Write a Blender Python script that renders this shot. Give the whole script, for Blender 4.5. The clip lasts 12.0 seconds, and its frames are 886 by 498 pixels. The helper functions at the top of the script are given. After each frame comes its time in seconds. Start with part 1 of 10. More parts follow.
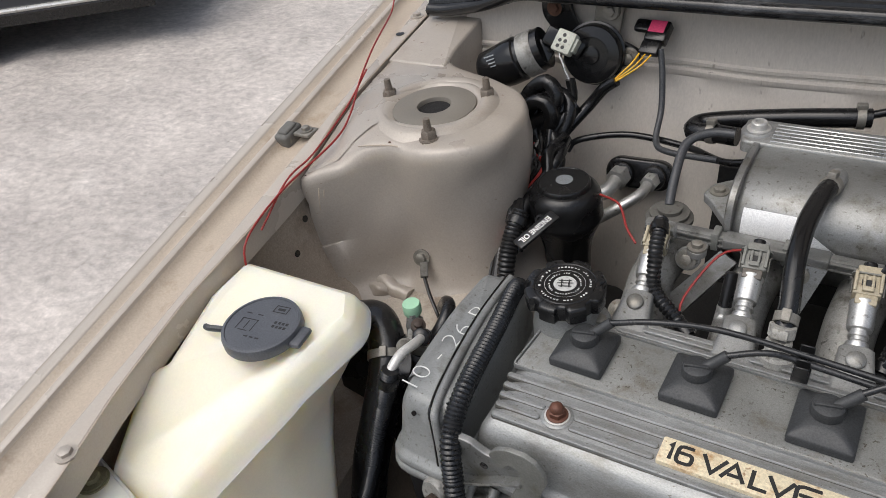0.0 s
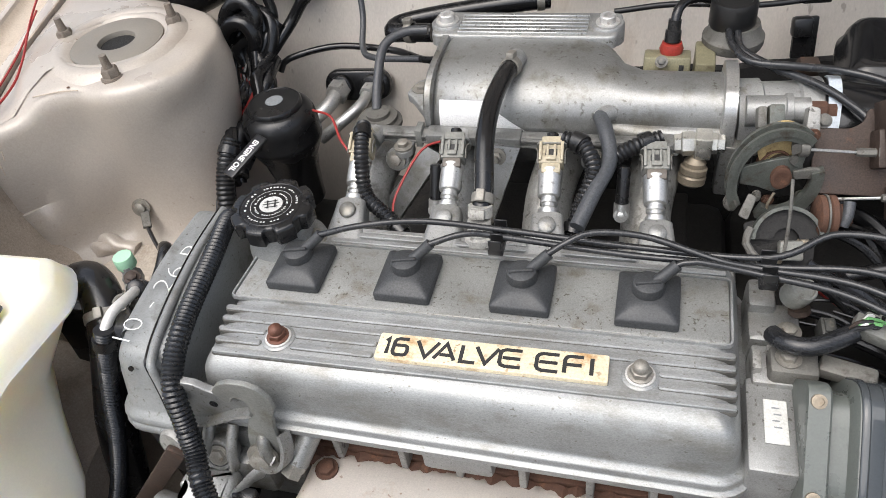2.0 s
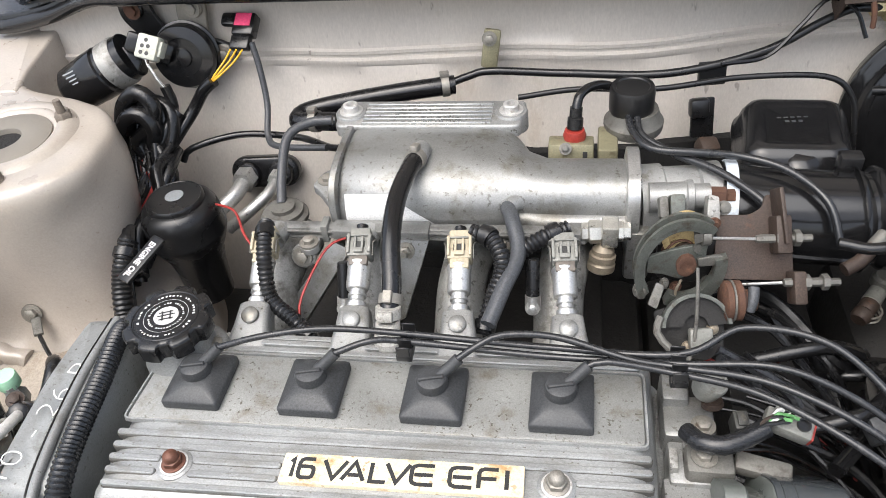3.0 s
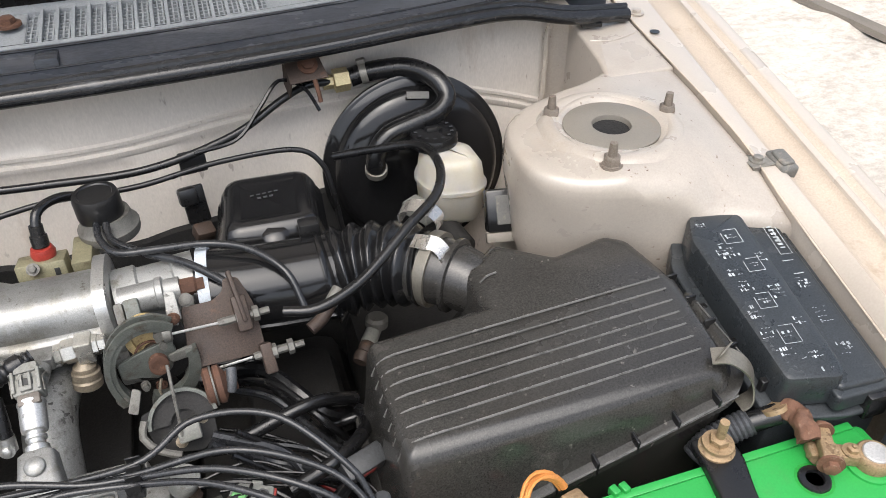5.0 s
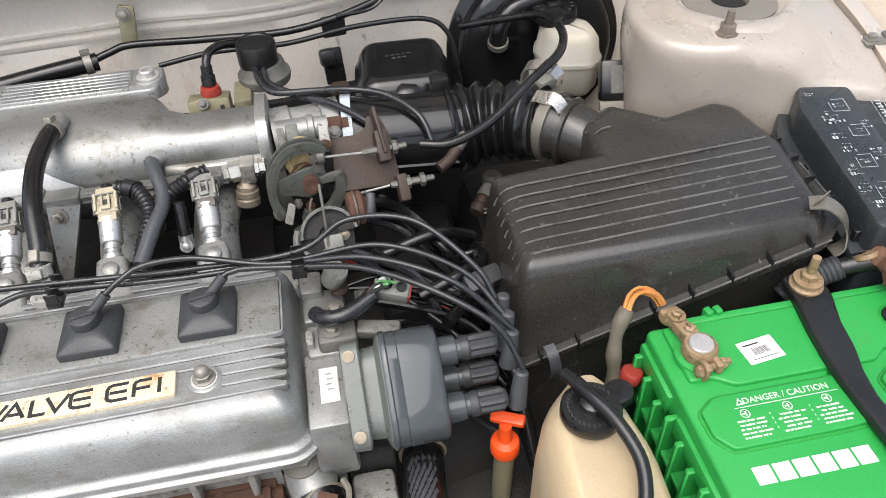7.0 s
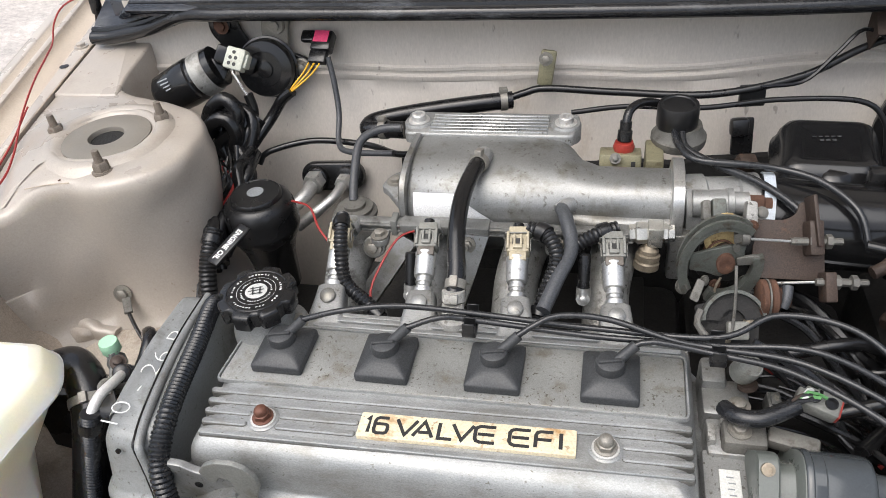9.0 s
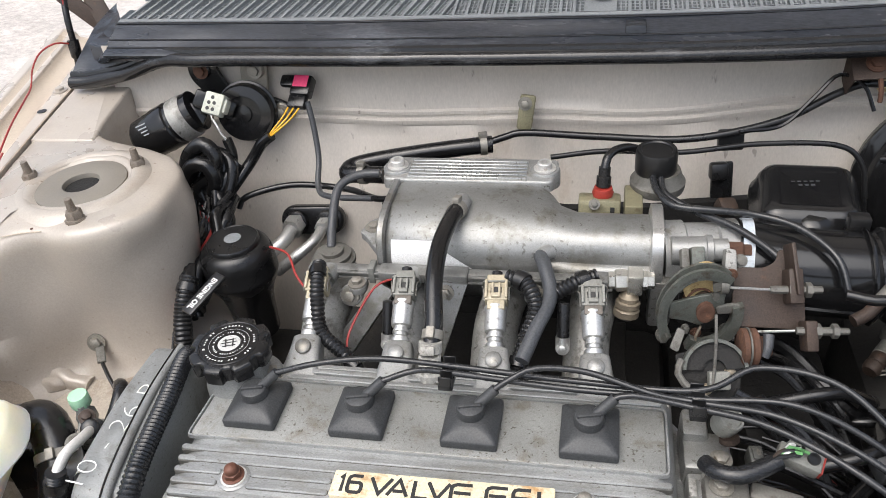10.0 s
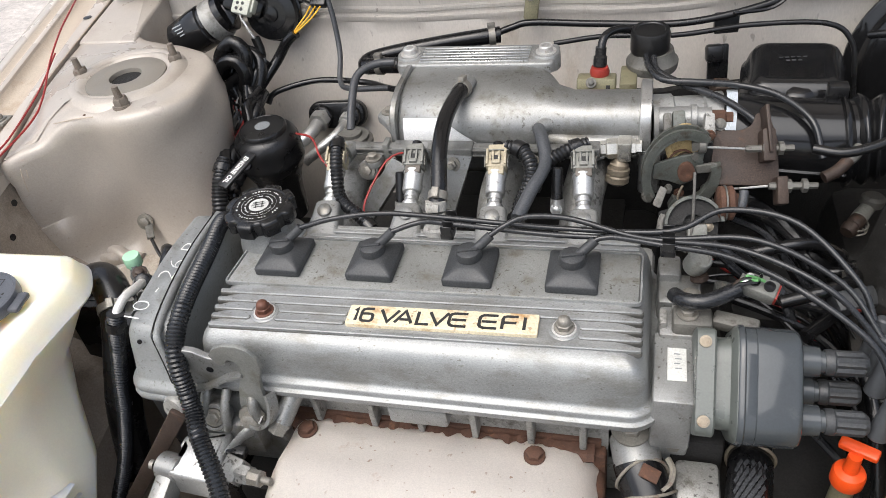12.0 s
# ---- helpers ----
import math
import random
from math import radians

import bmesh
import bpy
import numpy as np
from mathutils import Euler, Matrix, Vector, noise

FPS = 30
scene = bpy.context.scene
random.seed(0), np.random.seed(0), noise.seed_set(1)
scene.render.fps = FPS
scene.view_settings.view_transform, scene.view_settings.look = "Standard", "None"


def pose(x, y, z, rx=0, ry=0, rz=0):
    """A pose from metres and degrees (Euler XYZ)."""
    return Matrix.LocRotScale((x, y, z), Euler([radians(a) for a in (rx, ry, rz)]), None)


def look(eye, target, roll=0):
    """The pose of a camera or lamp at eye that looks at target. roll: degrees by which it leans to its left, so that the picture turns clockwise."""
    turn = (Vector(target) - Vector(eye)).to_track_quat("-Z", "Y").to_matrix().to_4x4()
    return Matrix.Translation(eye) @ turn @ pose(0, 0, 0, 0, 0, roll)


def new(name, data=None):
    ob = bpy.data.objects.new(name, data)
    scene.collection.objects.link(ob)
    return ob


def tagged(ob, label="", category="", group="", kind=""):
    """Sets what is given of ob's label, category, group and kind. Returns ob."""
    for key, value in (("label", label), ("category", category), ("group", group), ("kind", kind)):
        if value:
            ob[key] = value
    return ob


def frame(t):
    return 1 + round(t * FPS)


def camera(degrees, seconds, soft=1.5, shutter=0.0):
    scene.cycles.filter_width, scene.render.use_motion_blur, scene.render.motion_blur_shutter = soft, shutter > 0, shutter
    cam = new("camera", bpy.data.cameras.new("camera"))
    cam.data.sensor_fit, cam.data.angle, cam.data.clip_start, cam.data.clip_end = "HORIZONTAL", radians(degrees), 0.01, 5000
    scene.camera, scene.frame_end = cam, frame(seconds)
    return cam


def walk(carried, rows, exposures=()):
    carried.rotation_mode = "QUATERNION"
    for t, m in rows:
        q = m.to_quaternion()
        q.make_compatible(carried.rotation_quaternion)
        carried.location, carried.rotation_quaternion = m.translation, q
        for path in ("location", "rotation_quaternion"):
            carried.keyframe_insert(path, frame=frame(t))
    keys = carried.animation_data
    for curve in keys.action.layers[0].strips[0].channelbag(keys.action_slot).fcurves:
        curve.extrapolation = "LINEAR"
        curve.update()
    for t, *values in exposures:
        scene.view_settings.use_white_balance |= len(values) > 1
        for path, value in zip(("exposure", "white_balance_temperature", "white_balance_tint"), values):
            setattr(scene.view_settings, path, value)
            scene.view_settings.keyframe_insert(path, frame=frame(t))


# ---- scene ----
SKY, SUN = 0.15, 1.6
cam = camera(60.9, 12.0, 0.5)
PATH = [
    (0, (0.071, -0.377, 1.253), (-0.915, 0.878, 0.048), -10.5),
    (0.5, (0.075, -0.377, 1.236), (-0.859, 0.866, -0.022), -10.2),
    (1, (0.088, -0.371, 1.22), (-0.698, 0.888, -0.121), -11.2),
    (1.5, (0.123, -0.37, 1.211), (-0.511, 0.907, -0.192), -11.1),
    (2, (0.146, -0.346, 1.221), (-0.359, 0.99, -0.178), -9.8),
    (2.5, (0.153, -0.31, 1.229), (-0.251, 1.13, -0.1), -7.9),
    (2.7, (0.152, -0.303, 1.231), (-0.239, 1.154, -0.083), -7.8),
    (4.3, (0.285, -0.3, 1.241), (0.432, 1.173, -0.104), -2.4),
    (4.5, (0.303, -0.303, 1.243), (0.525, 1.183, -0.077), -2.6),
    (5, (0.343, -0.309, 1.259), (0.809, 1.179, 0.006), -0.9),
    (5.5, (0.371, -0.323, 1.271), (0.972, 1.149, 0.058), -1.6),
    (6, (0.372, -0.353, 1.28), (1.035, 1.099, 0.076), -1.3),
    (6.5, (0.334, -0.394, 1.268), (0.829, 1.075, 0.004), -1.9),
    (7, (0.278, -0.412, 1.242), (0.51, 1.029, -0.126), -2.7),
    (7.5, (0.228, -0.413, 1.231), (0.195, 1.02, -0.164), -5.9),
    (7.7, (0.205, -0.414, 1.229), (0.065, 1.006, -0.172), -7.0),
    (9.3, (0.144, -0.369, 1.261), (-0.283, 1.156, 0.04), -6.5),
    (9.5, (0.147, -0.365, 1.263), (-0.279, 1.17, 0.054), -6.6),
    (10, (0.154, -0.359, 1.261), (-0.245, 1.199, 0.072), -6.3),
    (10.5, (0.172, -0.355, 1.26), (-0.158, 1.221, 0.074), -5.3),
    (11, (0.18, -0.355, 1.259), (-0.103, 1.226, 0.068), -4.7),
    (11.5, (0.173, -0.402, 1.238), (-0.215, 1.099, -0.026), -6.8),
    (12, (0.208, -0.453, 1.25), (-0.293, 0.981, -0.051), -10.0),
]
walk(cam, [(t, look(eye, target, roll)) for t, eye, target, roll in PATH], [(0, -0.06), (1, 0.05), (1.5, 0.36), (2, 0.65), (2.5, 0.82), (4.5, 1.37), (5, 0.87), (5.5, 0.57), (6, 0.52), (6.5, 0.57), (7, 0.77), (7.5, 0.82), (7.7, 0.80), (9.5, 0.58), (10, 0.68), (10.5, 0.97), (11, 1.08), (11.5, 0.90), (12, 0.60)])

# ---- light ----
world = bpy.data.worlds.new("sky")
scene.world = world
world.use_nodes = True
wn = world.node_tree.nodes
sky = wn.new("ShaderNodeTexSky")
sky.sky_type, sky.sun_disc = "NISHITA", False
sky.sun_elevation, sky.sun_rotation = radians(66), radians(211)
sky.air_density, sky.dust_density, sky.ozone_density = 1.0, 4.0, 1.0
haze = wn.new("ShaderNodeHueSaturation")      # thin high cloud takes the blue out
haze.inputs["Saturation"].default_value = 0.6
world.node_tree.links.new(sky.outputs[0], haze.inputs["Color"])
world.node_tree.links.new(haze.outputs[0], wn["Background"].inputs[0])
wn["Background"].inputs[1].default_value = SKY
sun_data = bpy.data.lights.new("sun", "SUN")
sun_data.energy, sun_data.angle, sun_data.color = SUN, radians(70), (1.0, 0.985, 0.97)
sun = new("sun", sun_data)
sun.matrix_world = look((0, 0, 6), (1.0, 1.65, 1.6))


# ---- materials ----
def material(name, col, rough=0.5, metal=0.0, var=0.15, scale=14.0, fine=160.0, bump=0.15, depth=0.0006,
             dirt=None, dirt_amount=0.35, dirt_scale=22.0, rough_var=0.12, coat=0.0, stretch=(1, 1, 1), specks=None, speck_scale=240.0, speck_amount=0.5, waves=0.0, grain=-1.0):
    """A surface with broad and fine variation, optional stains of a second colour, and fine relief."""
    m = bpy.data.materials.new(name)
    m.use_nodes = True
    nt = m.node_tree
    n, link = nt.nodes, nt.links.new
    b = n["Principled BSDF"]
    tc = n.new("ShaderNodeTexCoord")
    mp = n.new("ShaderNodeMapping")
    mp.inputs["Scale"].default_value = stretch
    link(tc.outputs["Object"], mp.inputs[0])
    def nz(s, detail=6, r=0.6):
        t = n.new("ShaderNodeTexNoise")
        t.inputs["Scale"].default_value, t.inputs["Detail"].default_value, t.inputs["Roughness"].default_value = s, detail, r
        link(mp.outputs[0], t.inputs["Vector"])
        return t
    big, small = nz(scale), nz(fine)
    def ramp(src, lo, hi, a, c):
        r = n.new("ShaderNodeMapRange")
        r.inputs[1].default_value, r.inputs[2].default_value, r.inputs[3].default_value, r.inputs[4].default_value = lo, hi, a, c
        link(src, r.inputs[0])
        return r.outputs[0]
    def mix(fac, a, c):
        x = n.new("ShaderNodeMix")
        x.data_type = "RGBA"
        link(fac, x.inputs[0])
        for s, v in ((6, a), (7, c)):
            if isinstance(v, tuple):
                x.inputs[s].default_value = (*v, 1)
            else:
                link(v, x.inputs[s])
        return x.outputs[2]
    lo = tuple(max(0, c * (1 - var)) for c in col)
    hi = tuple(min(1, c * (1 + var)) for c in col)
    c = mix(ramp(big.outputs[0], 0.3, 0.7, 0, 1), lo, hi)
    c2 = mix(ramp(small.outputs[0], 0.25, 0.75, 0, 1), tuple(x * (1 - var * 0.6) for x in col), tuple(min(1, x * (1 + var * 0.6)) for x in col))
    half = n.new("ShaderNodeMix")
    half.data_type = "RGBA"
    half.inputs[0].default_value = 0.4
    link(c, half.inputs[6]); link(c2, half.inputs[7])
    c = half.outputs[2]
    if dirt:
        d = nz(dirt_scale, 9, 0.68)
        edge = 0.72 - 0.36 * dirt_amount
        c = mix(ramp(d.outputs[0], edge, edge + 0.14, 0, 0.85), c, dirt)
    if specks:
        d = nz(speck_scale, 3, 0.5)
        cl = nz(scale * 0.8, 4, 0.6)
        s_ = n.new("ShaderNodeMath")
        s_.operation = "MULTIPLY"
        link(ramp(d.outputs[0], 0.70 - 0.16 * speck_amount, 0.76 - 0.16 * speck_amount, 0, 0.9), s_.inputs[0])
        link(ramp(cl.outputs[0], 0.36, 0.62, 0.15, 1), s_.inputs[1])
        c = mix(s_.outputs[0], c, specks)
    grit = nz(fine * 2.6 if fine > 150 else 480.0, 4, 0.75)      # fine dust, stronger on dark surfaces
    shade = n.new("ShaderNodeMix")
    shade.data_type, shade.blend_type = "RGBA", "MULTIPLY"
    shade.inputs[0].default_value = 1.0
    g = grain if grain >= 0 else (0.5 if max(col) < 0.08 else 0.2)
    tone = n.new("ShaderNodeCombineColor")
    for k in range(3):
        link(ramp(grit.outputs[0], 0.32, 0.68, 1 - g, 1 + g), tone.inputs[k])
    link(c, shade.inputs[6])
    link(tone.outputs[0], shade.inputs[7])
    c = shade.outputs[2]
    link(c, b.inputs["Base Color"])
    b.inputs["Metallic"].default_value = metal
    link(ramp(big.outputs[0], 0.3, 0.7, max(0.03, rough - rough_var), min(1, rough + rough_var)), b.inputs["Roughness"])
    if coat:
        b.inputs["Coat Weight"].default_value, b.inputs["Coat Roughness"].default_value = coat, 0.15
    bp = n.new("ShaderNodeBump")
    bp.inputs["Strength"].default_value, bp.inputs["Distance"].default_value = bump, depth
    link(small.outputs[0], bp.inputs["Height"])
    if waves:
        wv = n.new("ShaderNodeBump")
        wv.inputs["Strength"].default_value, wv.inputs["Distance"].default_value = 0.8, waves
        link(nz(scale, 2, 0.4).outputs[0], wv.inputs["Height"])
        link(wv.outputs[0], bp.inputs["Normal"])
    link(bp.outputs[0], b.inputs["Normal"])
    return m


PAINT = material("champagne_paint", (0.475, 0.422, 0.362), 0.28, 0.05, 0.06, 5, 90, 0.03, dirt=(0.40, 0.33, 0.25), dirt_amount=0.16, dirt_scale=9, coat=0.4, grain=0.05)
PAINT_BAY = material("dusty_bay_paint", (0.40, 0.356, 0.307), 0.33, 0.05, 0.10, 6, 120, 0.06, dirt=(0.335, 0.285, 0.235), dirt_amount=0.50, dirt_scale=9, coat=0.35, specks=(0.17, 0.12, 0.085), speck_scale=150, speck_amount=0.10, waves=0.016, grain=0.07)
APRON = material("brown_dusty_apron", (0.33, 0.275, 0.22), 0.55, 0.0, 0.14, 10, 140, 0.1, dirt=(0.20, 0.155, 0.115), dirt_amount=0.5, dirt_scale=12, waves=0.01)
STUD = material("rusty_grey_stud", (0.20, 0.17, 0.14), 0.6, 0.35, 0.3, 70, 300, 0.4, 0.0005, dirt=(0.12, 0.075, 0.05), dirt_amount=0.45, dirt_scale=110)
FIREWALL = material("streaked_firewall_paint", (0.555, 0.51, 0.455), 0.46, 0.03, 0.10, 7, 140, 0.06, dirt=(0.36, 0.285, 0.215), dirt_amount=0.30, dirt_scale=10, coat=0.10, stretch=(1, 1, 0.30), specks=(0.20, 0.17, 0.14), speck_scale=95, speck_amount=0.10, grain=0.08)
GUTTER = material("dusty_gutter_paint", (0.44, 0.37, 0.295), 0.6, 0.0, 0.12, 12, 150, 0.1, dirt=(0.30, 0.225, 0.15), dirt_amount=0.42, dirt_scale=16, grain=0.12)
ALU = material("cast_aluminium", (0.305, 0.307, 0.298), 0.47, 0.5, 0.28, 30, 420, 0.35, 0.0004, dirt=(0.18, 0.168, 0.142), dirt_amount=0.46, dirt_scale=55, specks=(0.10, 0.09, 0.075), speck_scale=300, speck_amount=0.42)
COVER = material("ribbed_cover_aluminium", (0.31, 0.317, 0.312), 0.46, 0.55, 0.24, 34, 420, 0.35, 0.0004, dirt=(0.235, 0.232, 0.215), dirt_amount=0.62, dirt_scale=48, stretch=(0.55, 1, 1), specks=(0.15, 0.14, 0.12), speck_scale=420, speck_amount=0.3)
COVER_SHADE_GRIME = material("shade_and_grime_by_ribs", (0.105, 0.102, 0.092), 0.65, 0.35, 0.3, 40, 420, 0.4, 0.0004, dirt=(0.085, 0.078, 0.062), dirt_amount=0.5, dirt_scale=60, stretch=(0.3, 1, 1))
COVER_FLAT = material("stained_cover_panel", (0.275, 0.278, 0.265), 0.5, 0.45, 0.22, 20, 420, 0.35, 0.0004, dirt=(0.175, 0.155, 0.125), dirt_amount=0.5, dirt_scale=34, specks=(0.09, 0.08, 0.06), speck_scale=360, speck_amount=0.55)
WASHER = material("pale_worn_washer", (0.55, 0.54, 0.52), 0.42, 0.5, 0.15, 60, 300, 0.2, 0.0003, dirt=(0.30, 0.24, 0.18), dirt_amount=0.35, dirt_scale=120)
CAPRUST = material("rusty_cap_nut", (0.13, 0.055, 0.035), 0.55, 0.3, 0.3, 90, 400, 0.4, 0.0004, dirt=(0.30, 0.22, 0.18), dirt_amount=0.3, dirt_scale=150)
ALU_CAST = material("dull_cast_aluminium", (0.268, 0.270, 0.262), 0.42, 0.65, 0.25, 22, 380, 0.4, 0.0005, dirt=(0.165, 0.155, 0.13), dirt_amount=0.6, dirt_scale=24, specks=(0.09, 0.08, 0.065), speck_scale=240, speck_amount=0.5)
ALU_DARK = material("grimy_aluminium", (0.33, 0.325, 0.305), 0.55, 0.5, 0.25, 30, 300, 0.6, 0.0009, dirt=(0.10, 0.09, 0.075), dirt_amount=0.55, dirt_scale=40, specks=(0.05, 0.045, 0.04), speck_scale=200, speck_amount=0.6)
ALU_BRIGHT = material("bright_aluminium", (0.55, 0.55, 0.535), 0.36, 0.8, 0.16, 24, 250, 0.16, 0.0004, dirt=(0.30, 0.28, 0.24), dirt_amount=0.36, dirt_scale=36, specks=(0.12, 0.11, 0.09), speck_scale=220, speck_amount=0.4)
RUSTY_ZINC = material("dirty_zinc", (0.26, 0.22, 0.165), 0.5, 0.5, 0.2, 60, 300, 0.3, 0.0004, dirt=(0.20, 0.12, 0.07), dirt_amount=0.35, dirt_scale=90)
HOOK = material("plated_bracket", (0.225, 0.228, 0.212), 0.5, 0.45, 0.2, 30, 300, 0.2, 0.0003, dirt=(0.16, 0.15, 0.12), dirt_amount=0.45, dirt_scale=50)
STEEL = material("zinc_steel", (0.27, 0.255, 0.225), 0.55, 0.6, 0.2, 40, 300, 0.2, 0.0003, dirt=(0.17, 0.115, 0.07), dirt_amount=0.35, dirt_scale=80)
RUST = material("rusty_steel", (0.095, 0.047, 0.030), 0.85, 0.1, 0.35, 60, 400, 0.6, 0.0008, dirt=(0.17, 0.080, 0.045), dirt_amount=0.45, dirt_scale=110)
BROWN = material("rusted_bracket", (0.050, 0.034, 0.026), 0.62, 0.2, 0.35, 40, 300, 0.5, 0.0006, dirt=(0.115, 0.050, 0.025), dirt_amount=0.34, dirt_scale=50)
PLATE = material("galvanised_plate", (0.215, 0.195, 0.165), 0.55, 0.2, 0.12, 20, 300, 0.2, 0.0003, dirt=(0.24, 0.19, 0.14), dirt_amount=0.3, grain=0.07)
SEAL = material("glossy_seal_rubber", (0.013, 0.0135, 0.015), 0.20, 0.0, 0.3, 20, 200, 0.15, 0.0004, dirt=(0.10, 0.104, 0.11), dirt_amount=0.36, dirt_scale=18, stretch=(0.3, 1, 1), waves=0.006)
# flat black that stands in for deep shade in holes, gaps and hollows
SHADE_BLACK = material("black_deep_shade", (0.012, 0.0115, 0.011), 0.95, 0.0, 0.4, 30, 400, 0.8, 0.002, dirt=(0.03, 0.026, 0.02), dirt_amount=0.3)
GRIMY = material("grimy_metal", (0.15, 0.145, 0.13), 0.6, 0.4, 0.3, 50, 300, 0.4, 0.0005, dirt=(0.06, 0.05, 0.04), dirt_amount=0.5, dirt_scale=90)
BLACK = material("black_plastic", (0.0105, 0.0105, 0.011), 0.29, 0.0, 0.3, 16, 300, 0.15, 0.0004, dirt=(0.035, 0.033, 0.029), dirt_amount=0.22, dirt_scale=26, grain=0.4)
BLACK_SATIN = material("satin_black_plastic", (0.0105, 0.0105, 0.011), 0.17, 0.0, 0.25, 8, 240, 0.06, 0.0004, dirt=(0.036, 0.034, 0.030), dirt_amount=0.30, dirt_scale=16, rough_var=0.06, grain=0.25)
COWL = material("weathered_cowl_plastic", (0.028, 0.032, 0.040), 0.28, 0.0, 0.35, 14, 200, 0.2, 0.0006, dirt=(0.105, 0.113, 0.128), dirt_amount=0.42, dirt_scale=9, stretch=(0.22, 1, 1), waves=0.02, grain=0.3)
GRILLE = material("faded_grey_plastic", (0.22, 0.235, 0.245), 0.55, 0.0, 0.18, 20, 200, 0.2, 0.0005, dirt=(0.10, 0.10, 0.10), dirt_amount=0.25, grain=0.2)
RUBBER = material("black_rubber", (0.0085, 0.0085, 0.009), 0.25, 0.0, 0.3, 30, 300, 0.2, 0.0003, dirt=(0.038, 0.036, 0.033), dirt_amount=0.26, dirt_scale=34)
RUBBER_GREY = material("worn_grey_rubber", (0.05, 0.052, 0.056), 0.42, 0.0, 0.2, 30, 250, 0.25, 0.0004, dirt=(0.13, 0.125, 0.12), dirt_amount=0.25, dirt_scale=30)
BUMPER = material("dusty_grey_rubber", (0.125, 0.122, 0.112), 0.65, 0.0, 0.25, 40, 250, 0.3, 0.0004, dirt=(0.27, 0.235, 0.19), dirt_amount=0.46, dirt_scale=60)
HOSE_GREY = material("grey_hose", (0.058, 0.062, 0.068), 0.5, 0.0, 0.15, 25, 250, 0.15, 0.0003)
BOOT = material("boot_rubber", (0.036, 0.038, 0.040), 0.5, 0.0, 0.15, 30, 260, 0.25, 0.0004, dirt=(0.10, 0.10, 0.10), dirt_amount=0.15)
TANK = material("aged_white_polythene", (0.87, 0.815, 0.665), 0.42, 0.0, 0.04, 7, 120, 0.06, 0.0005, dirt=(0.76, 0.70, 0.52), dirt_amount=0.25, dirt_scale=7, grain=0.025)
TANK_TAN = material("tan_polythene", (0.46, 0.365, 0.235), 0.4, 0.0, 0.10, 12, 120, 0.06, 0.0005, dirt=(0.40, 0.27, 0.15), dirt_amount=0.26, dirt_scale=12, grain=0.05)
RESERVOIR = material("milky_reservoir", (0.44, 0.415, 0.355), 0.4, 0.0, 0.10, 20, 150, 0.05, dirt=(0.40, 0.33, 0.23), dirt_amount=0.32, grain=0.04)
SHIELD = material("heat_shield_steel", (0.80, 0.745, 0.685), 0.55, 0.05, 0.08, 14, 260, 0.2, 0.0005, dirt=(0.60, 0.45, 0.35), dirt_amount=0.28, dirt_scale=26, specks=(0.40, 0.25, 0.16), speck_scale=170, speck_amount=0.2, grain=0.08)
GREEN = material("green_battery_plastic", (0.022, 0.29, 0.055), 0.36, 0.0, 0.08, 10, 200, 0.08, 0.0003, dirt=(0.05, 0.27, 0.06), dirt_amount=0.3, dirt_scale=14, grain=0.08)
GREEN_DARK = material("dark_green_groove", (0.012, 0.24, 0.03), 0.5, 0.0, 0.1, 10, 200, 0.05)
WHITE = material("white_print", (0.80, 0.80, 0.78), 0.5, 0.0, 0.05, 30, 200, 0.02, grain=0.05)
PRINTW = material("worn_pale_print", (0.62, 0.72, 0.58), 0.55, 0.0, 0.1, 60, 300, 0.02, dirt=(0.12, 0.45, 0.14), dirt_amount=0.34, dirt_scale=300)
CHALK = material("chalk_marks", (0.66, 0.66, 0.64), 0.9, 0.0, 0.1, 60, 300, 0.1)
IVORY = material("ivory_badge", (0.70, 0.61, 0.43), 0.5, 0.0, 0.12, 40, 200, 0.1, dirt=(0.40, 0.20, 0.06), dirt_amount=0.55, dirt_scale=42, specks=(0.26, 0.13, 0.05), speck_scale=180, speck_amount=0.5)
INK = material("black_ink", (0.018, 0.018, 0.018), 0.55, 0.0, 0.2, 80, 300, 0.1, dirt=(0.12, 0.07, 0.03), dirt_amount=0.15)
ORANGE = material("orange_plastic", (0.82, 0.085, 0.012), 0.35, 0.0, 0.08, 30, 200, 0.05, grain=0.05)
MINT = material("mint_plastic_cap", (0.36, 0.62, 0.42), 0.5, 0.0, 0.08, 60, 200, 0.1, grain=0.06)
RED = material("red_wire", (0.30, 0.026, 0.022), 0.45, 0.0, 0.2, 60, 200, 0.05, dirt=(0.06, 0.012, 0.012), dirt_amount=0.4, dirt_scale=90)
REDPLASTIC = material("red_plastic", (0.30, 0.035, 0.025), 0.4, 0.0, 0.1, 60, 200, 0.05, dirt=(0.12, 0.03, 0.02), dirt_amount=0.3, dirt_scale=120)
YELLOW = material("yellow_wire", (0.75, 0.42, 0.02), 0.45, 0.0, 0.1, 60, 200, 0.05)
GREENWIRE = material("green_wire", (0.15, 0.38, 0.14), 0.4, 0.0, 0.15, 60, 200, 0.05)
PINK = material("pink_sticker", (0.70, 0.06, 0.16), 0.5, 0.0, 0.08, 60, 200, 0.03)
BEIGE = material("beige_connector", (0.40, 0.35, 0.25), 0.5, 0.0, 0.15, 60, 200, 0.1, dirt=(0.17, 0.13, 0.085), dirt_amount=0.42, dirt_scale=120)
GREYCON = material("grey_connector", (0.20, 0.20, 0.18), 0.5, 0.0, 0.15, 60, 200, 0.1, dirt=(0.09, 0.075, 0.055), dirt_amount=0.42, dirt_scale=120)
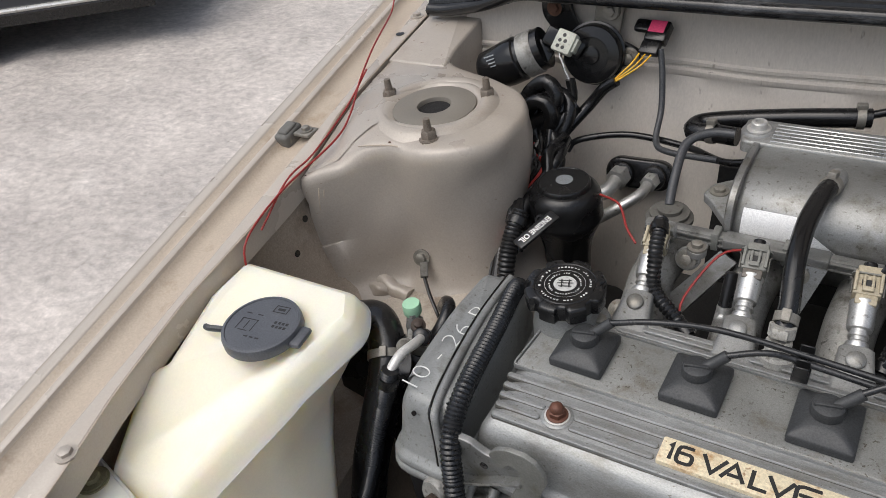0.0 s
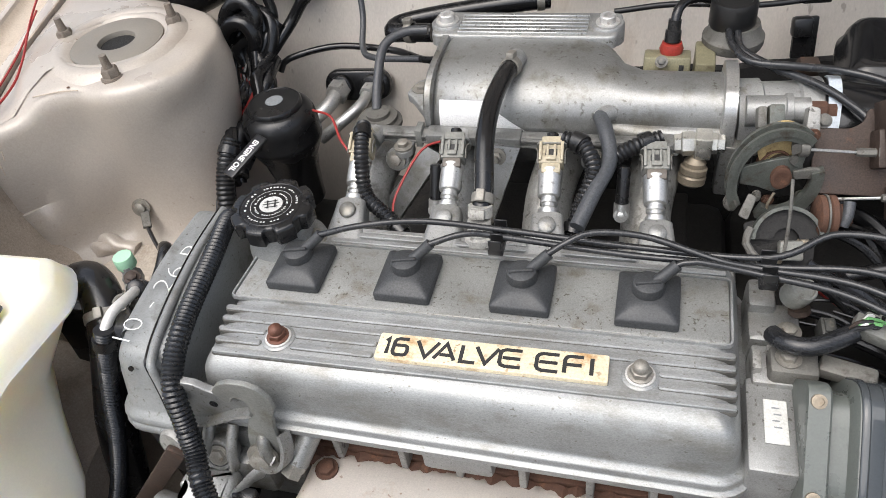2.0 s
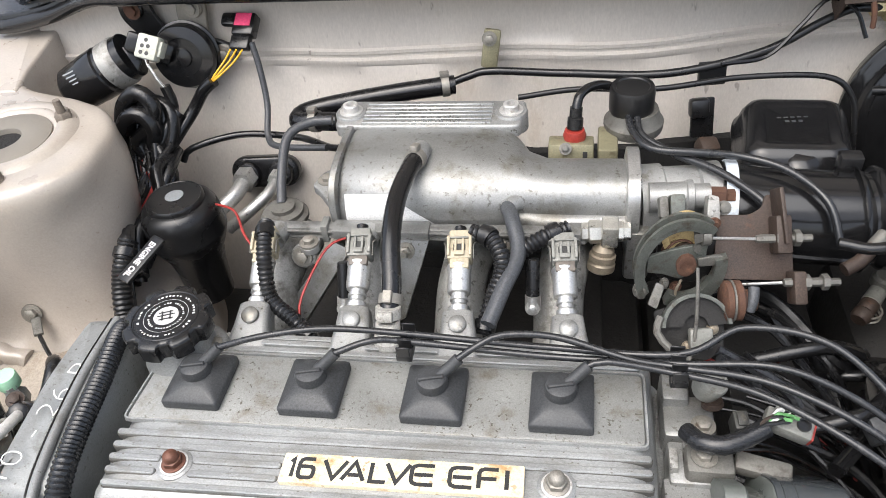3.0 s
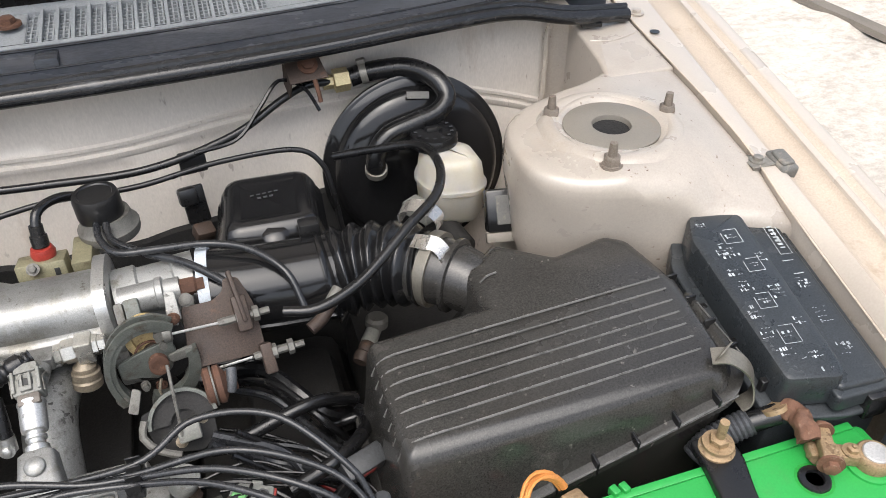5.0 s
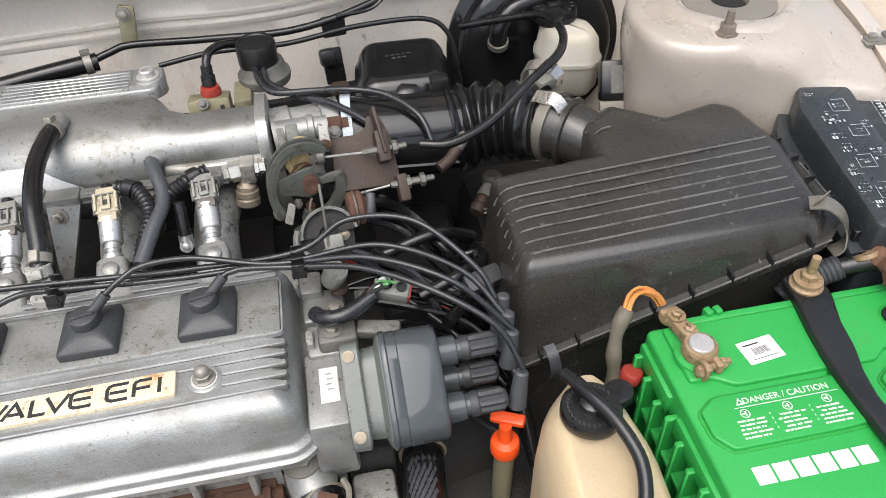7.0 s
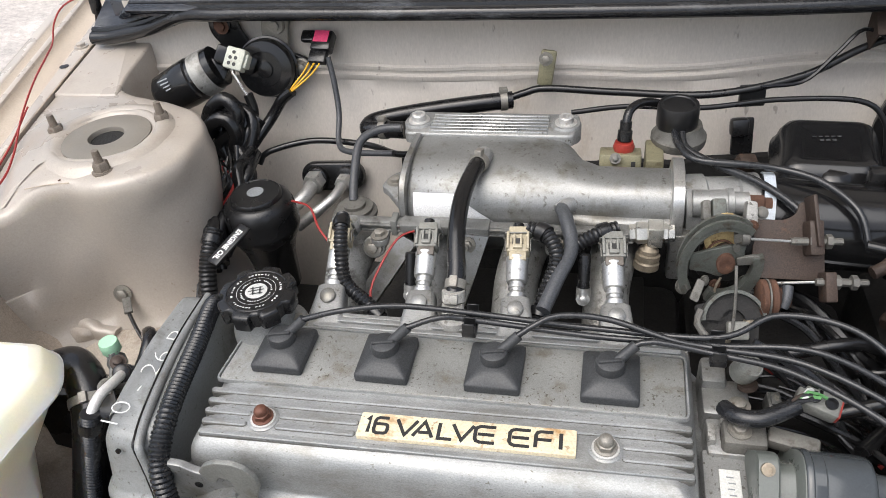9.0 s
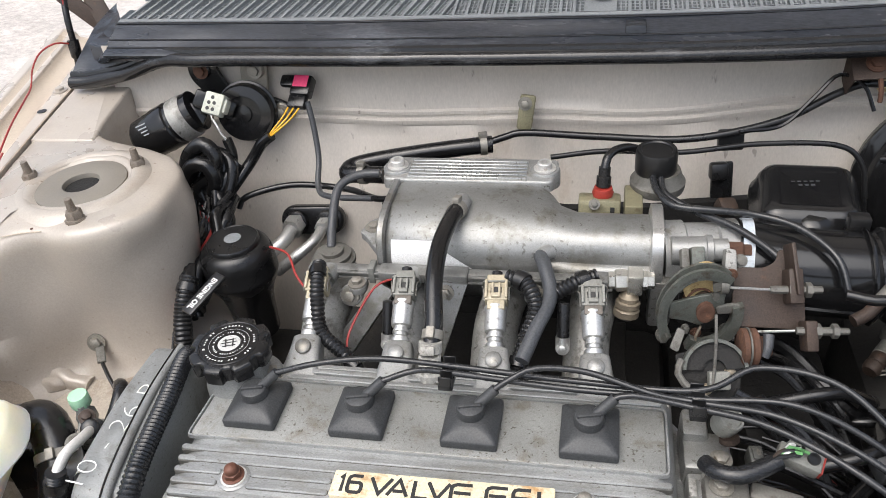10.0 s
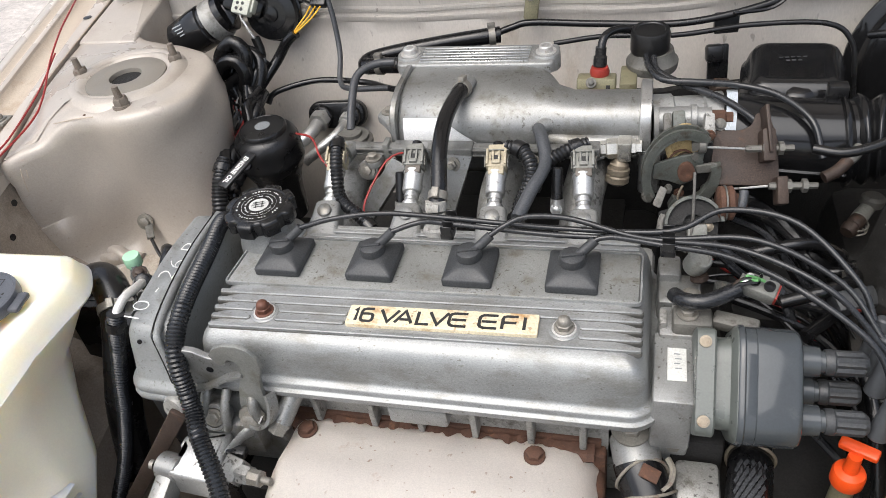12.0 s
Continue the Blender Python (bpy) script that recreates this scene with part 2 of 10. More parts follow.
PALECON = material("pale_connector", (0.46, 0.47, 0.40), 0.45, 0.0, 0.15, 60, 200, 0.1, dirt=(0.20, 0.17, 0.12), dirt_amount=0.4, dirt_scale=110)
BRASS = material("corroded_brass", (0.30, 0.21, 0.12), 0.6, 0.4, 0.3, 60, 300, 0.6, 0.0008, dirt=(0.46, 0.37, 0.26), dirt_amount=0.42, dirt_scale=110, specks=(0.10, 0.055, 0.03), speck_scale=190, speck_amount=0.7)
GOLDEN = material("brass_fitting", (0.50, 0.42, 0.24), 0.42, 0.5, 0.15, 50, 200, 0.15, dirt=(0.20, 0.15, 0.08), dirt_amount=0.4, dirt_scale=90)
LEAD = material("lead_post", (0.50, 0.49, 0.47), 0.5, 0.6, 0.12, 50, 300, 0.3)
YZINC = material("yellow_zinc", (0.27, 0.25, 0.16), 0.5, 0.45, 0.2, 50, 260, 0.25, dirt=(0.13, 0.10, 0.06), dirt_amount=0.42, dirt_scale=70)
QUAD = material("grey_green_cast", (0.105, 0.112, 0.100), 0.48, 0.3, 0.35, 50, 300, 0.5, 0.0006, dirt=(0.055, 0.040, 0.028), dirt_amount=0.55, dirt_scale=70)
DISTG = material("grey_green_plastic", (0.105, 0.115, 0.105), 0.32, 0.0, 0.15, 24, 240, 0.1, dirt=(0.06, 0.06, 0.052), dirt_amount=0.35, dirt_scale=40, grain=0.1)
DIST = material("grey_distributor_plastic", (0.052, 0.058, 0.062), 0.1, 0.0, 0.15, 20, 240, 0.05, dirt=(0.095, 0.096, 0.094), dirt_amount=0.3, dirt_scale=30, rough_var=0.06, grain=0.06)
# oily iron; the near-black also stands in for deep shade low down
DARKCAST = material("oily_iron_and_shade", (0.014, 0.013, 0.012), 0.7, 0.0, 0.5, 20, 200, 0.6, 0.0015, dirt=(0.035, 0.03, 0.024), dirt_amount=0.3)
GROUND = material("dusty_concrete", (0.52, 0.49, 0.455), 0.9, 0.0, 0.10, 1.1, 9.0, 0.5, 0.012, dirt=(0.58, 0.555, 0.52), dirt_amount=0.45, dirt_scale=4.5, rough_var=0.05)
GAP = material("dark_joint", (0.16, 0.14, 0.115), 0.95, 0.0, 0.2, 8, 60, 0.3, 0.01)
CARPAINT = material("dark_blue_car_paint", (0.022, 0.026, 0.035), 0.3, 0.3, 0.1, 4, 80, 0.02, coat=0.6, grain=0.0)
TYRE = material("tyre_rubber", (0.02, 0.02, 0.02), 0.8, 0.0, 0.2, 20, 150, 0.2)


for milky, depth_ in ((TANK, 0.05), (TANK_TAN, 0.03), (RESERVOIR, 0.03)):
    mb = milky.node_tree.nodes["Principled BSDF"]
    mb.inputs["Subsurface Weight"].default_value = 0.85
    mb.inputs["Subsurface Radius"].default_value = (1.0, 0.85, 0.55)
    mb.inputs["Subsurface Scale"].default_value = depth_


def glass(name, col, rough=0.02):
    m = bpy.data.materials.new(name)
    m.use_nodes = True
    b = m.node_tree.nodes["Principled BSDF"]
    b.inputs["Base Color"].default_value = (*col, 1)
    b.inputs["Roughness"].default_value = rough
    b.inputs["Transmission Weight"].default_value = 1.0
    b.inputs["IOR"].default_value = 1.5
    return m


GLASS = glass("tinted_glass", (0.55, 0.62, 0.58))


# ---- building helpers ----
def thing(name, loc, label, category, group="", kind=""):
    ob = new(name)
    ob.location, ob.empty_display_size = loc, 0.02
    return tagged(ob, label, category, group, kind)


def link_part(name, me, mat, parent, label=""):
    me.materials.append(mat)
    ob = new(name, me)
    if parent is not None:
        ob.parent = parent
        if parent.type == "EMPTY":
            ob.matrix_parent_inverse = Matrix.Translation(-parent.location)
    return tagged(ob, label)


def part(name, bm, mat, parent=None, label="", smooth=40):
    """Links a bmesh as one mesh object under a thing or a part."""
    bmesh.ops.recalc_face_normals(bm, faces=bm.faces)
    me = bpy.data.meshes.new(name)
    lim = radians(smooth)
    for f in bm.faces:
        f.smooth = smooth > 0
    for e in bm.edges:
        if len(e.link_faces) == 2 and e.calc_face_angle(0) > lim:
            e.smooth = False
    bm.to_mesh(me)
    bm.free()
    return link_part(name, me, mat, parent, label)


def join(*bms):
    out = bms[0]
    for b in bms[1:]:
        me = bpy.data.meshes.new("tmp")
        b.to_mesh(me)
        out.from_mesh(me)
        b.free()
        bpy.data.meshes.remove(me)
    return out


def moved(bm, m):
    bmesh.ops.transform(bm, matrix=m, verts=bm.verts)
    return bm


def frame_to(p, d):
    """A matrix with z along d and its origin at p."""
    return Matrix.Translation(p) @ Vector(d).to_track_quat("Z", "Y").to_matrix().to_4x4()


def box(x0, x1, y0, y1, z0, z1, bevel=0.002, seg=2):
    bm = bmesh.new()
    bmesh.ops.create_cube(bm, size=1)
    for v in bm.verts:
        v.co = ((x0 + x1) / 2 + v.co.x * (x1 - x0), (y0 + y1) / 2 + v.co.y * (y1 - y0), (z0 + z1) / 2 + v.co.z * (z1 - z0))
    if bevel:
        bmesh.ops.bevel(bm, geom=bm.edges[:], offset=bevel, segments=seg, profile=0.5, affect="EDGES")
    return bm


def rings(loops, cap0=True, cap1=True, closed=True):
    """Skins a list of loops with equal numbers of points."""
    bm = bmesh.new()
    rows = [[bm.verts.new(p) for p in l] for l in loops]
    k = len(rows[0])
    for a, b in zip(rows, rows[1:]):
        for i in range(k if closed else k - 1):
            j = (i + 1) % k
            bm.faces.new((a[i], a[j], b[j], b[i]))
    if closed and cap0:
        bm.faces.new(rows[0][::-1])
    if closed and cap1:
        bm.faces.new(rows[-1])
    return bm


def lathe(profile, p=(0, 0, 0), d=(0, 0, 1), n=28, cap0=True):
    """Turns (radius, height) pairs about the axis d through p."""
    m = frame_to(p, d)
    loops = [[m @ Vector((max(r, 1e-5) * math.cos(a), max(r, 1e-5) * math.sin(a), h)) for a in (2 * math.pi * i / n for i in range(n))] for r, h in profile]
    return rings(loops, cap0)


def cyl(p0, p1, r0, r1=None, n=20, bevel=0.0):
    p0, p1 = Vector(p0), Vector(p1)
    r1 = r0 if r1 is None else r1
    h = (p1 - p0).length
    b = min(bevel, h * 0.3)
    prof = [(r0 - b, 0), (r0, b), (r1, h - b), (r1 - b, h)] if b else [(r0, 0), (r1, h)]
    return lathe(prof, p0, p1 - p0, n)


def hexbolt(p, d=(0, 0, 1), r=0.006, h=0.005, washer=1.45):
    """A hexagon head on its washer."""
    a = lathe([(r * washer, 0), (r * washer, h * 0.3), (r, h * 0.32), (r, h), (r * 0.7, h * 1.15)], p, d, 6)
    b = lathe([(r * washer * 1.1, -0.0005), (r * washer * 1.1, h * 0.28)], p, d, 18)
    return join(a, b)


def curve(pts, step=0.006):
    """Points along a smooth line through pts."""
    P = [Vector(p) for p in pts]
    P = [P[0] * 2 - P[1]] + P + [P[-1] * 2 - P[-2]]
    out = []
    for i in range(1, len(P) - 2):
        a, b, c, d = P[i - 1:i + 3]
        k = max(2, int((c - b).length / step))
        for j in range(k):
            t = j / k
            out.append(0.5 * ((2 * b) + (c - a) * t + (2 * a - 5 * b + 4 * c - d) * t * t + (3 * b - a - 3 * c + d) * t ** 3))
    return out + [P[-2]]


def sweep(path, radii, n=10):
    up = None
    loops = []
    for i, p in enumerate(path):
        d = (path[min(i + 1, len(path) - 1)] - path[max(i - 1, 0)]).normalized()
        if up is None:
            up = d.orthogonal().normalized()
        up = (up - d * up.dot(d)).normalized()
        s = d.cross(up)
        r = radii[i]
        loops.append([p + up * (r * math.cos(a)) + s * (r * math.sin(a)) for a in (2 * math.pi * k / n for k in range(n))])
    return rings(loops)


def tube(pts, r, n=10, step=0.006):
    path = curve(pts, step)
    return sweep(path, [r] * len(path), n)


def corrugated(pts, r, pitch=0.005, depth=0.0012, n=12):
    path = curve(pts, pitch / 4)
    return sweep(path, [r - depth * (0, 0.35, 1, 0.35)[i % 4] for i in range(len(path))], n)


def strip(pts, across, w, th, step=0.003):
    """A bent flat strip along pts; across: the direction of its width."""
    path, a = curve(pts, step), Vector(across).normalized()
    loops = []
    for i, p in enumerate(path):
        d = (path[min(i + 1, len(path) - 1)] - path[max(i - 1, 0)]).normalized()
        s = (a - d * a.dot(d)).normalized()
        n = d.cross(s) * (th / 2)
        loops.append([p + s * (w / 2) + n, p + s * (w / 2) - n, p - s * (w / 2) - n, p - s * (w / 2) + n])
    return rings(loops)


def rounded(x0, x1, y0, y1, r, n=5):
    """A rounded rectangle in the plane, anticlockwise."""
    out = []
    for cx, cy, a0 in ((x1 - r, y1 - r, 0), (x0 + r, y1 - r, 90), (x0 + r, y0 + r, 180), (x1 - r, y0 + r, 270)):
        for i in range(n + 1):
            a = radians(a0 + 90 * i / n)
            out.append((cx + r * math.cos(a), cy + r * math.sin(a)))
    return out


def soften(poly, r, n=4):
    """Rounds the corners of a polygon."""
    out = []
    k = len(poly)
    for i in range(k):
        a, b, c = (Vector(poly[j % k]).to_2d() for j in (i - 1, i, i + 1))
        u, w = (a - b), (c - b)
        q = min(r, u.length * 0.45, w.length * 0.45)
        p0, p1 = b + u.normalized() * q, b + w.normalized() * q
        for j in range(n + 1):
            t = j / n
            out.append(tuple((1 - t) ** 2 * p0 + 2 * t * (1 - t) * b + t * t * p1))
    return out


def inset(poly, d):
    """The polygon (anticlockwise) drawn in by d."""
    out = []
    k = len(poly)
    for i in range(k):
        a, b, c = (Vector(poly[j % k]).to_2d() for j in (i - 1, i, i + 1))
        u, w = (b - a), (c - b)
        u = u.normalized() if u.length > 1e-9 else w.normalized()
        w = w.normalized() if w.length > 1e-9 else u
        nrm = Vector((-(u.y + w.y), u.x + w.x))
        nrm = nrm.normalized() if nrm.length > 1e-6 else Vector((-u.y, u.x))
        s = max(0.5, nrm.dot(Vector((-u.y, u.x))))
        out.append(tuple(b + nrm * (d / s)))
    return out


def shrunk(corners, d, r, n=4):
    """A polygon (anticlockwise corners) drawn in by d, its corners rounded by about r."""
    return soften(inset(corners, d), max(r - d, 0.0025), n)


def slab(poly, z0, z1, fillet=0.003, height=None, seg=3):
    """A plate of that outline with a rounded upper edge. height(x, y): an uneven top added to z1."""
    lv = [(0, z0)] + [(fillet * (1 - math.cos(a)), z1 - fillet * (1 - math.sin(a))) for a in (math.pi / 2 * i / seg for i in range(seg + 1))]
    loops = []
    for d, z in lv:
        p = inset(poly, d) if d else poly
        loops.append([(x, y, z + (height(x, y) if height and z > z0 else 0)) for x, y in p])
    return rings(loops)


def lumpy(bm, amount, scale=90.0, seed=0):
    """Roughens a mesh as corrosion does."""
    bmesh.ops.subdivide_edges(bm, edges=bm.edges[:], cuts=2, use_grid_fill=True)
    for v in bm.verts:
        v.co += Vector((noise.noise(v.co * scale + Vector((seed, 0, 0))), noise.noise(v.co * scale + Vector((0, seed + 7, 0))), noise.noise(v.co * scale + Vector((0, 0, seed + 13))))) * amount
    return bm


def letters(body, size, mat, name, parent, m, thick=0.0002, align="CENTER", bold=0.0, squeeze=1.0, label=""):
    cu = bpy.data.curves.new(name, "FONT")
    cu.body, cu.size, cu.extrude, cu.align_x, cu.align_y, cu.offset, cu.resolution_u = body, size, thick, align, "CENTER", bold, 3
    tmp = bpy.data.objects.new("tmp", cu)
    scene.collection.objects.link(tmp)
    bpy.context.view_layer.update()
    me = bpy.data.meshes.new_from_object(tmp.evaluated_get(bpy.context.evaluated_depsgraph_get()))
    bpy.data.objects.remove(tmp)
    me.transform(m @ Matrix.Diagonal((squeeze, 1, 1, 1)))
    me.name = name
    me.materials.clear()
    return link_part(name, me, mat, parent, label)


def print_ring(r0, r1, p, n=24):
    bm = rings([[(p[0] + r * math.cos(a), p[1] + r * math.sin(a), p[2]) for a in (2 * math.pi * i / n for i in range(n))] for r in (r0, r1)], False, False)
    return bm


def bars(spots, mat, name, parent, m, thick=0.0002, label=""):
    """Plain bars (x, y, width, height) for small print that cannot be read."""
    bm = bmesh.new()
    for x, y, w, h in spots:
        vs = [bm.verts.new(m @ Vector((x + a * w / 2, y + b * h / 2, thick))) for a, b in ((-1, -1), (1, -1), (1, 1), (-1, 1))]
        bm.faces.new(vs)
    return part(name, bm, mat, parent, label, 0)


# ---- ground ----
def ground_material():
    m = GROUND
    nt = m.node_tree
    n, link = nt.nodes, nt.links.new
    b = n["Principled BSDF"]
    old = b.inputs["Base Color"].links[0].from_socket
    tc = n.new("ShaderNodeTexCoord")
    sep = n.new("ShaderNodeSeparateXYZ")
    link(tc.outputs["Object"], sep.inputs[0])
    r = n.new("ShaderNodeMapRange")
    r.inputs[1].default_value, r.inputs[2].default_value = -0.8, 1.2
    link(sep.outputs[0], r.inputs[0])
    tint = n.new("ShaderNodeMix")
    tint.data_type = "RGBA"
    tint.inputs[6].default_value, tint.inputs[7].default_value = (1.06, 1.03, 1.02, 1), (1.00, 0.955, 0.885, 1)
    link(r.outputs[0], tint.inputs[0])
    # trowel streaks, worn patches and grit
    def layer(scale, stretch, turn, lo, hi, a, c, detail=8.0, rough=0.65):
        mp = n.new("ShaderNodeMapping")
        mp.inputs["Scale"].default_value, mp.inputs["Rotation"].default_value = stretch, (0, 0, turn)
        link(tc.outputs["Object"], mp.inputs[0])
        t = n.new("ShaderNodeTexNoise")
        t.inputs["Scale"].default_value, t.inputs["Detail"].default_value, t.inputs["Roughness"].default_value = scale, detail, rough
        link(mp.outputs[0], t.inputs["Vector"])
        q = n.new("ShaderNodeMapRange")
        q.inputs[1].default_value, q.inputs[2].default_value, q.inputs[3].default_value, q.inputs[4].default_value = lo, hi, a, c
        link(t.outputs[0], q.inputs[0])
        return q.outputs[0]
    k = None
    for out in (layer(1.3, (1, 1, 1), 0.0, 0.35, 0.65, 0.80, 1.10), layer(5.0, (0.6, 1.3, 1), 0.5, 0.38, 0.62, 0.92, 1.06), layer(30.0, (0.8, 1.1, 1), -0.4, 0.36, 0.64, 0.80, 1.15), layer(110.0, (1, 1, 1), 0.2, 0.3, 0.7, 0.88, 1.08), layer(3.4, (1, 1, 1), 0.0, 0.58, 0.66, 1.0, 0.80, 12.0, 0.8), layer(42.0, (0.55, 1.5, 1), 0.7, 0.60, 0.64, 1.0, 1.13, 7.0, 0.7), layer(55.0, (1.4, 0.7, 1), -0.2, 0.62, 0.67, 1.0, 0.82, 7.0, 0.7), layer(16.0, (0.3, 2.2, 1), 0.9, 0.64, 0.70, 1.0, 1.16, 6.0, 0.6), layer(18.0, (2.4, 0.3, 1), 0.3, 0.64, 0.69, 1.0, 0.84, 6.0, 0.6)):
        if k is None:
            k = out
        else:
            mul = n.new("ShaderNodeMath")
            mul.operation = "MULTIPLY"
            link(k, mul.inputs[0]); link(out, mul.inputs[1])
            k = mul.outputs[0]
    a = n.new("ShaderNodeMix")
    a.data_type, a.blend_type = "RGBA", "MULTIPLY"
    a.inputs[0].default_value = 1.0
    link(old, a.inputs[6]); link(tint.outputs[2], a.inputs[7])
    v = n.new("ShaderNodeVectorMath")
    v.operation = "SCALE"
    link(a.outputs[2], v.inputs[0]); link(k, v.inputs["Scale"])
    link(v.outputs[0], b.inputs["Base Color"])


ground_material()


def build_ground():
    n = 260
    verts, faces = [], []
    for i in range(n + 1):
        for j in range(n + 1):
            x, y = -7 + 14 * i / n, -5 + 14 * j / n
            z = 0.014 * noise.noise(Vector((x * 1.3, y * 1.3, 0))) + 0.012 * noise.noise(Vector((x * 4.1, y * 4.1, 2))) + 0.012 * noise.noise(Vector((x * 9, y * 9, 5)))
            if i in (0, n) or j in (0, n):
                x, y, z = x * 60, y * 60, 0
            verts.append((x, y, z))
    for i in range(n):
        for j in range(n):
            a = i * (n + 1) + j
            faces.append((a, a + n + 1, a + n + 2, a + 1))
    me = bpy.data.meshes.new("ground")
    me.from_pydata(verts, [], faces)
    for p in me.polygons:
        p.use_smooth = True
    g = link_part("ground", me, GROUND, None)
    tagged(g, "pale dusty concrete yard, rough and stained", "ground", kind="structure")
    loops = []
    for i in range(40):
        y = 4.6 - 5.2 * i / 39
        x = 2.86 + 0.11 * (2.4 - y) + 0.025 * noise.noise(Vector((i * 0.45, 0, 0)))
        w = 0.045 + 0.018 * noise.noise(Vector((i * 0.6, 3, 0)))
        loops.append([(x - w, y, 0.004), (x - w * 0.8, y, 0.026), (x + w * 0.8, y, 0.026), (x + w, y, 0.004)])
    part("joint", rings(loops, closed=False), GAP, g, "dark open joint between slabs", 0)


build_ground()


# ---- car body ----
body = thing("car", (0.15, 0.3, 0.0), "champagne-beige car with its bonnet open, dusty paint", "car")


def gut(y, side):
    return 0.852 + 0.10 * (y - 0.17) if side < 0 else line_at(DROP_R, y)


WAVY_L = [(-0.55, -0.40), (-0.36, -0.41), (-0.27, -0.425), (-0.195, -0.448), (-0.09, -0.469), (0.0, -0.476), (0.06, -0.480), (0.12, -0.486), (0.17, -0.500), (0.22, -0.514), (0.29, -0.522), (0.36, -0.529), (0.45, -0.537), (0.62, -0.55)]
WAVY_R = [(-0.55, 0.745), (-0.36, 0.768), (-0.25, 0.780), (-0.14, 0.794), (-0.05, 0.806), (0.01, 0.815), (0.066, 0.820), (0.13, 0.8205), (0.17, 0.8215), (0.21, 0.826), (0.30, 0.830), (0.40, 0.834), (0.48, 0.838), (0.62, 0.845)]
DROP_R = [(-0.55, 0.765), (-0.36, 0.782), (-0.25, 0.792), (-0.14, 0.802), (-0.03, 0.813), (0.02, 0.819), (0.07, 0.828), (0.13, 0.844), (0.17, 0.856), (0.21, 0.866), (0.30, 0.878), (0.62, 0.910)]


def line_at(table, y):
    for (a, u), (b, w) in zip(table, table[1:]):
        if a <= y <= b:
            return u + (w - u) * (y - a) / (b - a)
    return table[0][1] if y < table[0][0] else table[-1][1]


def build_fender(side):
    table = WAVY_L if side < 0 else WAVY_R
    ys = [-0.55 + 1.17 * i / 60 for i in range(61)]
    inner = [(0.0, -0.03), (0.0, -0.001), (0.001, 0.0), (0.0145, 0.001), (0.0165, 0.0004)]
    groove = [(0.0165, 0.0004), (0.023, -0.006), (0.031, -0.0095), (0.043, -0.010), (0.053, -0.0085), (0.0565, -0.003)]
    step = [(0.0565, -0.003), (0.0575, 0.0002), (0.0588, 0.0012), (0.0630, 0.0014), (0.0642, 0.0008)]
    deep = [(0.0642, 0.0008), (0.0650, 0.0006), (0.0690, 0.0022), (0.0722, 0.0040)]
    outer = [(0.0722, 0.0040), (0.0730, 0.0050), (0.0745, 0.0056), (0.0770, 0.0055), (0.0830, 0.0048), (0.0885, 0.0030), (0.0925, -0.0005), (0.0960, -0.009), (0.1000, -0.030), (0.110, -0.12), (0.125, -0.30), (0.128, -0.45), (0.12, -0.62)]
    ts = [-0.45 + 0.1 * i for i in range(11)]
    mx = sum(line_at(table, y) for y in ts) / 11
    my = sum(ts) / 11
    slope = sum((line_at(table, y) - mx) * (y - my) for y in ts) / sum((y - my) ** 2 for y in ts)
    if side > 0:
        mx, my, slope = 0.811, 0.03, 0.113
    def skin(prof):
        loops = []
        for y in ys:
            z0, crest = gut(y, side), gut(y, side) if side < 0 else 0.765 + 0.124 * (y + 0.55)
            lip, straight = line_at(table, y), mx + slope * (y - my)
            loops.append([(lip + (straight - lip) * min(1.0, d / 0.0165) + side * (d * (1.10 if side < 0 else 1.03)), y, z0 + (crest - z0) * min(1.0, d / 0.0165) + h) for d, h in prof])
        return rings(loops, closed=False)
    f = part("fender", skin(outer), PAINT, body, "champagne-beige metallic fender with a clean edge", 50)
    part("flange", skin(inner), PAINT, f, "dusty inner flange with a wavy edge", 35)
    part("gutter", skin(groove), GUTTER, f, "dusty fender gutter with brown dirt", 50)
    part("step", skin(step), PAINT, f, "", 35)
    # gutter brown gives this inward wall its dirt and paints in its shade
    part("shut_groove", skin(deep), GUTTER, f, "dirty wall inside the fender edge with its shade painted in", 50)
    part("edge_gap", tube([(line_at(table, y) - side * 0.001, y, gut(y, side) - 0.0005) for y in ys[::2]], 0.0010, 6, 0.03), GUTTER, f)
    # bonnet rubber on its bracket
    bx, by = (-0.551, 0.165) if side < 0 else (0.849, 0.190)
    z = gut(by, side) if side < 0 else 0.765 + 0.124 * (by + 0.55)
    b = part("bonnet_bumper", moved(join(box(-0.010, 0.010, -0.016, 0.016, -0.012, 0.006, 0.004, 3), box(-0.0075, 0.0075, -0.010, 0.012, 0.004, 0.009, 0.003, 3)), pose(bx, by, z, 10, 0, 0)), BUMPER, body, "grey rubber bonnet bumper")
    part("bracket", box(bx - side * 0.012, bx - side * 0.035, by - 0.004, by + 0.016, z, z + 0.004, 0.001), STEEL, b)
    part("screw", hexbolt((bx - side * 0.024, by + 0.006, z + 0.004), r=0.005), STEEL, b)
    for yy in (0.40, 0.45) if side < 0 else (0.44, 0.49):
        xx = line_at(table, yy) + side * 0.012
        if yy in (0.40, 0.44):
            part("hole", lathe([(0.0001, 0), (0.006, 0.0), (0.006, 0.0005)], (xx, yy, gut(yy, side) + 0.0008), n=16), RUBBER, f)
        else:
            part("screw", hexbolt((xx, yy, gut(yy, side)), r=0.006), PAINT_BAY, f)
    if side < 0:
        part("screw", hexbolt((-0.437, -0.252, gut(-0.252, side)), r=0.006), PAINT_BAY, f)
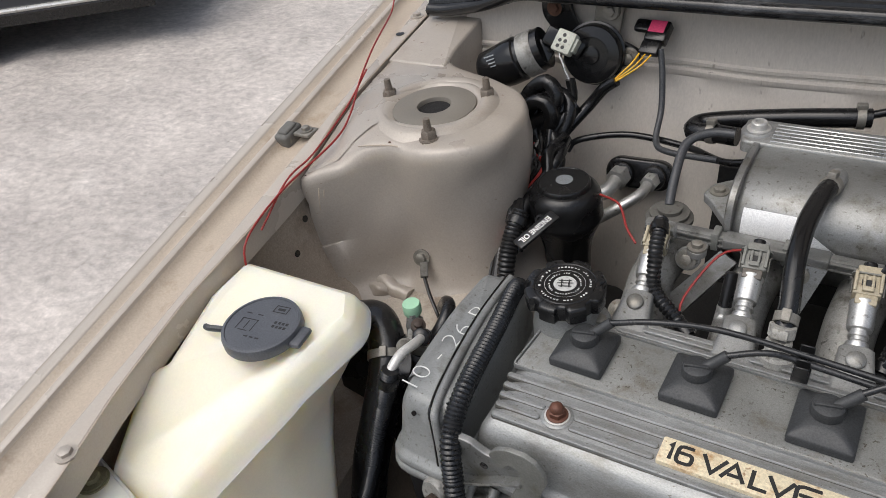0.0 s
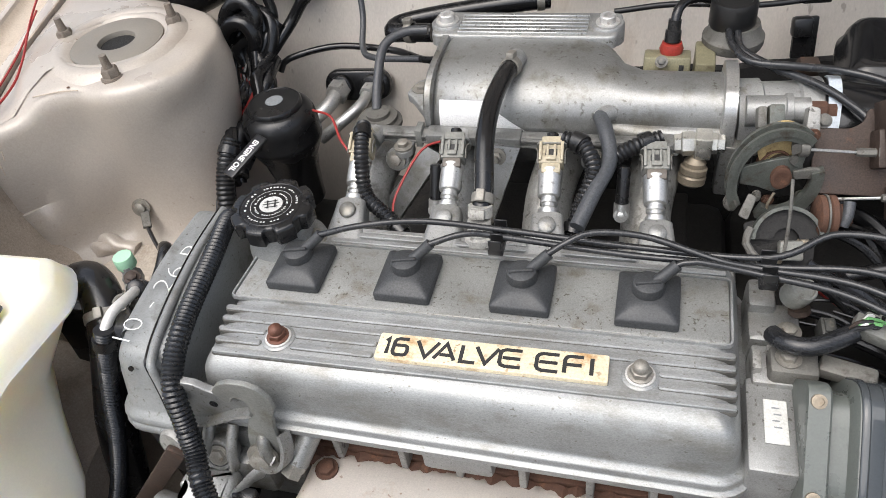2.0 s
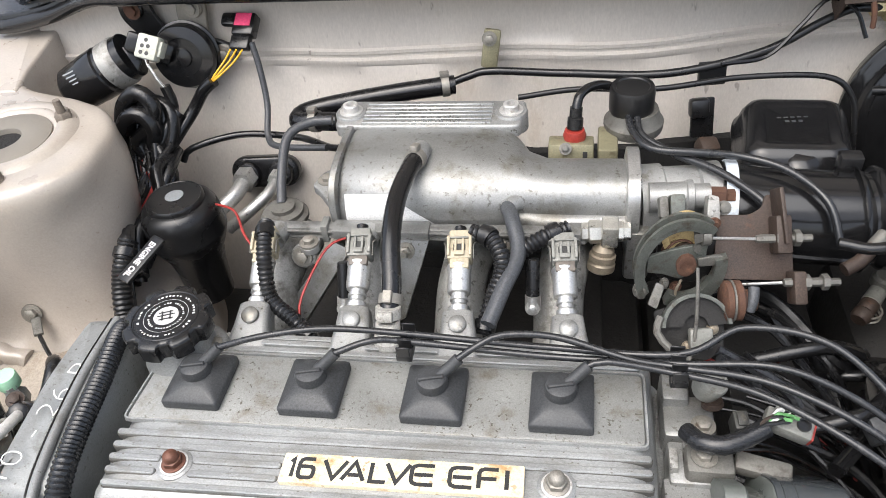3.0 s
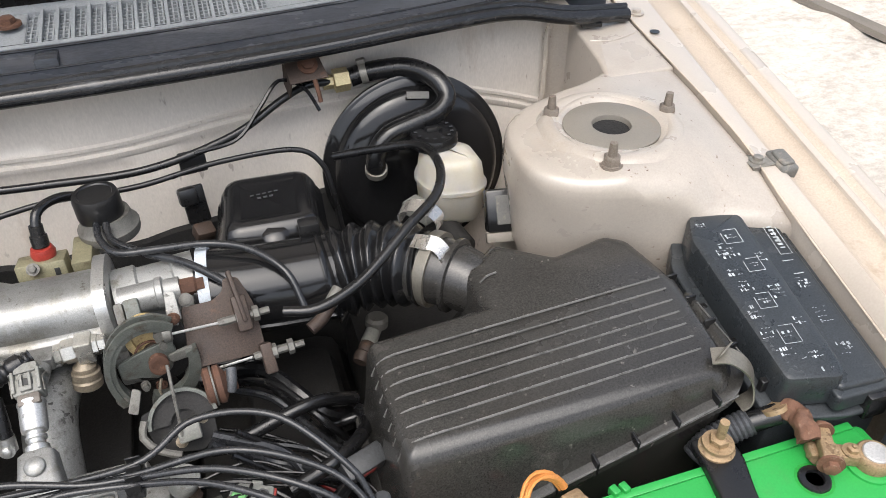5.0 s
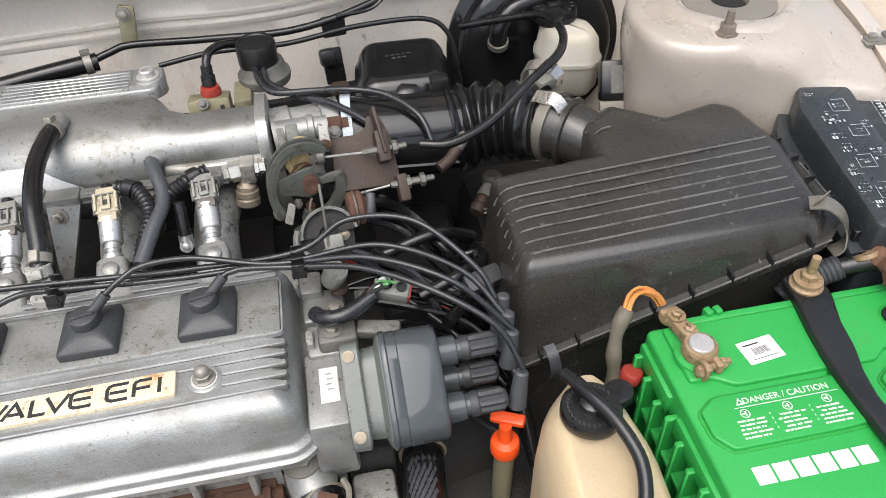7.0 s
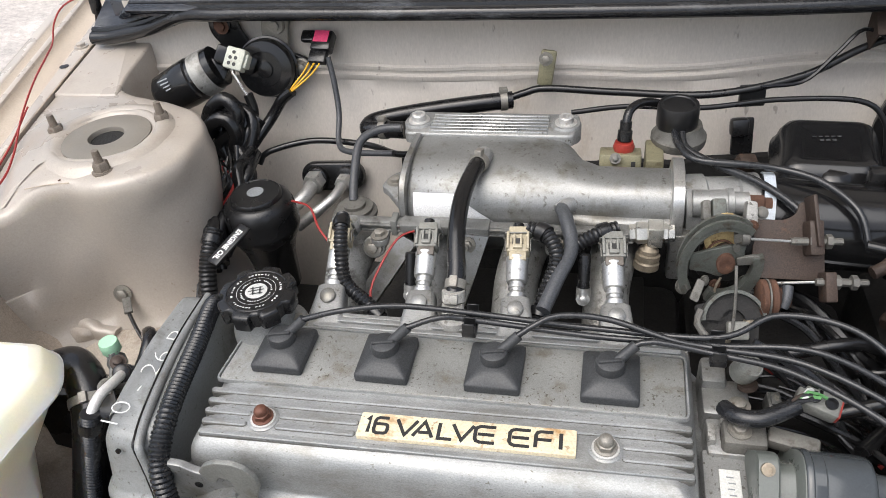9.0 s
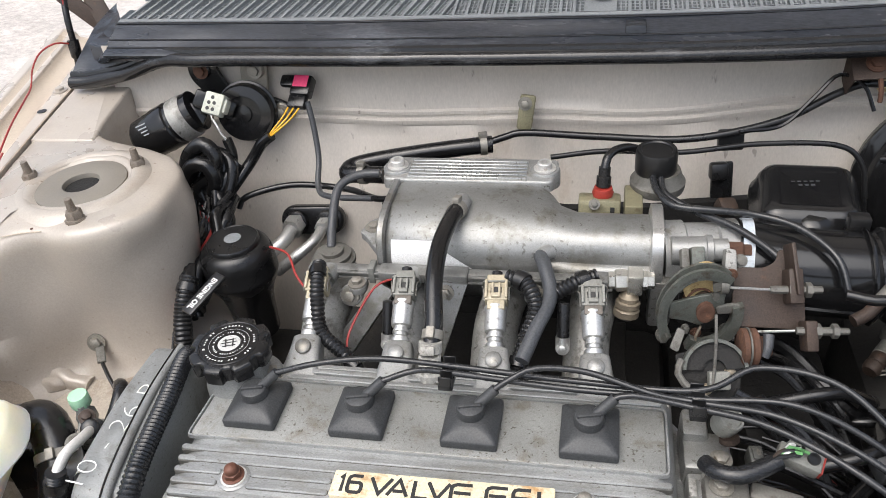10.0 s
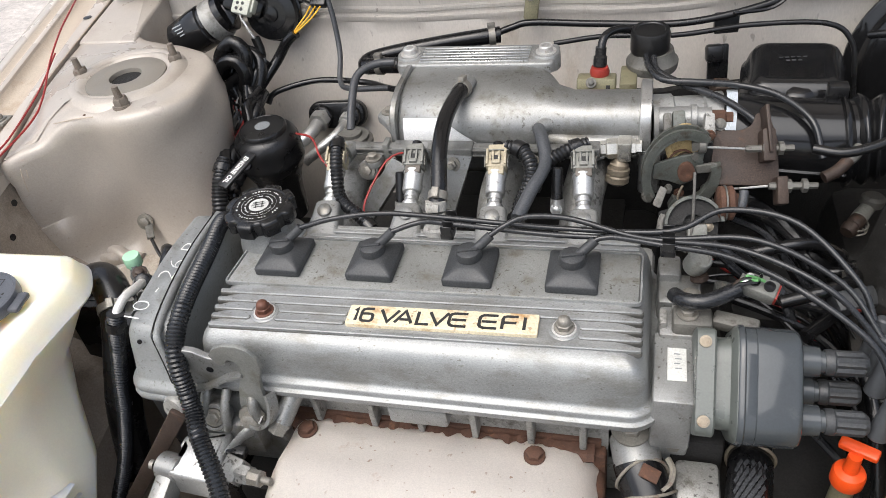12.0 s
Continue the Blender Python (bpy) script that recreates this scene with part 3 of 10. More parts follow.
        part("hole", lathe([(0.0001, 0), (0.007, 0.0), (0.007, 0.0005)], (-0.434, -0.30, gut(-0.30, side) + 0.0008), n=16), RUBBER, f)


build_fender(-1)
build_fender(1)


SHELF = [(0.085, -0.14), (0.048, -0.107), (0.004, -0.085), (-0.04, -0.088), (-0.08, -0.070), (-0.101, -0.042), (-0.106, -0.005), (-0.098, 0.035), (-0.07, 0.068), (-0.02, 0.090), (0.03, 0.106), (0.05, 0.118)]


SHELF_R = [(0.092, -0.130), (0.058, -0.117), (0.026, -0.106), (-0.011, -0.096), (-0.055, -0.083), (-0.082, -0.068), (-0.100, -0.046), (-0.106, -0.010), (-0.098, 0.035), (-0.07, 0.068), (-0.02, 0.090), (0.03, 0.106), (0.05, 0.118)]


def build_tower(side, c, z):
    """The strut tower: a pressed shelf that runs out to the fender."""
    cx, cy = c
    table = WAVY_L if side < 0 else WAVY_R
    poly = [(cx + side * p.x, cy + p.y) for p in curve([(u, v, 0) for u, v in (SHELF if side < 0 else SHELF_R)], 0.009)]
    poly += [(line_at(table, y) - side * 0.001, y) for y in (cy + 0.118, cy + 0.06, cy, cy - 0.07, cy - 0.14)]
    if sum(a[0] * b[1] - b[0] * a[1] for a, b in zip(poly, poly[1:] + poly[:1])) < 0:
        poly = poly[::-1]
    def top(x, y):
        d = math.hypot(x - cx, y - cy)
        t = min(1.0, max(0.0, (d - 0.070) / 0.05))
        return (gut(y, side) - 0.003 - z) * t * t * (1 if side * (x - cx) > -0.02 else 0.15) + 0.0022 * noise.noise(Vector((x * 25, y * 25, 2))) + 0.0030 * noise.noise(Vector((x * 11, y * 11, 7)))
    lv = [(-0.040, z - 0.50), (-0.040, z - 0.215), (-0.030, z - 0.196), (-0.012, z - 0.184), (-0.001, z - 0.170), (0.005, z - 0.150), (0.007, z - 0.120), (0.005, z - 0.095), (0.003, z - 0.075), (0.0012, z - 0.055), (-0.0004, z - 0.036), (-0.0018, z - 0.020), (-0.0018, z - 0.012), (-0.0008, z - 0.0070), (0.0012, z - 0.0036), (0.0040, z - 0.0016), (0.0085, z - 0.0007), (0.015, z - 0.0004)]
    loops = []
    for d, h in lv:
        if d > 0 and h < z - 0.03:
            ring = []
            for (x, y), (u, w) in zip(inset(poly, d), inset(poly, -0.5 * d)):
                k = min(1.0, max(0.0, (side * (x - cx) + 0.03) / 0.06))
                ring.append((x + (u - x) * k, y + (w - y) * k))
        else:
            ring = inset(poly, d)
        loops.append([(x + (0.004 * noise.noise(Vector((x * 18, y * 18, h * 18))) + (0.006 + (0.009 if h < z - 0.09 else 0.0)) * noise.noise(Vector((x * 15, y * 15, h * 14))) if h < z - 0.02 else 0), y, h + (top(x, y) if h > z - 0.1 else 0)) for x, y in ring])
    rim = inset(poly, 0.015)
    for q in (0.25, 0.5, 0.72, 0.86, 0.93, 1.0):
        l = []
        for x, y in rim:
            a = math.atan2(y - cy, x - cx)
            px, py = x + (cx + 0.047 * math.cos(a) - x) * q, y + (cy + 0.047 * math.sin(a) - y) * q
            l.append((px, py, z + top(px, py) + (0.0, 0.0008, 0.0042, 0.0046, 0.0030, -0.0012)[(0.25, 0.5, 0.72, 0.86, 0.93, 1.0).index(q)]))
        loops.append(l)
    t = part("strut_tower", rings(loops, False, False), PAINT_BAY, body, "dusty beige strut tower with pressed shoulders", 60)
    # shelf behind it, along the fender
    sh = [(cx + side * 0.047, cy + 0.098), (cx + side * 0.056, cy + 0.138), (cx + side * 0.074, cy + 0.37), (line_at(table, cy + 0.37) - side * 0.001, cy + 0.37), (line_at(table, cy + 0.098) - side * 0.001, cy + 0.098)]
    if side < 0:
        sh = sh[::-1]
    part("rear_shelf", slab(soften(sh[::-1], 0.004), z - 0.30, z, 0.004, lambda x, y: gut(y, side) - 0.0018 - z + 0.0012 * noise.noise(Vector((x * 20, y * 20, 3)))), PAINT_BAY, t, "", 50)
    part("mount_plate", lathe([(0.0482, -0.004), (0.0480, 0.0014), (0.0466, 0.0020), (0.022, 0.0028), (0.0196, 0.0022), (0.0186, -0.001), (0.0184, -0.005)], (cx, cy, z), n=56, cap0=False), PLATE, t, "dull grey round mount plate with a centre hole")
    # bush and hole floor in black, which paints in the shade down the hole
    part("rubber_bush", lathe([(0.0176, -0.030), (0.0170, -0.012), (0.0150, -0.016), (0.0150, -0.090), (0.0001, -0.090)], (cx, cy, z), n=28, cap0=False), SHADE_BLACK, t)
    part("mount_ring", lathe([(0.0800, -0.0060), (0.0740, -0.0015), (0.0690, 0.0028), (0.0645, 0.0048), (0.0590, 0.0050), (0.0550, 0.0038), (0.0530, 0.0016), (0.0522, -0.0060)], (cx, cy, z + 0.0005), n=56, cap0=False), PAINT_BAY, t, "", 60)
    part("gap_ring", lathe([(0.0520, -0.0030), (0.0476, -0.0030)], (cx, cy, z + 0.0002), n=56, cap0=False), SHADE_BLACK, t)
    for q in ((-0.034, -0.064), (0.064, 0.004), (-0.049, 0.036)):
        px, py = cx + q[0] * side, cy + q[1]
        part("stud", join(lathe([(0.010, 0), (0.010, 0.002), (0.0085, 0.0025), (0.0085, 0.009), (0.007, 0.011)], (px, py, z), n=6), lathe([(0.011, 0), (0.011, 0.0018)], (px, py, z - 0.0005), n=20), cyl((px, py, z + 0.008), (px, py, z + 0.024), 0.0048, 0.0036, 12)), STUD, t)
    if side < 0:
        part("hole", lathe([(0.0045, 0), (0.0045, 0.0006), (0.0001, 0.0006)], (-0.296, 0.214, 0.795), (0.9, -0.4, 0.1), 14), RUBBER, t)
    else:
        part("rubber_stop", moved(box(-0.013, 0.013, -0.008, 0.008, 0.0, 0.006, 0.002), pose(0.779, 0.474, 0.8975, 6, 0, -14)), RUBBER, t, "small black rubber stop")
        part("weld_bead", tube([(0.766, 0.446, 0.8905), (0.785, 0.440, 0.8902), (0.805, 0.442, 0.8904), (0.828, 0.450, 0.8910)], 0.0013, 6), PAINT_BAY, t, "thin sealed seam")
    rnd = random.Random(7 + side)
    for i in range(8):
        a = radians(195 + 19 * i + rnd.uniform(-6, 6))
        px, py = cx + 0.088 * math.cos(a), cy + 0.080 * math.sin(a)
        if side * (px - cx) > 0.03:
            continue
        part("pinhole", lathe([(0.0016, 0), (0.0016, 0.0004), (0.0001, 0.0004)], (px, py, z + top(px, py) - 0.001), n=8), RUST, t)


build_tower(-1, (-0.391, 0.243), 0.869)
for q in (((-0.452, 0.0965, 0.838), (-0.455, 0.0955, 0.824), (-0.458, 0.0955, 0.808)), ((-0.447, 0.0985, 0.836), (-0.449, 0.0975, 0.826)), ((-0.430, 0.148, 0.8645), (-0.405, 0.156, 0.8660), (-0.385, 0.159, 0.8665))):
    part("scratch", tube(q, 0.0007, 5), GUTTER, body, "dark scratch in the paint")
build_tower(1, (0.700, 0.267), 0.884)


def build_apron(side):
    """The inner wing below the gutter, from the tower forward."""
    table = WAVY_L if side < 0 else WAVY_R
    loops = []
    for i in range(30):
        y = -0.55 + 1.12 * i / 29
        x, z = line_at(table, y), gut(y, side)
        k = min(1.0, max(0.0, (y - 0.005) / 0.03)) if side < 0 else 0.0
        wide = [(0.001, 0.02), (0.020, 0.035), (0.036, 0.09), (0.012 + 0.006 * math.sin(19 * y), 0.15), (-0.05 - 0.012 * math.sin(13 * y), 0.19), (-0.12, 0.22), (-0.17, 0.45)]
        close = [(0.003, 0.004), (0.003, 0.03), (-0.004 + 0.003 * noise.noise(Vector((y * 30, 0, 5))), 0.09), (-0.016, 0.14), (-0.05, 0.178), (-0.12, 0.21), (-0.17, 0.45)]
        loops.append([(x + side * (a + (c - a) * k), y, z - (b + (d - b) * k)) for (a, b), (c, d) in zip(wide, close)])
    part("apron", rings(loops, closed=False), APRON, body, "beige inner wing panel", 50)


build_apron(-1)
build_apron(1)
for hy, hz in ((0.085, 0.80), (0.055, 0.775)):
    part("panel_hole", lathe([(0.004, 0), (0.004, 0.0006), (0.0001, 0.0006)], (line_at(WAVY_L, hy) + 0.0035 + (0.835 - hz) * 0.12, hy, hz), (1, 0, 0.1), 12), RUBBER, body)


MUDDY = material("muddy_bay_paint", (0.42, 0.37, 0.31), 0.55, 0.0, 0.16, 14, 140, 0.25, 0.0008, dirt=(0.22, 0.165, 0.115), dirt_amount=0.55, dirt_scale=18, specks=(0.14, 0.10, 0.07), speck_scale=120, speck_amount=0.3)
def build_rail_top():
    loops = []
    for i in range(26):
        x = -0.535 + 0.25 * i / 25
        l = []
        for j in range(12):
            y = 0.018 + 0.170 * j / 11
            z = 0.672 + 0.012 * math.sin(9 * (x + 0.4)) + 0.016 * (j / 11) ** 3 + 0.005 * noise.noise(Vector((x * 22, y * 22, 1)))
            l.append((x, y, z))
        loops.append([(x, 0.016, 0.50)] + l)
    r = part("frame_rail", rings(loops, closed=False), MUDDY, body, "dusty beige frame rail below the tower", 50)
    fold = curve([(-0.538, 0.140, 0.694), (-0.512, 0.146, 0.698), (-0.486, 0.148, 0.697), (-0.462, 0.146, 0.692), (-0.440, 0.138, 0.684), (-0.415, 0.132, 0.680), (-0.390, 0.130, 0.676)], 0.004)
    bm = sweep(fold, [0.0105 + 0.0030 * noise.noise(p * 45) for p in fold], 12)
    for v in bm.verts:
        v.co += Vector((0.002 * noise.noise(v.co * 80), 0.003 * noise.noise(v.co * 60 + Vector((5, 0, 0))), 0.003 * noise.noise(v.co * 70 + Vector((0, 9, 0)))))
    part("crumpled_fold", bm, PAINT_BAY, r, "crumpled fold of the panel", 60)
    part("patch", lumpy(box(-0.448, -0.415, 0.118, 0.150, 0.670, 0.690, 0.006), 0.006, 60, 4), PAINT_BAY, r, "crumpled sealed patch", 60)
    seam = [(-0.535, 0.146, 0.702), (-0.500, 0.145, 0.700), (-0.466, 0.145, 0.696), (-0.440, 0.141, 0.682)]
    part("seam", tube([(x, y, z - 0.002) for x, y, z in seam], 0.0026, 8), GUTTER, r, "folded panel seam")


build_rail_top()


def build_firewall():
    prof = [(0.464, 0.936), (0.464, 0.90), (0.462, 0.865), (0.460, 0.852), (0.4565, 0.850), (0.4565, 0.846), (0.4585, 0.8445), (0.4585, 0.841), (0.4545, 0.839), (0.4545, 0.834), (0.4565, 0.831), (0.452, 0.815), (0.438, 0.775), (0.414, 0.72), (0.392, 0.66), (0.372, 0.50), (0.36, 0.30)]
    xs = [-0.475 + 1.213 * i / 70 for i in range(71)]
    def bow(x):
        t = min(1.0, max(0.0, (x - 0.15) / 0.3))
        return 0.042 * t * t * (3 - 2 * t)
    loops = []
    for x in xs:
        wob = 0.004 * noise.noise(Vector((x * 6, 0, 0)))
        loops.append([(x, y + bow(x) + 0.003 * noise.noise(Vector((x * 9, z * 12, 1))), z + wob * (0.82 < z < 0.86) - (0.055 * max(0.0, (x - 0.53) / 0.20) ** 1.3 if z < 0.87 else 0.0)) for y, z in prof])
    f = part("firewall", rings(loops, closed=False), FIREWALL, body, "dusty beige firewall with a pressed ledge", 50)
    for pts in (((0.737, 0.507, 0.936), (0.748, 0.505, 0.930), (0.762, 0.498, 0.915), (0.785, 0.488, 0.889)), ((-0.474, 0.468, 0.930), (-0.485, 0.464, 0.905), (-0.500, 0.458, 0.886), (-0.525, 0.450, 0.876))):
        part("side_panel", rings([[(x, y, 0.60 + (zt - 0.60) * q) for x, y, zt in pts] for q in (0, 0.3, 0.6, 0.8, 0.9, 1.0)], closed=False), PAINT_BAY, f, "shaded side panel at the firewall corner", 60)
    part("sealant", sweep([Vector((0.735 + 0.005 * noise.noise(Vector((0, 0, z * 60))), 0.500, z)) for z in [0.775 + 0.009 * k for k in range(16)]], [0.003 + 0.0022 * abs(noise.noise(Vector((3, 0, k * 0.9)))) for k in range(16)], 8), PAINT, f, "brushed sealant in the corner")
    # black sheet added in place of the deep shade low on the firewall
    pad = [(0.418, 0.748), (0.409, 0.747), (0.402, 0.72), (0.380, 0.66), (0.360, 0.50), (0.35, 0.32)]
    part("shade_sheet", rings([[(x, y + bow(x) + 0.003 * noise.noise(Vector((x * 30, z * 30, 4))), z + 0.006 * noise.noise(Vector((x * 20, 0, 9)))) for y, z in pad] for x in [-0.115 + 0.715 * i / 50 for i in range(51)]], closed=False), SHADE_BLACK, f, "black sheet for the deep shade on the lower firewall", 50)


build_firewall()


def build_cowl():
    """Black plastic cowl: bulb seal, sloping apron, slatted grille, then the glass."""
    def y_at(x):
        return 0.425 + 0.055 * max(0.0, (x - 0.15) / 0.55) ** 2 + 0.01 * max(0.0, (-0.15 - x) / 0.3)
    xs = [-0.455 + 1.235 * i / 80 for i in range(81)]
    prof = [(0.022, 0.922), (0.004, 0.928), (0.0, 0.934), (0.006, 0.938), (0.013, 0.938), (0.022, 0.945), (0.044, 0.954), (0.049, 0.958), (0.053, 0.957), (0.062, 0.958)]
    c = part("cowl_panel", rings([[(x, y_at(x) + y, z) for y, z in prof] for x in xs], closed=False), COWL, body, "weathered black plastic cowl panel", 40)
    seal = [(-0.526, 0.45, 0.892), (-0.50, 0.449, 0.893), (-0.44, 0.447, 0.905), (-0.38, 0.440, 0.925), (-0.33, 0.43, 0.929)] + [(x, y_at(x) - 0.002, 0.931) for x in (-0.27, -0.1, 0.1, 0.3, 0.45, 0.58)] + [(0.68, 0.475, 0.925), (0.75, 0.47, 0.912), (0.83, 0.478, 0.902)]
    part("bulb_seal", tube(seal, 0.0085, 10, 0.012), SEAL, c, "shiny black rubber bulb seal")
    lip = [(x, y + 0.006, z + 0.0085) for x, y, z in seal]
    part("seal_lip", tube(lip, 0.0045, 8, 0.012), SEAL, c, "folded upper lip of the seal")
    # grille: cross slats between two rails, over a tray blackened for the shade below
    part("tray", rings([[(x, y_at(x) + 0.056, 0.9200), (x, y_at(x) + 0.20, 0.9250)] for x in xs[:-4]], closed=False), SHADE_BLACK, c)
    part("rail", rings([[(x, y_at(x) + 0.052, 0.9530), (x, y_at(x) + 0.052, 0.9580), (x, y_at(x) + 0.058, 0.9590), (x, y_at(x) + 0.058, 0.9530)] for x in xs[:-3]]), GRILLE, c)
    part("rail", rings([[(x, y_at(x) + 0.124, 0.9590), (x, y_at(x) + 0.124, 0.9660), (x, y_at(x) + 0.142, 0.9680), (x, y_at(x) + 0.142, 0.9590)] for x in xs[:-3]]), GRILLE, c)
    n = 76
    for i in range(n):
        x = -0.448 + 1.148 * i / (n - 1)
        if 0.405 < x < 0.475 or 0.13 < x < 0.165:
            continue
        y = y_at(x)
        lean = -0.018 if x < -0.02 else 0.0
        w = 0.0017
        bm = rings([[(x - w, y + 0.057, 0.9520), (x + w, y + 0.057, 0.9520), (x + w, y + 0.057, 0.9585), (x - w, y + 0.057, 0.9585)],
                    [(x - w - lean, y + 0.125, 0.9580), (x + w - lean, y + 0.125, 0.9580), (x + w - lean, y + 0.125, 0.9690), (x - w - lean, y + 0.125, 0.9690)]])
        part("slat", bm, GRILLE, c, "", 0)
    mesh = []
    for x0, x1 in ((-0.445, -0.02), (-0.02, 0.13), (0.165, 0.405), (0.475, 0.70)):
        k = int((x1 - x0) / 0.0051)
        for i in range(k + 1):
            x = x0 + (x1 - x0) * i / k
            y, lean = y_at(x), -0.016 if x < -0.02 else 0.0
            mesh.append(rings([[(x - 0.0008, y + 0.058, 0.9500), (x + 0.0008, y + 0.058, 0.9500), (x + 0.0008, y + 0.058, 0.9565), (x - 0.0008, y + 0.058, 0.9565)], [(x - 0.0008 - lean, y + 0.124, 0.9560), (x + 0.0008 - lean, y + 0.124, 0.9560), (x + 0.0008 - lean, y + 0.124, 0.9630), (x - 0.0008 - lean, y + 0.124, 0.9630)]]))
        for r in range(8):
            yy = 0.0655 + 0.0078 * r
            z = 0.9510 + 0.10 * (yy - 0.064)
            q = [x0 + (x1 - x0) * i / 10 for i in range(11)]
            mesh.append(rings([[(x, y_at(x) + yy, z), (x, y_at(x) + yy, z + 0.0058), (x, y_at(x) + yy + 0.0022, z + 0.0058), (x, y_at(x) + yy + 0.0022, z)] for x in q]))
    tagged(part("grille_mesh", join(*mesh), GRILLE, c, "fine faded mesh below the slats", 0), kind="stuff")
    for x0, x1 in ((0.405, 0.475), (0.13, 0.165)):
        q = [x0 + (x1 - x0) * i / 6 for i in range(7)]
        part("blank", rings([[(x, y_at(x) + 0.056, 0.9572), (x, y_at(x) + 0.126, 0.9650)] for x in q], closed=False), GRILLE, c, "solid worn stretch of the grille")
    for off, zz, rr in ((0.0135, 0.9388, 0.0016), (0.0225, 0.9455, 0.0012), (0.047, 0.9570, 0.0014)):
        part("bead", tube([(x, y_at(x) + off, zz + 0.0006 * noise.noise(Vector((x * 9, off * 90, 0)))) for x in xs[::4]], rr, 8, 0.012), SEAL, c, "shiny moulded bead")
    part("clip", box(0.175, 0.197, y_at(0.18) + 0.024, y_at(0.18) + 0.05, 0.9400, 0.9550, 0.002), COWL, c)
    # windscreen and its black rubber
    ws = part("windscreen", rings([[(x, y_at(x) + 0.16, 0.9590), (x * 0.9540, y_at(x) + 0.60, 1.26), (x * 0.9440, y_at(x) + 0.603, 1.264), (x, y_at(x) + 0.166, 0.9590)] for x in xs]), GLASS, body, "dark reflecting windscreen")
    ws.visible_shadow = False
    part("dashboard", rings([[(x, y_at(x) + 0.18, 0.95), (x, y_at(x) + 0.40, 0.9640), (x, y_at(x) + 0.75, 0.95), (x, y_at(x) + 0.76, 0.6)] for x in xs], closed=False), BLACK, body, "dark dashboard behind the glass")
    part("windscreen_rubber", rings([[(x, y_at(x) + 0.140, 0.9660), (x, y_at(x) + 0.150, 0.9730), (x, y_at(x) + 0.168, 0.9770), (x, y_at(x) + 0.168, 0.9620)] for x in xs]), RUBBER, c)
    # wiper arm
    w = part("wiper_arm", tube([(0.10, y_at(0.1) + 0.10, 1.0), (0.0, y_at(0) + 0.11, 0.9860), (-0.12, y_at(0) + 0.14, 0.9960)], 0.007, 8), BLACK, body, "black wiper arm")
    part("pivot", hexbolt((0.15, y_at(0.15) + 0.095, 0.9660), r=0.008, h=0.008), RUST, w)
    # right-hand cowl end
    part("cowl_end", slab(soften([(0.66, 0.53), (0.82, 0.51), (0.83, 0.55), (0.80, 0.66), (0.68, 0.68)], 0.01), 0.90, 0.935, 0.006, lambda x, y: 0.3 * (y - 0.5)), COWL, body)
    low = [(-0.535, 0.452, 0.888), (-0.50, 0.452, 0.890), (-0.45, 0.450, 0.901), (-0.40, 0.445, 0.920), (-0.36, 0.440, 0.929)]
    high = [(-0.515, 0.585, 0.952), (-0.502, 0.560, 0.951), (-0.480, 0.530, 0.952), (-0.452, 0.492, 0.953), (-0.405, 0.482, 0.953)]
    loops = []
    for a, b in zip(curve(low, 0.012)[:16], curve(high, 0.0125)[:16]):
        loops.append([tuple(a + (b - a) * q + Vector((0, -0.004, 0.010)) * math.sin(math.pi * q) + Vector((0, 0, 0.003 * noise.noise(a * 40 + b * 30 * q)))) for q in (0, 0.2, 0.4, 0.6, 0.8, 1.0)])
    part("cowl_end", rings(loops, closed=False), COWL, body, "crumpled black cowl corner", 60)
    part("cowl_end", rings([[(x, y_at(-0.455) + y * k + dy, z - dz - 0.002) for y, z in prof] for x, dy, dz, k in ((-0.450, 0.0, 0.0, 1.0), (-0.468, 0.012, 0.006, 1.05), (-0.488, 0.030, 0.018, 1.15), (-0.508, 0.052, 0.032, 1.3))], closed=False), COWL, body, "folded end of the cowl panel", 50)
    part("cowl_end", slab([(-0.500, 0.475), (-0.395, 0.438), (-0.395, 0.56), (-0.500, 0.585)], 0.912, 0.934, 0.002, lambda x, y: 0.06 * (y - 0.48)), COWL, body, "black cowl corner behind the seal")
    # hinge arms
    hg = part("bonnet_hinge", moved(box(-0.012, 0.012, -0.085, 0.085, -0.003, 0.003, 0.002), look((-0.533, 0.565, 0.945), (-0.62, 0.64, 1.05)) @ pose(0, 0, 0, 90, 0, 0) @ pose(0, 0, 0, 0, 20, 0)), BROWN, body, "brown and beige bonnet hinge")
    part("hinge_arm", moved(box(-0.011, 0.011, -0.055, 0.055, -0.003, 0.003, 0.002), look((-0.542, 0.560, 0.936), (-0.60, 0.565, 0.985)) @ pose(0, 0, 0, 90, 0, 0) @ pose(0, 0, 0, 0, 70, 0)), BROWN, hg)
    part("hinge_foot", moved(box(-0.02, 0.02, -0.004, 0.004, -0.035, 0.03, 0.002), pose(-0.53, 0.556, 0.885, 0, 20, 10)), PAINT_BAY, hg)
    part("hinge_bolt", hexbolt((-0.545, 0.550, 0.905), (0, -1, 0.3), 0.008), PAINT_BAY, hg)
    part("bonnet_hinge", tube([(0.80, 0.58, 0.91), (0.83, 0.66, 0.9340), (0.85, 0.76, 1.0040)], 0.009, 6), RUST, body, "rusty bonnet hinge")


build_cowl()


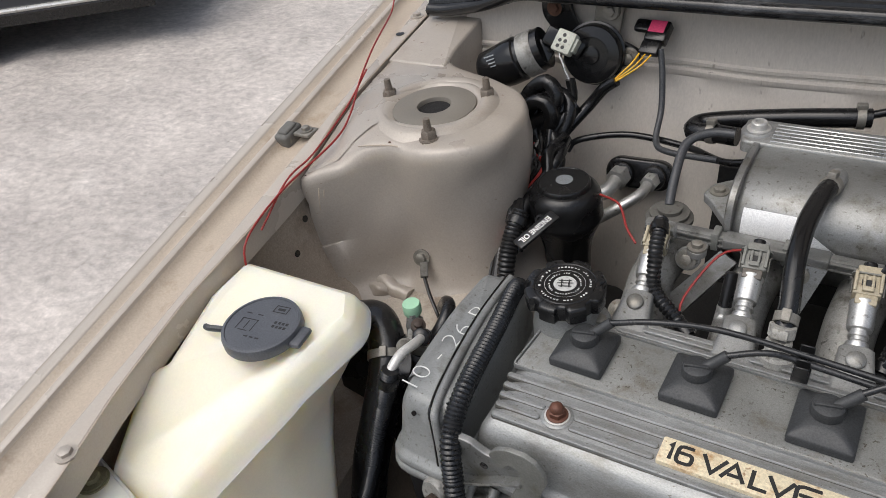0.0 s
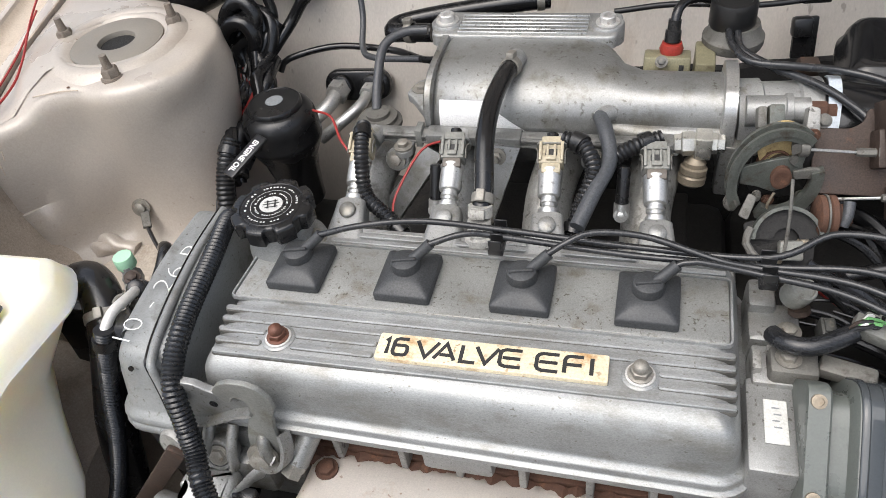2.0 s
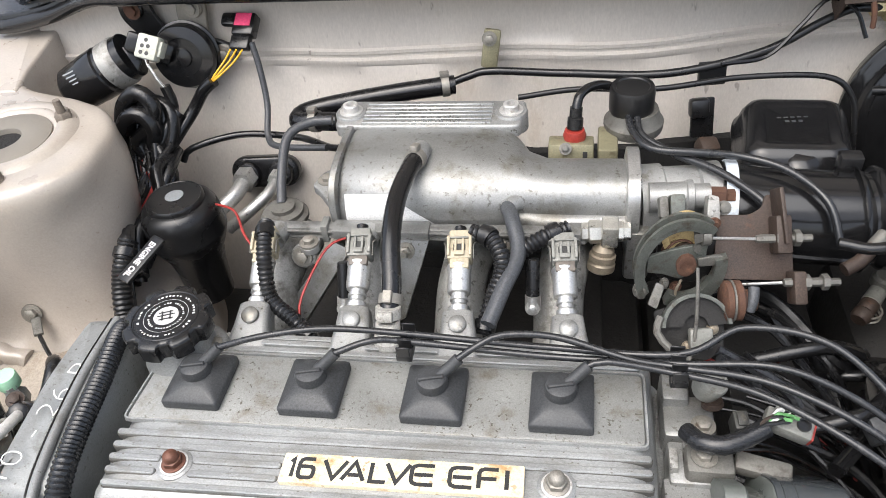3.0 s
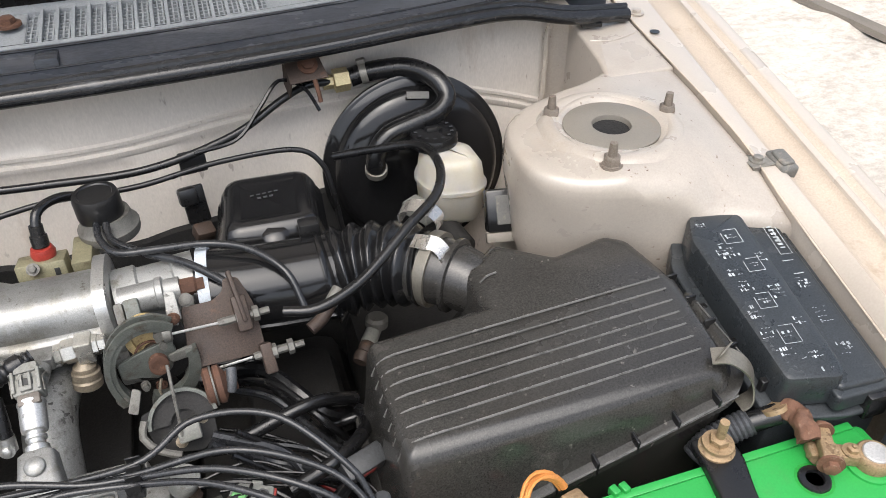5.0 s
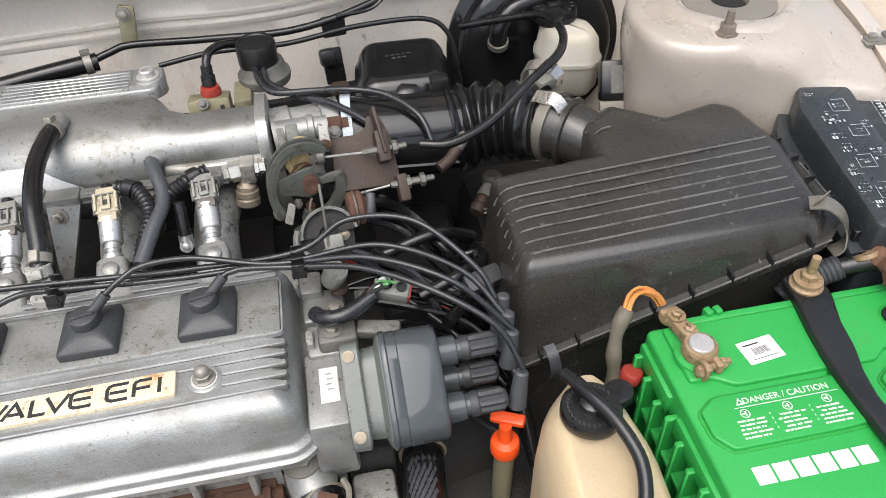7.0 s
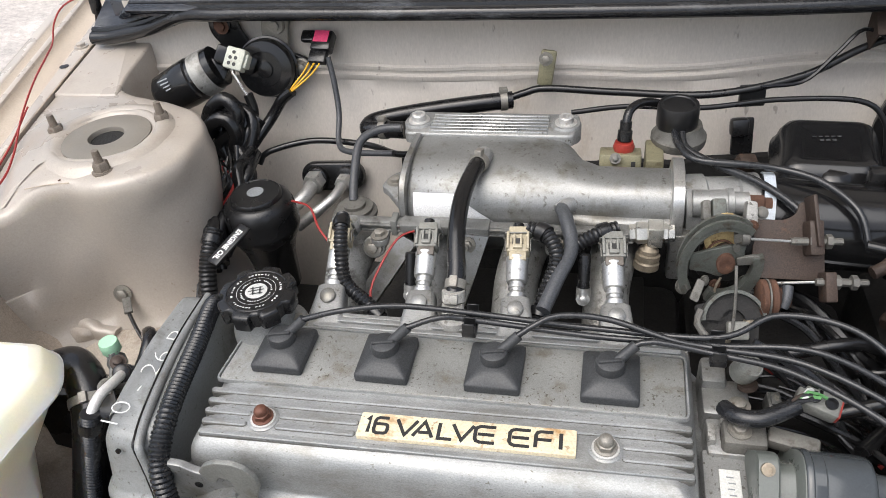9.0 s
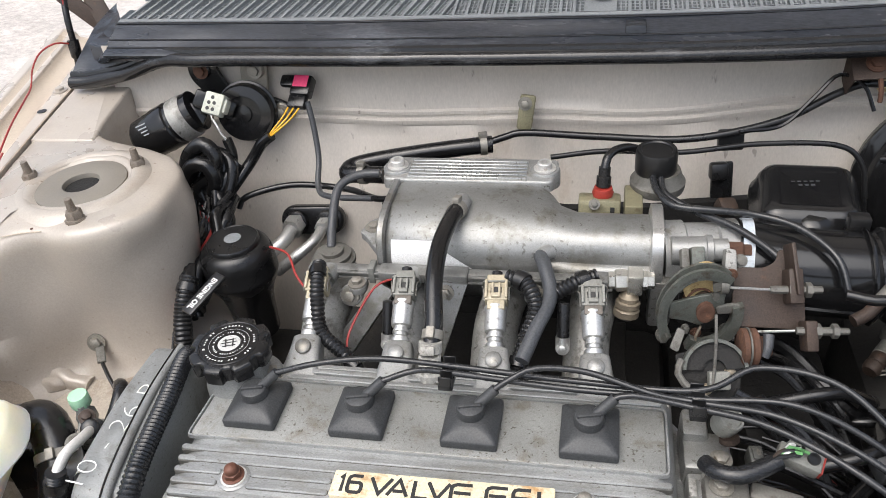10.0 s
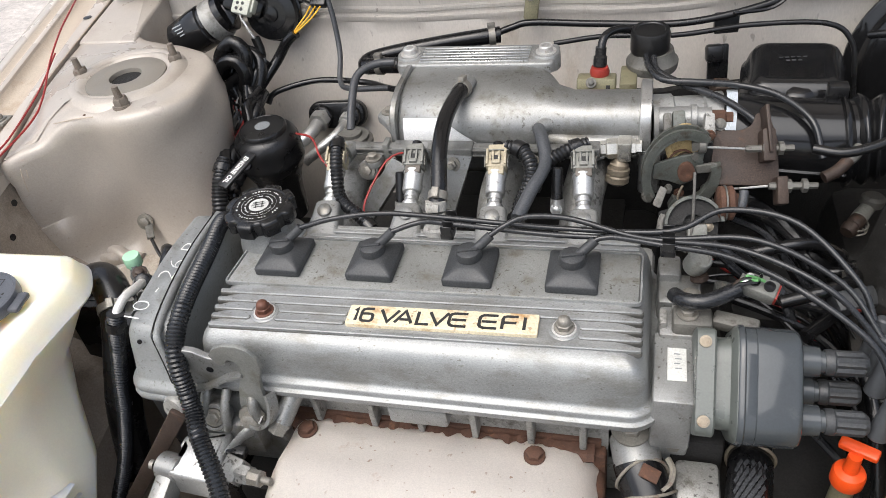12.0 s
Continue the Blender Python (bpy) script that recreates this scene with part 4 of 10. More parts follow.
def build_bonnet():
    """The raised bonnet, hinged behind the cowl and leaning forward over the bay."""
    hinge, rise, length = Vector((0.15, 0.575, 0.985)), radians(73), 1.02
    along, out = Vector((0, -math.cos(rise), math.sin(rise))), Vector((0, -math.sin(rise), -math.cos(rise)))
    def at(u, v, d):
        return tuple(hinge + Vector((u, 0, 0)) + along * v + out * d)
    outer = [[at(s_ * (0.70 - 0.05 * (v / length) ** 2), v, -0.03 * math.sin(math.pi * v / length) * (1 - s_ * s_) - 0.025 * (1 - s_ * s_)) for s_ in [-1 + 0.1 * k for k in range(21)]] for v in [length * j / 16 for j in range(17)]]
    lid = part("bonnet", rings(outer, closed=False), PAINT, body, "champagne-beige bonnet propped open over the bay", 60)
    for u0, v0, u1, v1 in ((-0.66, 0.02, -0.58, 1.0), (0.58, 0.02, 0.66, 1.0), (-0.58, 0.02, 0.58, 0.12), (-0.58, 0.90, 0.58, 1.0), (-0.06, 0.12, 0.06, 0.90), (-0.58, 0.48, -0.06, 0.56), (0.06, 0.48, 0.58, 0.56)):
        prof = [[at(u, v, d) for u, v in ((u0 + e, v0 + e), (u1 - e, v0 + e), (u1 - e, v1 - e), (u0 + e, v1 - e))] for e, d in ((0, -0.015), (0, 0.012), (0.012, 0.022))]
        part("inner_frame", rings(prof), PAINT_BAY, lid, "pressed frame on the inside of the bonnet", 20)


build_bonnet()
for wx in (-0.60, 0.90):
    wl = part("wheel", lathe([(0.19, -0.08), (0.29, -0.09), (0.30, -0.07), (0.30, 0.07), (0.29, 0.09), (0.19, 0.08)], (wx, 0.22, 0.30), (1, 0, 0), 32), TYRE, body)
    part("rim", lathe([(0.19, -0.06), (0.19, 0.06), (0.05, 0.07), (0.0001, 0.07)], (wx, 0.22, 0.30), (1, 0, 0), 24), STEEL, wl)
part("bay_floor", box(-0.62, 0.95, -0.60, 0.42, 0.22, 0.26, 0.0), DARKCAST, body, "oily dark undertray")
part("front_panel", box(-0.52, 0.86, -0.56, -0.52, 0.25, 0.72, 0.005), PAINT_BAY, body)


# ---- engine ----
X0, X1 = -0.176, 0.224      # ends of the valve cover
head = thing("cylinder_head", (0.02, 0.0, 0.5), "grimy cast aluminium cylinder head under the valve cover", "engine")
def build_head():
    part("casting", join(box(X0 - 0.005, X1 + 0.01, -0.062, 0.085, 0.60, 0.736, 0.006), box(X0 + 0.02, X1, 0.08, 0.125, 0.60, 0.745, 0.008)), ALU_DARK, head)
    for x in (-0.075, -0.02, 0.025, 0.075, 0.125, 0.17):
        part("web", box(x - 0.003, x + 0.003, -0.075, -0.060, 0.68, 0.735, 0.0015), ALU_DARK, head)
    part("boss", box(0.0, 0.055, -0.082, -0.060, 0.70, 0.722, 0.004), ALU, head)
    # near-black boxes added to fill the shaded hollows behind the head
    part("rear_shade_fill", join(box(-0.19, 0.235, 0.12, 0.335, 0.30, 0.63, 0.02), box(-0.33, -0.19, 0.05, 0.33, 0.30, 0.60, 0.02)), DARKCAST, head, "dark fill blocks for the deep shade behind the head")
    part("end_casting", join(box(0.226, 0.263, 0.024, 0.062, 0.66, 0.768, 0.005), box(0.226, 0.246, 0.050, 0.078, 0.68, 0.776, 0.004)), ALU_CAST, head, "cast outlet at the end of the head")
    part("end_bolt", hexbolt((0.254, 0.034, 0.768), r=0.0055, h=0.005), STEEL, head)
    part("block", box(X0, X1, -0.11, 0.12, 0.28, 0.60, 0.01), DARKCAST, head, "dark oily engine block")
build_head()

cover = thing("valve_cover", (0.02, 0.0, 0.735), "dull cast aluminium ribbed valve cover, stained and dusty", "valve cover")
def stroke(pts, w, z):
    """A flat mitred stroke along 2D points."""
    P = [Vector(p) for p in pts]
    left, right = [], []
    for i, p in enumerate(P):
        u = (p - P[i - 1]).normalized() if i else (P[1] - p).normalized()
        v = (P[i + 1] - p).normalized() if i < len(P) - 1 else u
        n = Vector((-(u.y + v.y), u.x + v.x)).normalized()
        k = w / 2 / max(0.55, n.dot(Vector((-u.y, u.x))))
        left.append((*(p + n * k), z))
        right.append((*(p - n * k), z))
    return rings([[a, b] for a, b in zip(left, right)], closed=False)


GLYPHS = {"1": ([(-0.35, 0.80), (0.15, 1.0), (0.15, 0.0)],),
          "6": ([(0.98, 1.0), (0.28, 1.0), (0.08, 0.93), (0.0, 0.78), (0.0, 0.20), (0.08, 0.06), (0.24, 0.0), (0.78, 0.0), (0.94, 0.06), (1.0, 0.2), (1.0, 0.4), (0.94, 0.53), (0.78, 0.59), (0.12, 0.59)],),
          "V": ([(0.0, 1.0), (0.48, 0.02), (1.0, 1.0)],), "A": ([(0.0, 0.0), (0.52, 0.98), (1.0, 0.0)], [(0.26, 0.28), (0.78, 0.28)]),
          "L": ([(0.0, 1.0), (0.0, 0.0), (1.0, 0.0)],), "I": ([(0.0, 1.0), (0.0, 0.0)],),
          "E": ([(1.0, 1.0), (0.26, 1.0), (0.08, 0.93), (0.0, 0.78), (0.0, 0.22), (0.08, 0.07), (0.26, 0.0), (1.0, 0.0)], [(0.12, 0.5), (0.96, 0.5)]),
          "F": ([(1.0, 1.0), (0.26, 1.0), (0.08, 0.93), (0.0, 0.78), (0.0, 0.0)], [(0.08, 0.5), (0.92, 0.5)])}
BADGE_TEXT = (("1", 0.0086, 0.004), ("6", 0.0136, 0.0105), ("V", 0.0305, 0.0160), ("A", 0.0445, 0.0150), ("L", 0.0640, 0.0105), ("V", 0.0740, 0.0160), ("E", 0.0915, 0.0150), ("E", 0.1172, 0.0150), ("F", 0.1365, 0.0125), ("I", 0.1548, 0.001))


def bar_mesh(u, w, y, hw, z0, z1, n=4):
    """A raised bar along x with rounded ends and rounded edges."""
    def ring(d, z):
        r = hw - d
        left = [(u + hw - r * math.sin(math.pi * i / n), y + r * math.cos(math.pi * i / n), z) for i in range(n + 1)]
        right = [(w - hw + r * math.sin(math.pi * i / n), y - r * math.cos(math.pi * i / n), z) for i in range(n + 1)]
        return left + right
    return rings([ring(0, z0), ring(0.0002, z1 - 0.0007), ring(0.0009, z1)])


def build_valve_cover():
    lv = [(-0.0085, 0.733), (-0.009, 0.735), (-0.0085, 0.7385), (-0.0055, 0.7395), (-0.0045, 0.7405), (-0.0045, 0.7445), (-0.003, 0.7458), (0.0005, 0.7468), (0.0022, 0.750), (0.004, 0.765), (0.0065, 0.775), (0.0105, 0.7825), (0.016, 0.7868), (0.022, 0.7888), (0.030, 0.7898)]
    loops = [[(x, y, z) for x, y in rounded(X0 + d, X1 - d, -0.080 + d, 0.090 - d, max(0.018 - d, 0.004), 6)] for d, z in lv]
    part("shell", rings(loops), COVER, cover, "", 50)
    # shallow panel with a raised border round the plug boots
    panel = soften([(X0 + 0.007, -0.0085), (X1 - 0.011, -0.0035), (X1 - 0.011, 0.0605), (X0 + 0.012, 0.0605)], 0.006, 3)
    part("panel", slab(inset(panel, 0.0022), 0.7888, 0.7908, 0.001), COVER_FLAT, cover, "stained flat panel round the plug boots")
    border = rings([[(x, y, z) for x, y in inset(panel, d)] for d, z in ((-0.0008, 0.7888), (0, 0.7918), (0.0014, 0.7918), (0.002, 0.7888))], False, False)
    part("border", border, COVER, cover)
    def turned(bm, y):      # the ribs and the badge stand a degree askew to the shell
        return moved(bm, Matrix.Translation((0.21, y, 0)) @ Matrix.Rotation(radians(1.13), 4, "Z") @ Matrix.Translation((-0.21, -y, 0)))
    for k in range(5):
        y = -0.0112 - k * 0.0103
        left, right = X0 + 0.0085 + 0.0018 * k, X1 - 0.0095
        cuts = [(-0.0345, 0.1355), (-0.112 - 0.0118, -0.112 + 0.0118), (0.153 - 0.0118, 0.153 + 0.0118)] if k in (2, 3) else []
        a = left
        for c0, c1 in sorted(cuts) + [(right, right)]:
            if c0 - a > 0.008:
                rib = part("rib", turned(bar_mesh(a, c0, y, 0.0026, 0.785, 0.7916), y), COVER, cover)
                # strip a little wider than the rib paints in its edge shade and grime
                part("shade_grime_line", turned(bar_mesh(a - 0.0007, c0 + 0.0007, y, 0.0033, 0.785, 0.79025 - 0.0016 * (k == 4)), y), COVER_SHADE_GRIME, rib, "dark line of shade and grime along the rib")
            a = c1
    for y, x0 in ((0.0655, -0.108), (0.0730, -0.104), (0.0800, -0.100)):
        part("rib", bar_mesh(x0, X1 - 0.014, y, 0.0027, 0.782, 0.7912 - (0.0015 if y > 0.075 else 0)), COVER, cover)
    for x, by, rusty in ((-0.112, -0.042, True), (0.153, -0.0358, False)):
        part("boss", lathe([(0.0128, 0), (0.0126, 0.0012), (0.0112, 0.0020), (0.0001, 0.0020)], (x, by, 0.7890), n=28), COVER, cover)
        part("washer", lathe([(0.0102, 0), (0.0104, 0.0008), (0.0100, 0.0020), (0.0088, 0.0024), (0.0082, 0.0022)], (x, by, 0.7898), n=28), WASHER, cover, "pale worn washer")
        part("bolt", join(lathe([(0.0086, 0), (0.0086, 0.0012), (0.0078, 0.0016)], (x, by, 0.7918), n=24), lathe([(0.0070, 0), (0.0070, 0.0045), (0.0060, 0.0052)], (x, by, 0.7930), n=6), lathe([(0.0056, 0), (0.0056, 0.0022), (0.0050, 0.0044), (0.0034, 0.0060), (0.0001, 0.0066)], (x, by, 0.7975), n=20)), CAPRUST if rusty else STEEL, cover, "rusty domed cap nut" if rusty else "grey domed cap nut")
    part("bolt", join(hexbolt((-0.122, 0.066, 0.789), r=0.0062, h=0.007), lathe([(0.012, -0.004), (0.012, 0.0), (0.010, 0.0015), (0.0001, 0.0015)], (-0.122, 0.066, 0.7885), n=24)), STEEL, cover)
    part("corner_pad", slab(soften([(X0 + 0.006, 0.036), (-0.118, 0.050), (-0.112, 0.074), (-0.128, 0.088), (X0 + 0.006, 0.088)], 0.010), 0.780, 0.7945, 0.004), COVER, cover, "raised pad under the filler neck")
    on = Matrix.Translation((0.1322, -0.0362, 0)) @ Matrix.Rotation(radians(1.13), 4, "Z") @ Matrix.Translation((-0.1335, 0.03715, 0))
    plate = part("badge", moved(slab(rounded(-0.0315, 0.1335, -0.0485, -0.0258, 0.0015, 2), 0.789, 0.7938, 0.0006), on), IVORY, cover, "ivory badge with rust-brown stains and black letters")
    for glyph, x, w in BADGE_TEXT:
        for i, line in enumerate(GLYPHS[glyph]):
            part("letter", moved(stroke([(-0.0325 + x + u * w, -0.0443 + v * 0.0142) for u, v in line], 0.0029, 0.79395 + 0.00006 * i), on), INK, plate, "", 0)
    # filler neck
    part("filler_neck", lathe([(0.031, -0.03), (0.030, 0.0), (0.027, 0.012), (0.025, 0.024)], (-0.151, 0.062, 0.788), n=28), COVER, cover)
build_valve_cover()

PRINTCAP = material("worn_cap_print", (0.52, 0.52, 0.50), 0.55, 0.0, 0.2, 90, 400, 0.05, dirt=(0.03, 0.03, 0.03), dirt_amount=0.42, dirt_scale=330)
cap = thing("oil_filler_cap", (-0.151, 0.062, 0.808), "black lobed plastic oil filler cap with worn white print", "oil cap")
def build_oil_cap():
    n = 120
    def lobed(r, z, amp):
        out = []
        for a in (2 * math.pi * i / n for i in range(n)):
            k = min(1.0, max(0.0, 0.5 + 2.2 * (math.cos(8 * a + 0.5) + 0.45)))
            q = r - amp * (1 - k * k * (3 - 2 * k))
            out.append((-0.151 + q * math.cos(a), 0.062 + q * math.sin(a), z))
        return out
    part("grip", rings([lobed(0.031, 0.812, 0.004), lobed(0.0345, 0.8135, 0.0048), lobed(0.0350, 0.8255, 0.0048), lobed(0.0342, 0.8275, 0.0046), lobed(0.0328, 0.8285, 0.0044), lobed(0.0268, 0.8288, 0.0), lobed(0.0262, 0.8282, 0.0), lobed(0.0254, 0.8282, 0), lobed(0.0248, 0.8288, 0)]), BLACK, cap, "", 40)
    m = Matrix.Translation((-0.151, 0.062, 0.8289))
    r = random.Random(11)
    def ring_print(rad, n, h, gap):
        bm = bmesh.new()
        for i in range(n):
            if i % gap == 0 or r.random() < 0.12:
                continue
            a0, a1 = 2 * math.pi * (i + 0.15) / n, 2 * math.pi * (i + 0.15 + r.uniform(0.45, 0.72)) / n
            hh = h * r.uniform(0.55, 1.0)
            vs = [bm.verts.new(m @ Vector((q * math.cos(a), q * math.sin(a), 0.0002))) for q, a in ((rad, a0), (rad + hh, a0), (rad + hh, a1), (rad, a1))]
            bm.faces.new(vs[::-1])
        part("print", bm, PRINTCAP, cap, "worn white print", 0)
    ring_print(0.0208, 46, 0.0020, 9)
    ring_print(0.0128, 38, 0.0017, 13)
    part("print", print_ring(0.0172, 0.0175, (-0.151, 0.062, 0.8291), 40), PRINTCAP, cap)
    part("emblem", lathe([(0.0098, 0), (0.0098, 0.0002), (0.0001, 0.0002)], (-0.151, 0.062, 0.8289), n=28), PRINTCAP, cap, "worn round white emblem")
    bars([(0, 0.0036, 0.011, 0.0012), (0, 0.0004, 0.014, 0.0012), (0, -0.0036, 0.011, 0.0012), (-0.0028, 0, 0.0012, 0.010), (0.0034, 0, 0.0012, 0.010)], INK, "emblem_marks", cap, m @ pose(0, 0, 0.0003, 0, 0, 20))
build_oil_cap()

BELTG = material("grey_painted_cover", (0.24, 0.247, 0.243), 0.46, 0.3, 0.2, 26, 380, 0.3, 0.0004, dirt=(0.15, 0.148, 0.135), dirt_amount=0.5, dirt_scale=40, specks=(0.09, 0.085, 0.07), speck_scale=340, speck_amount=0.4)
belt = thing("timing_belt_cover", (-0.215, 0.0, 0.70), "grey aluminium-coloured timing belt cover with chalk writing", "belt cover")
def build_belt_cover():
    base = soften([(-0.240, -0.094), (-0.182, -0.096), (-0.186, -0.03), (-0.192, 0.04), (-0.198, 0.092), (-0.252, 0.092), (-0.252, 0.02), (-0.247, -0.05)], 0.015)
    def top(x, y):
        return -0.16 * max(0, -0.02 - y) ** 1.3 - 0.10 * max(0, y - 0.03) ** 1.2
    def lean(y, z):       # the front face leans back towards its top
        return y + 0.014 * min(1.0, max(0.0, (z - 0.742) / 0.05)) if y < -0.06 else y
    loops = [[(x, lean(y, z), z + (top(x, y) if z > 0.745 else 0)) for x, y in inset(base, d)] for d, z in ((-0.006, 0.722), (-0.0075, 0.724), (-0.0075, 0.7285), (-0.006, 0.730), (-0.005, 0.731), (-0.006, 0.7335), (-0.006, 0.737), (-0.004, 0.7395), (0.0, 0.742), (0.0, 0.75), (0.001, 0.78), (0.0018, 0.787), (0.004, 0.7925), (0.008, 0.7965), (0.013, 0.798))]
    part("shell", rings(loops), BELTG, belt, "", 50)
    part("lower_shell", rings([[(x, y, z) for x, y in inset(base, d)] for d, z in ((0.002, 0.40), (0.0, 0.722))]), BLACK, belt, "black plastic lower cover")
    line = [(-0.224, 0.086), (-0.221, 0.03), (-0.215, -0.025), (-0.210, -0.060), (-0.206, -0.076)]
    seam = [(x, y, 0.7984 + top(x, y)) for x, y in line] + [(-0.204, -0.0832, 0.7925), (-0.202, -0.0862, 0.780), (-0.198, -0.0915, 0.762), (-0.195, -0.0965, 0.746)]
    part("seam", tube(seam, 0.0011, 6), RUBBER, belt, "black gasket seam")
    rim = [(x + 0.0052, y, z) for x, y, z in seam]
    part("rim", sweep(curve(rim, 0.005), [0.0036] * len(curve(rim, 0.005)), 10), BELTG, belt, "raised rounded rim beside the seam", 60)
    part("drain_hole", lathe([(0.0022, -0.001), (0.0022, 0.0006), (0.0001, 0.0006)], (-0.220, -0.0835, 0.7845), (0, -1, 0.28), 12), RUBBER, belt, "small dark hole")
    chalk = pose(-0.2255, -0.018, 0.7985, 0, 0, 84)
    letters("10 - 26 R", 0.0255, CHALK, "chalk_writing", belt, chalk, 0.0002, bold=-0.0007, squeeze=1.2)
build_belt_cover()

CONDUIT = material("glossy_black_conduit", (0.011, 0.012, 0.014), 0.24, 0.0, 0.25, 30, 250, 0.12, 0.0003, dirt=(0.07, 0.068, 0.062), dirt_amount=0.2, dirt_scale=50)
PALEPIPE = material("pale_oxidised_alloy", (0.62, 0.61, 0.58), 0.42, 0.35, 0.2, 40, 300, 0.2, 0.0003)
LEADRUBBER = material("ignition_lead_rubber", (0.020, 0.021, 0.023), 0.24, 0.0, 0.25, 30, 250, 0.15, 0.0003, dirt=(0.075, 0.074, 0.070), dirt_amount=0.3, dirt_scale=40)
def build_lead(i, path, dark):
    x = -0.1188 + 0.0911 * i
    t = thing("spark_plug_lead", (x, 0.02, 0.79), "black ignition lead with a square grey rubber plug boot", "ignition lead", "ignition leads")
    h = 0.0222
    def sq(k, z, r):
        return [(px, py, z) for px, py in rounded(x - h * k, x + h * k, 0.0275 - 0.0240 * k, 0.0275 + 0.0240 * k, r, 3)]
    b = part("boot", rings([sq(1, 0.7915, 0.002), sq(1.0, 0.7975, 0.002), sq(0.96, 0.7992, 0.003), sq(0.60, 0.8036, 0.006), sq(0.50, 0.8050, 0.009)]), BOOT, t, "", 50)
    part("grip", lathe([(0.0115, 0.802), (0.0118, 0.809), (0.0108, 0.8125), (0.008, 0.8138), (0.0001, 0.8140)], (x - 0.001, 0.0295, 0), n=20), BOOT, b)
    m = pose(x - 0.001, 0.0275, 0.8142, 0, 0, 12)
    part("grip_bar", moved(box(-0.009, 0.009, -0.0016, 0.0016, -0.004, 0.0014, 0.0008), m), BOOT, b)
    part("elbow", tube([(x + 0.002, 0.031, 0.809), (x + 0.010, 0.036, 0.8145), (x + 0.018, 0.0405, 0.821)], 0.0044, 12), BOOT, b)
    part("cable", tube([(x + 0.016, 0.0395, 0.8205)] + path, 0.0025, 10), LEADRUBBER, t)
    return t

LEADS = [
    [(-0.066, 0.046, 0.829), (-0.02, 0.056, 0.829), (0.04, 0.060, 0.823), (0.14, 0.058, 0.818), (0.232, 0.050, 0.826), (0.276, 0.066, 0.838), (0.33, 0.052, 0.838), (0.372, 0.012, 0.815), (0.384, -0.008, 0.795)],
    [(0.016, 0.049, 0.826), (0.045, 0.054, 0.821), (0.14, 0.052, 0.815), (0.232, 0.045, 0.822), (0.30, 0.036, 0.832), (0.36, 0.010, 0.815), (0.388, -0.022, 0.790)],
    [(0.094, 0.047, 0.828), (0.112, 0.055, 0.832), (0.15, 0.057, 0.830), (0.20, 0.046, 0.823), (0.232, 0.042, 0.822), (0.29, 0.024, 0.831), (0.35, -0.008, 0.822), (0.392, -0.035, 0.785)],
    [(0.185, 0.042, 0.824), (0.232, 0.037, 0.821), (0.28, 0.018, 0.828), (0.33, -0.015, 0.826), (0.375, -0.045, 0.806), (0.392, -0.066, 0.775)],
]
for i, p in enumerate(LEADS):
    build_lead(i, p, i)
def build_clip(x, y, z):
    t = thing("lead_clip", (x, y, z), "black plastic comb clip holding the ignition leads", "clip", "lead clips")
    part("body", box(x - 0.006, x + 0.006, y - 0.013, y + 0.012, z - 0.009, z - 0.003, 0.001), BLACK, t)
    for k in range(4):
        part("tooth", box(x - 0.005, x + 0.005, y - 0.013 + k * 0.008, y - 0.0115 + k * 0.008, z - 0.004, z + 0.006, 0.0005, 1), BLACK, t)
build_clip(0.040, 0.056, 0.820)
build_clip(0.232, 0.043, 0.823)

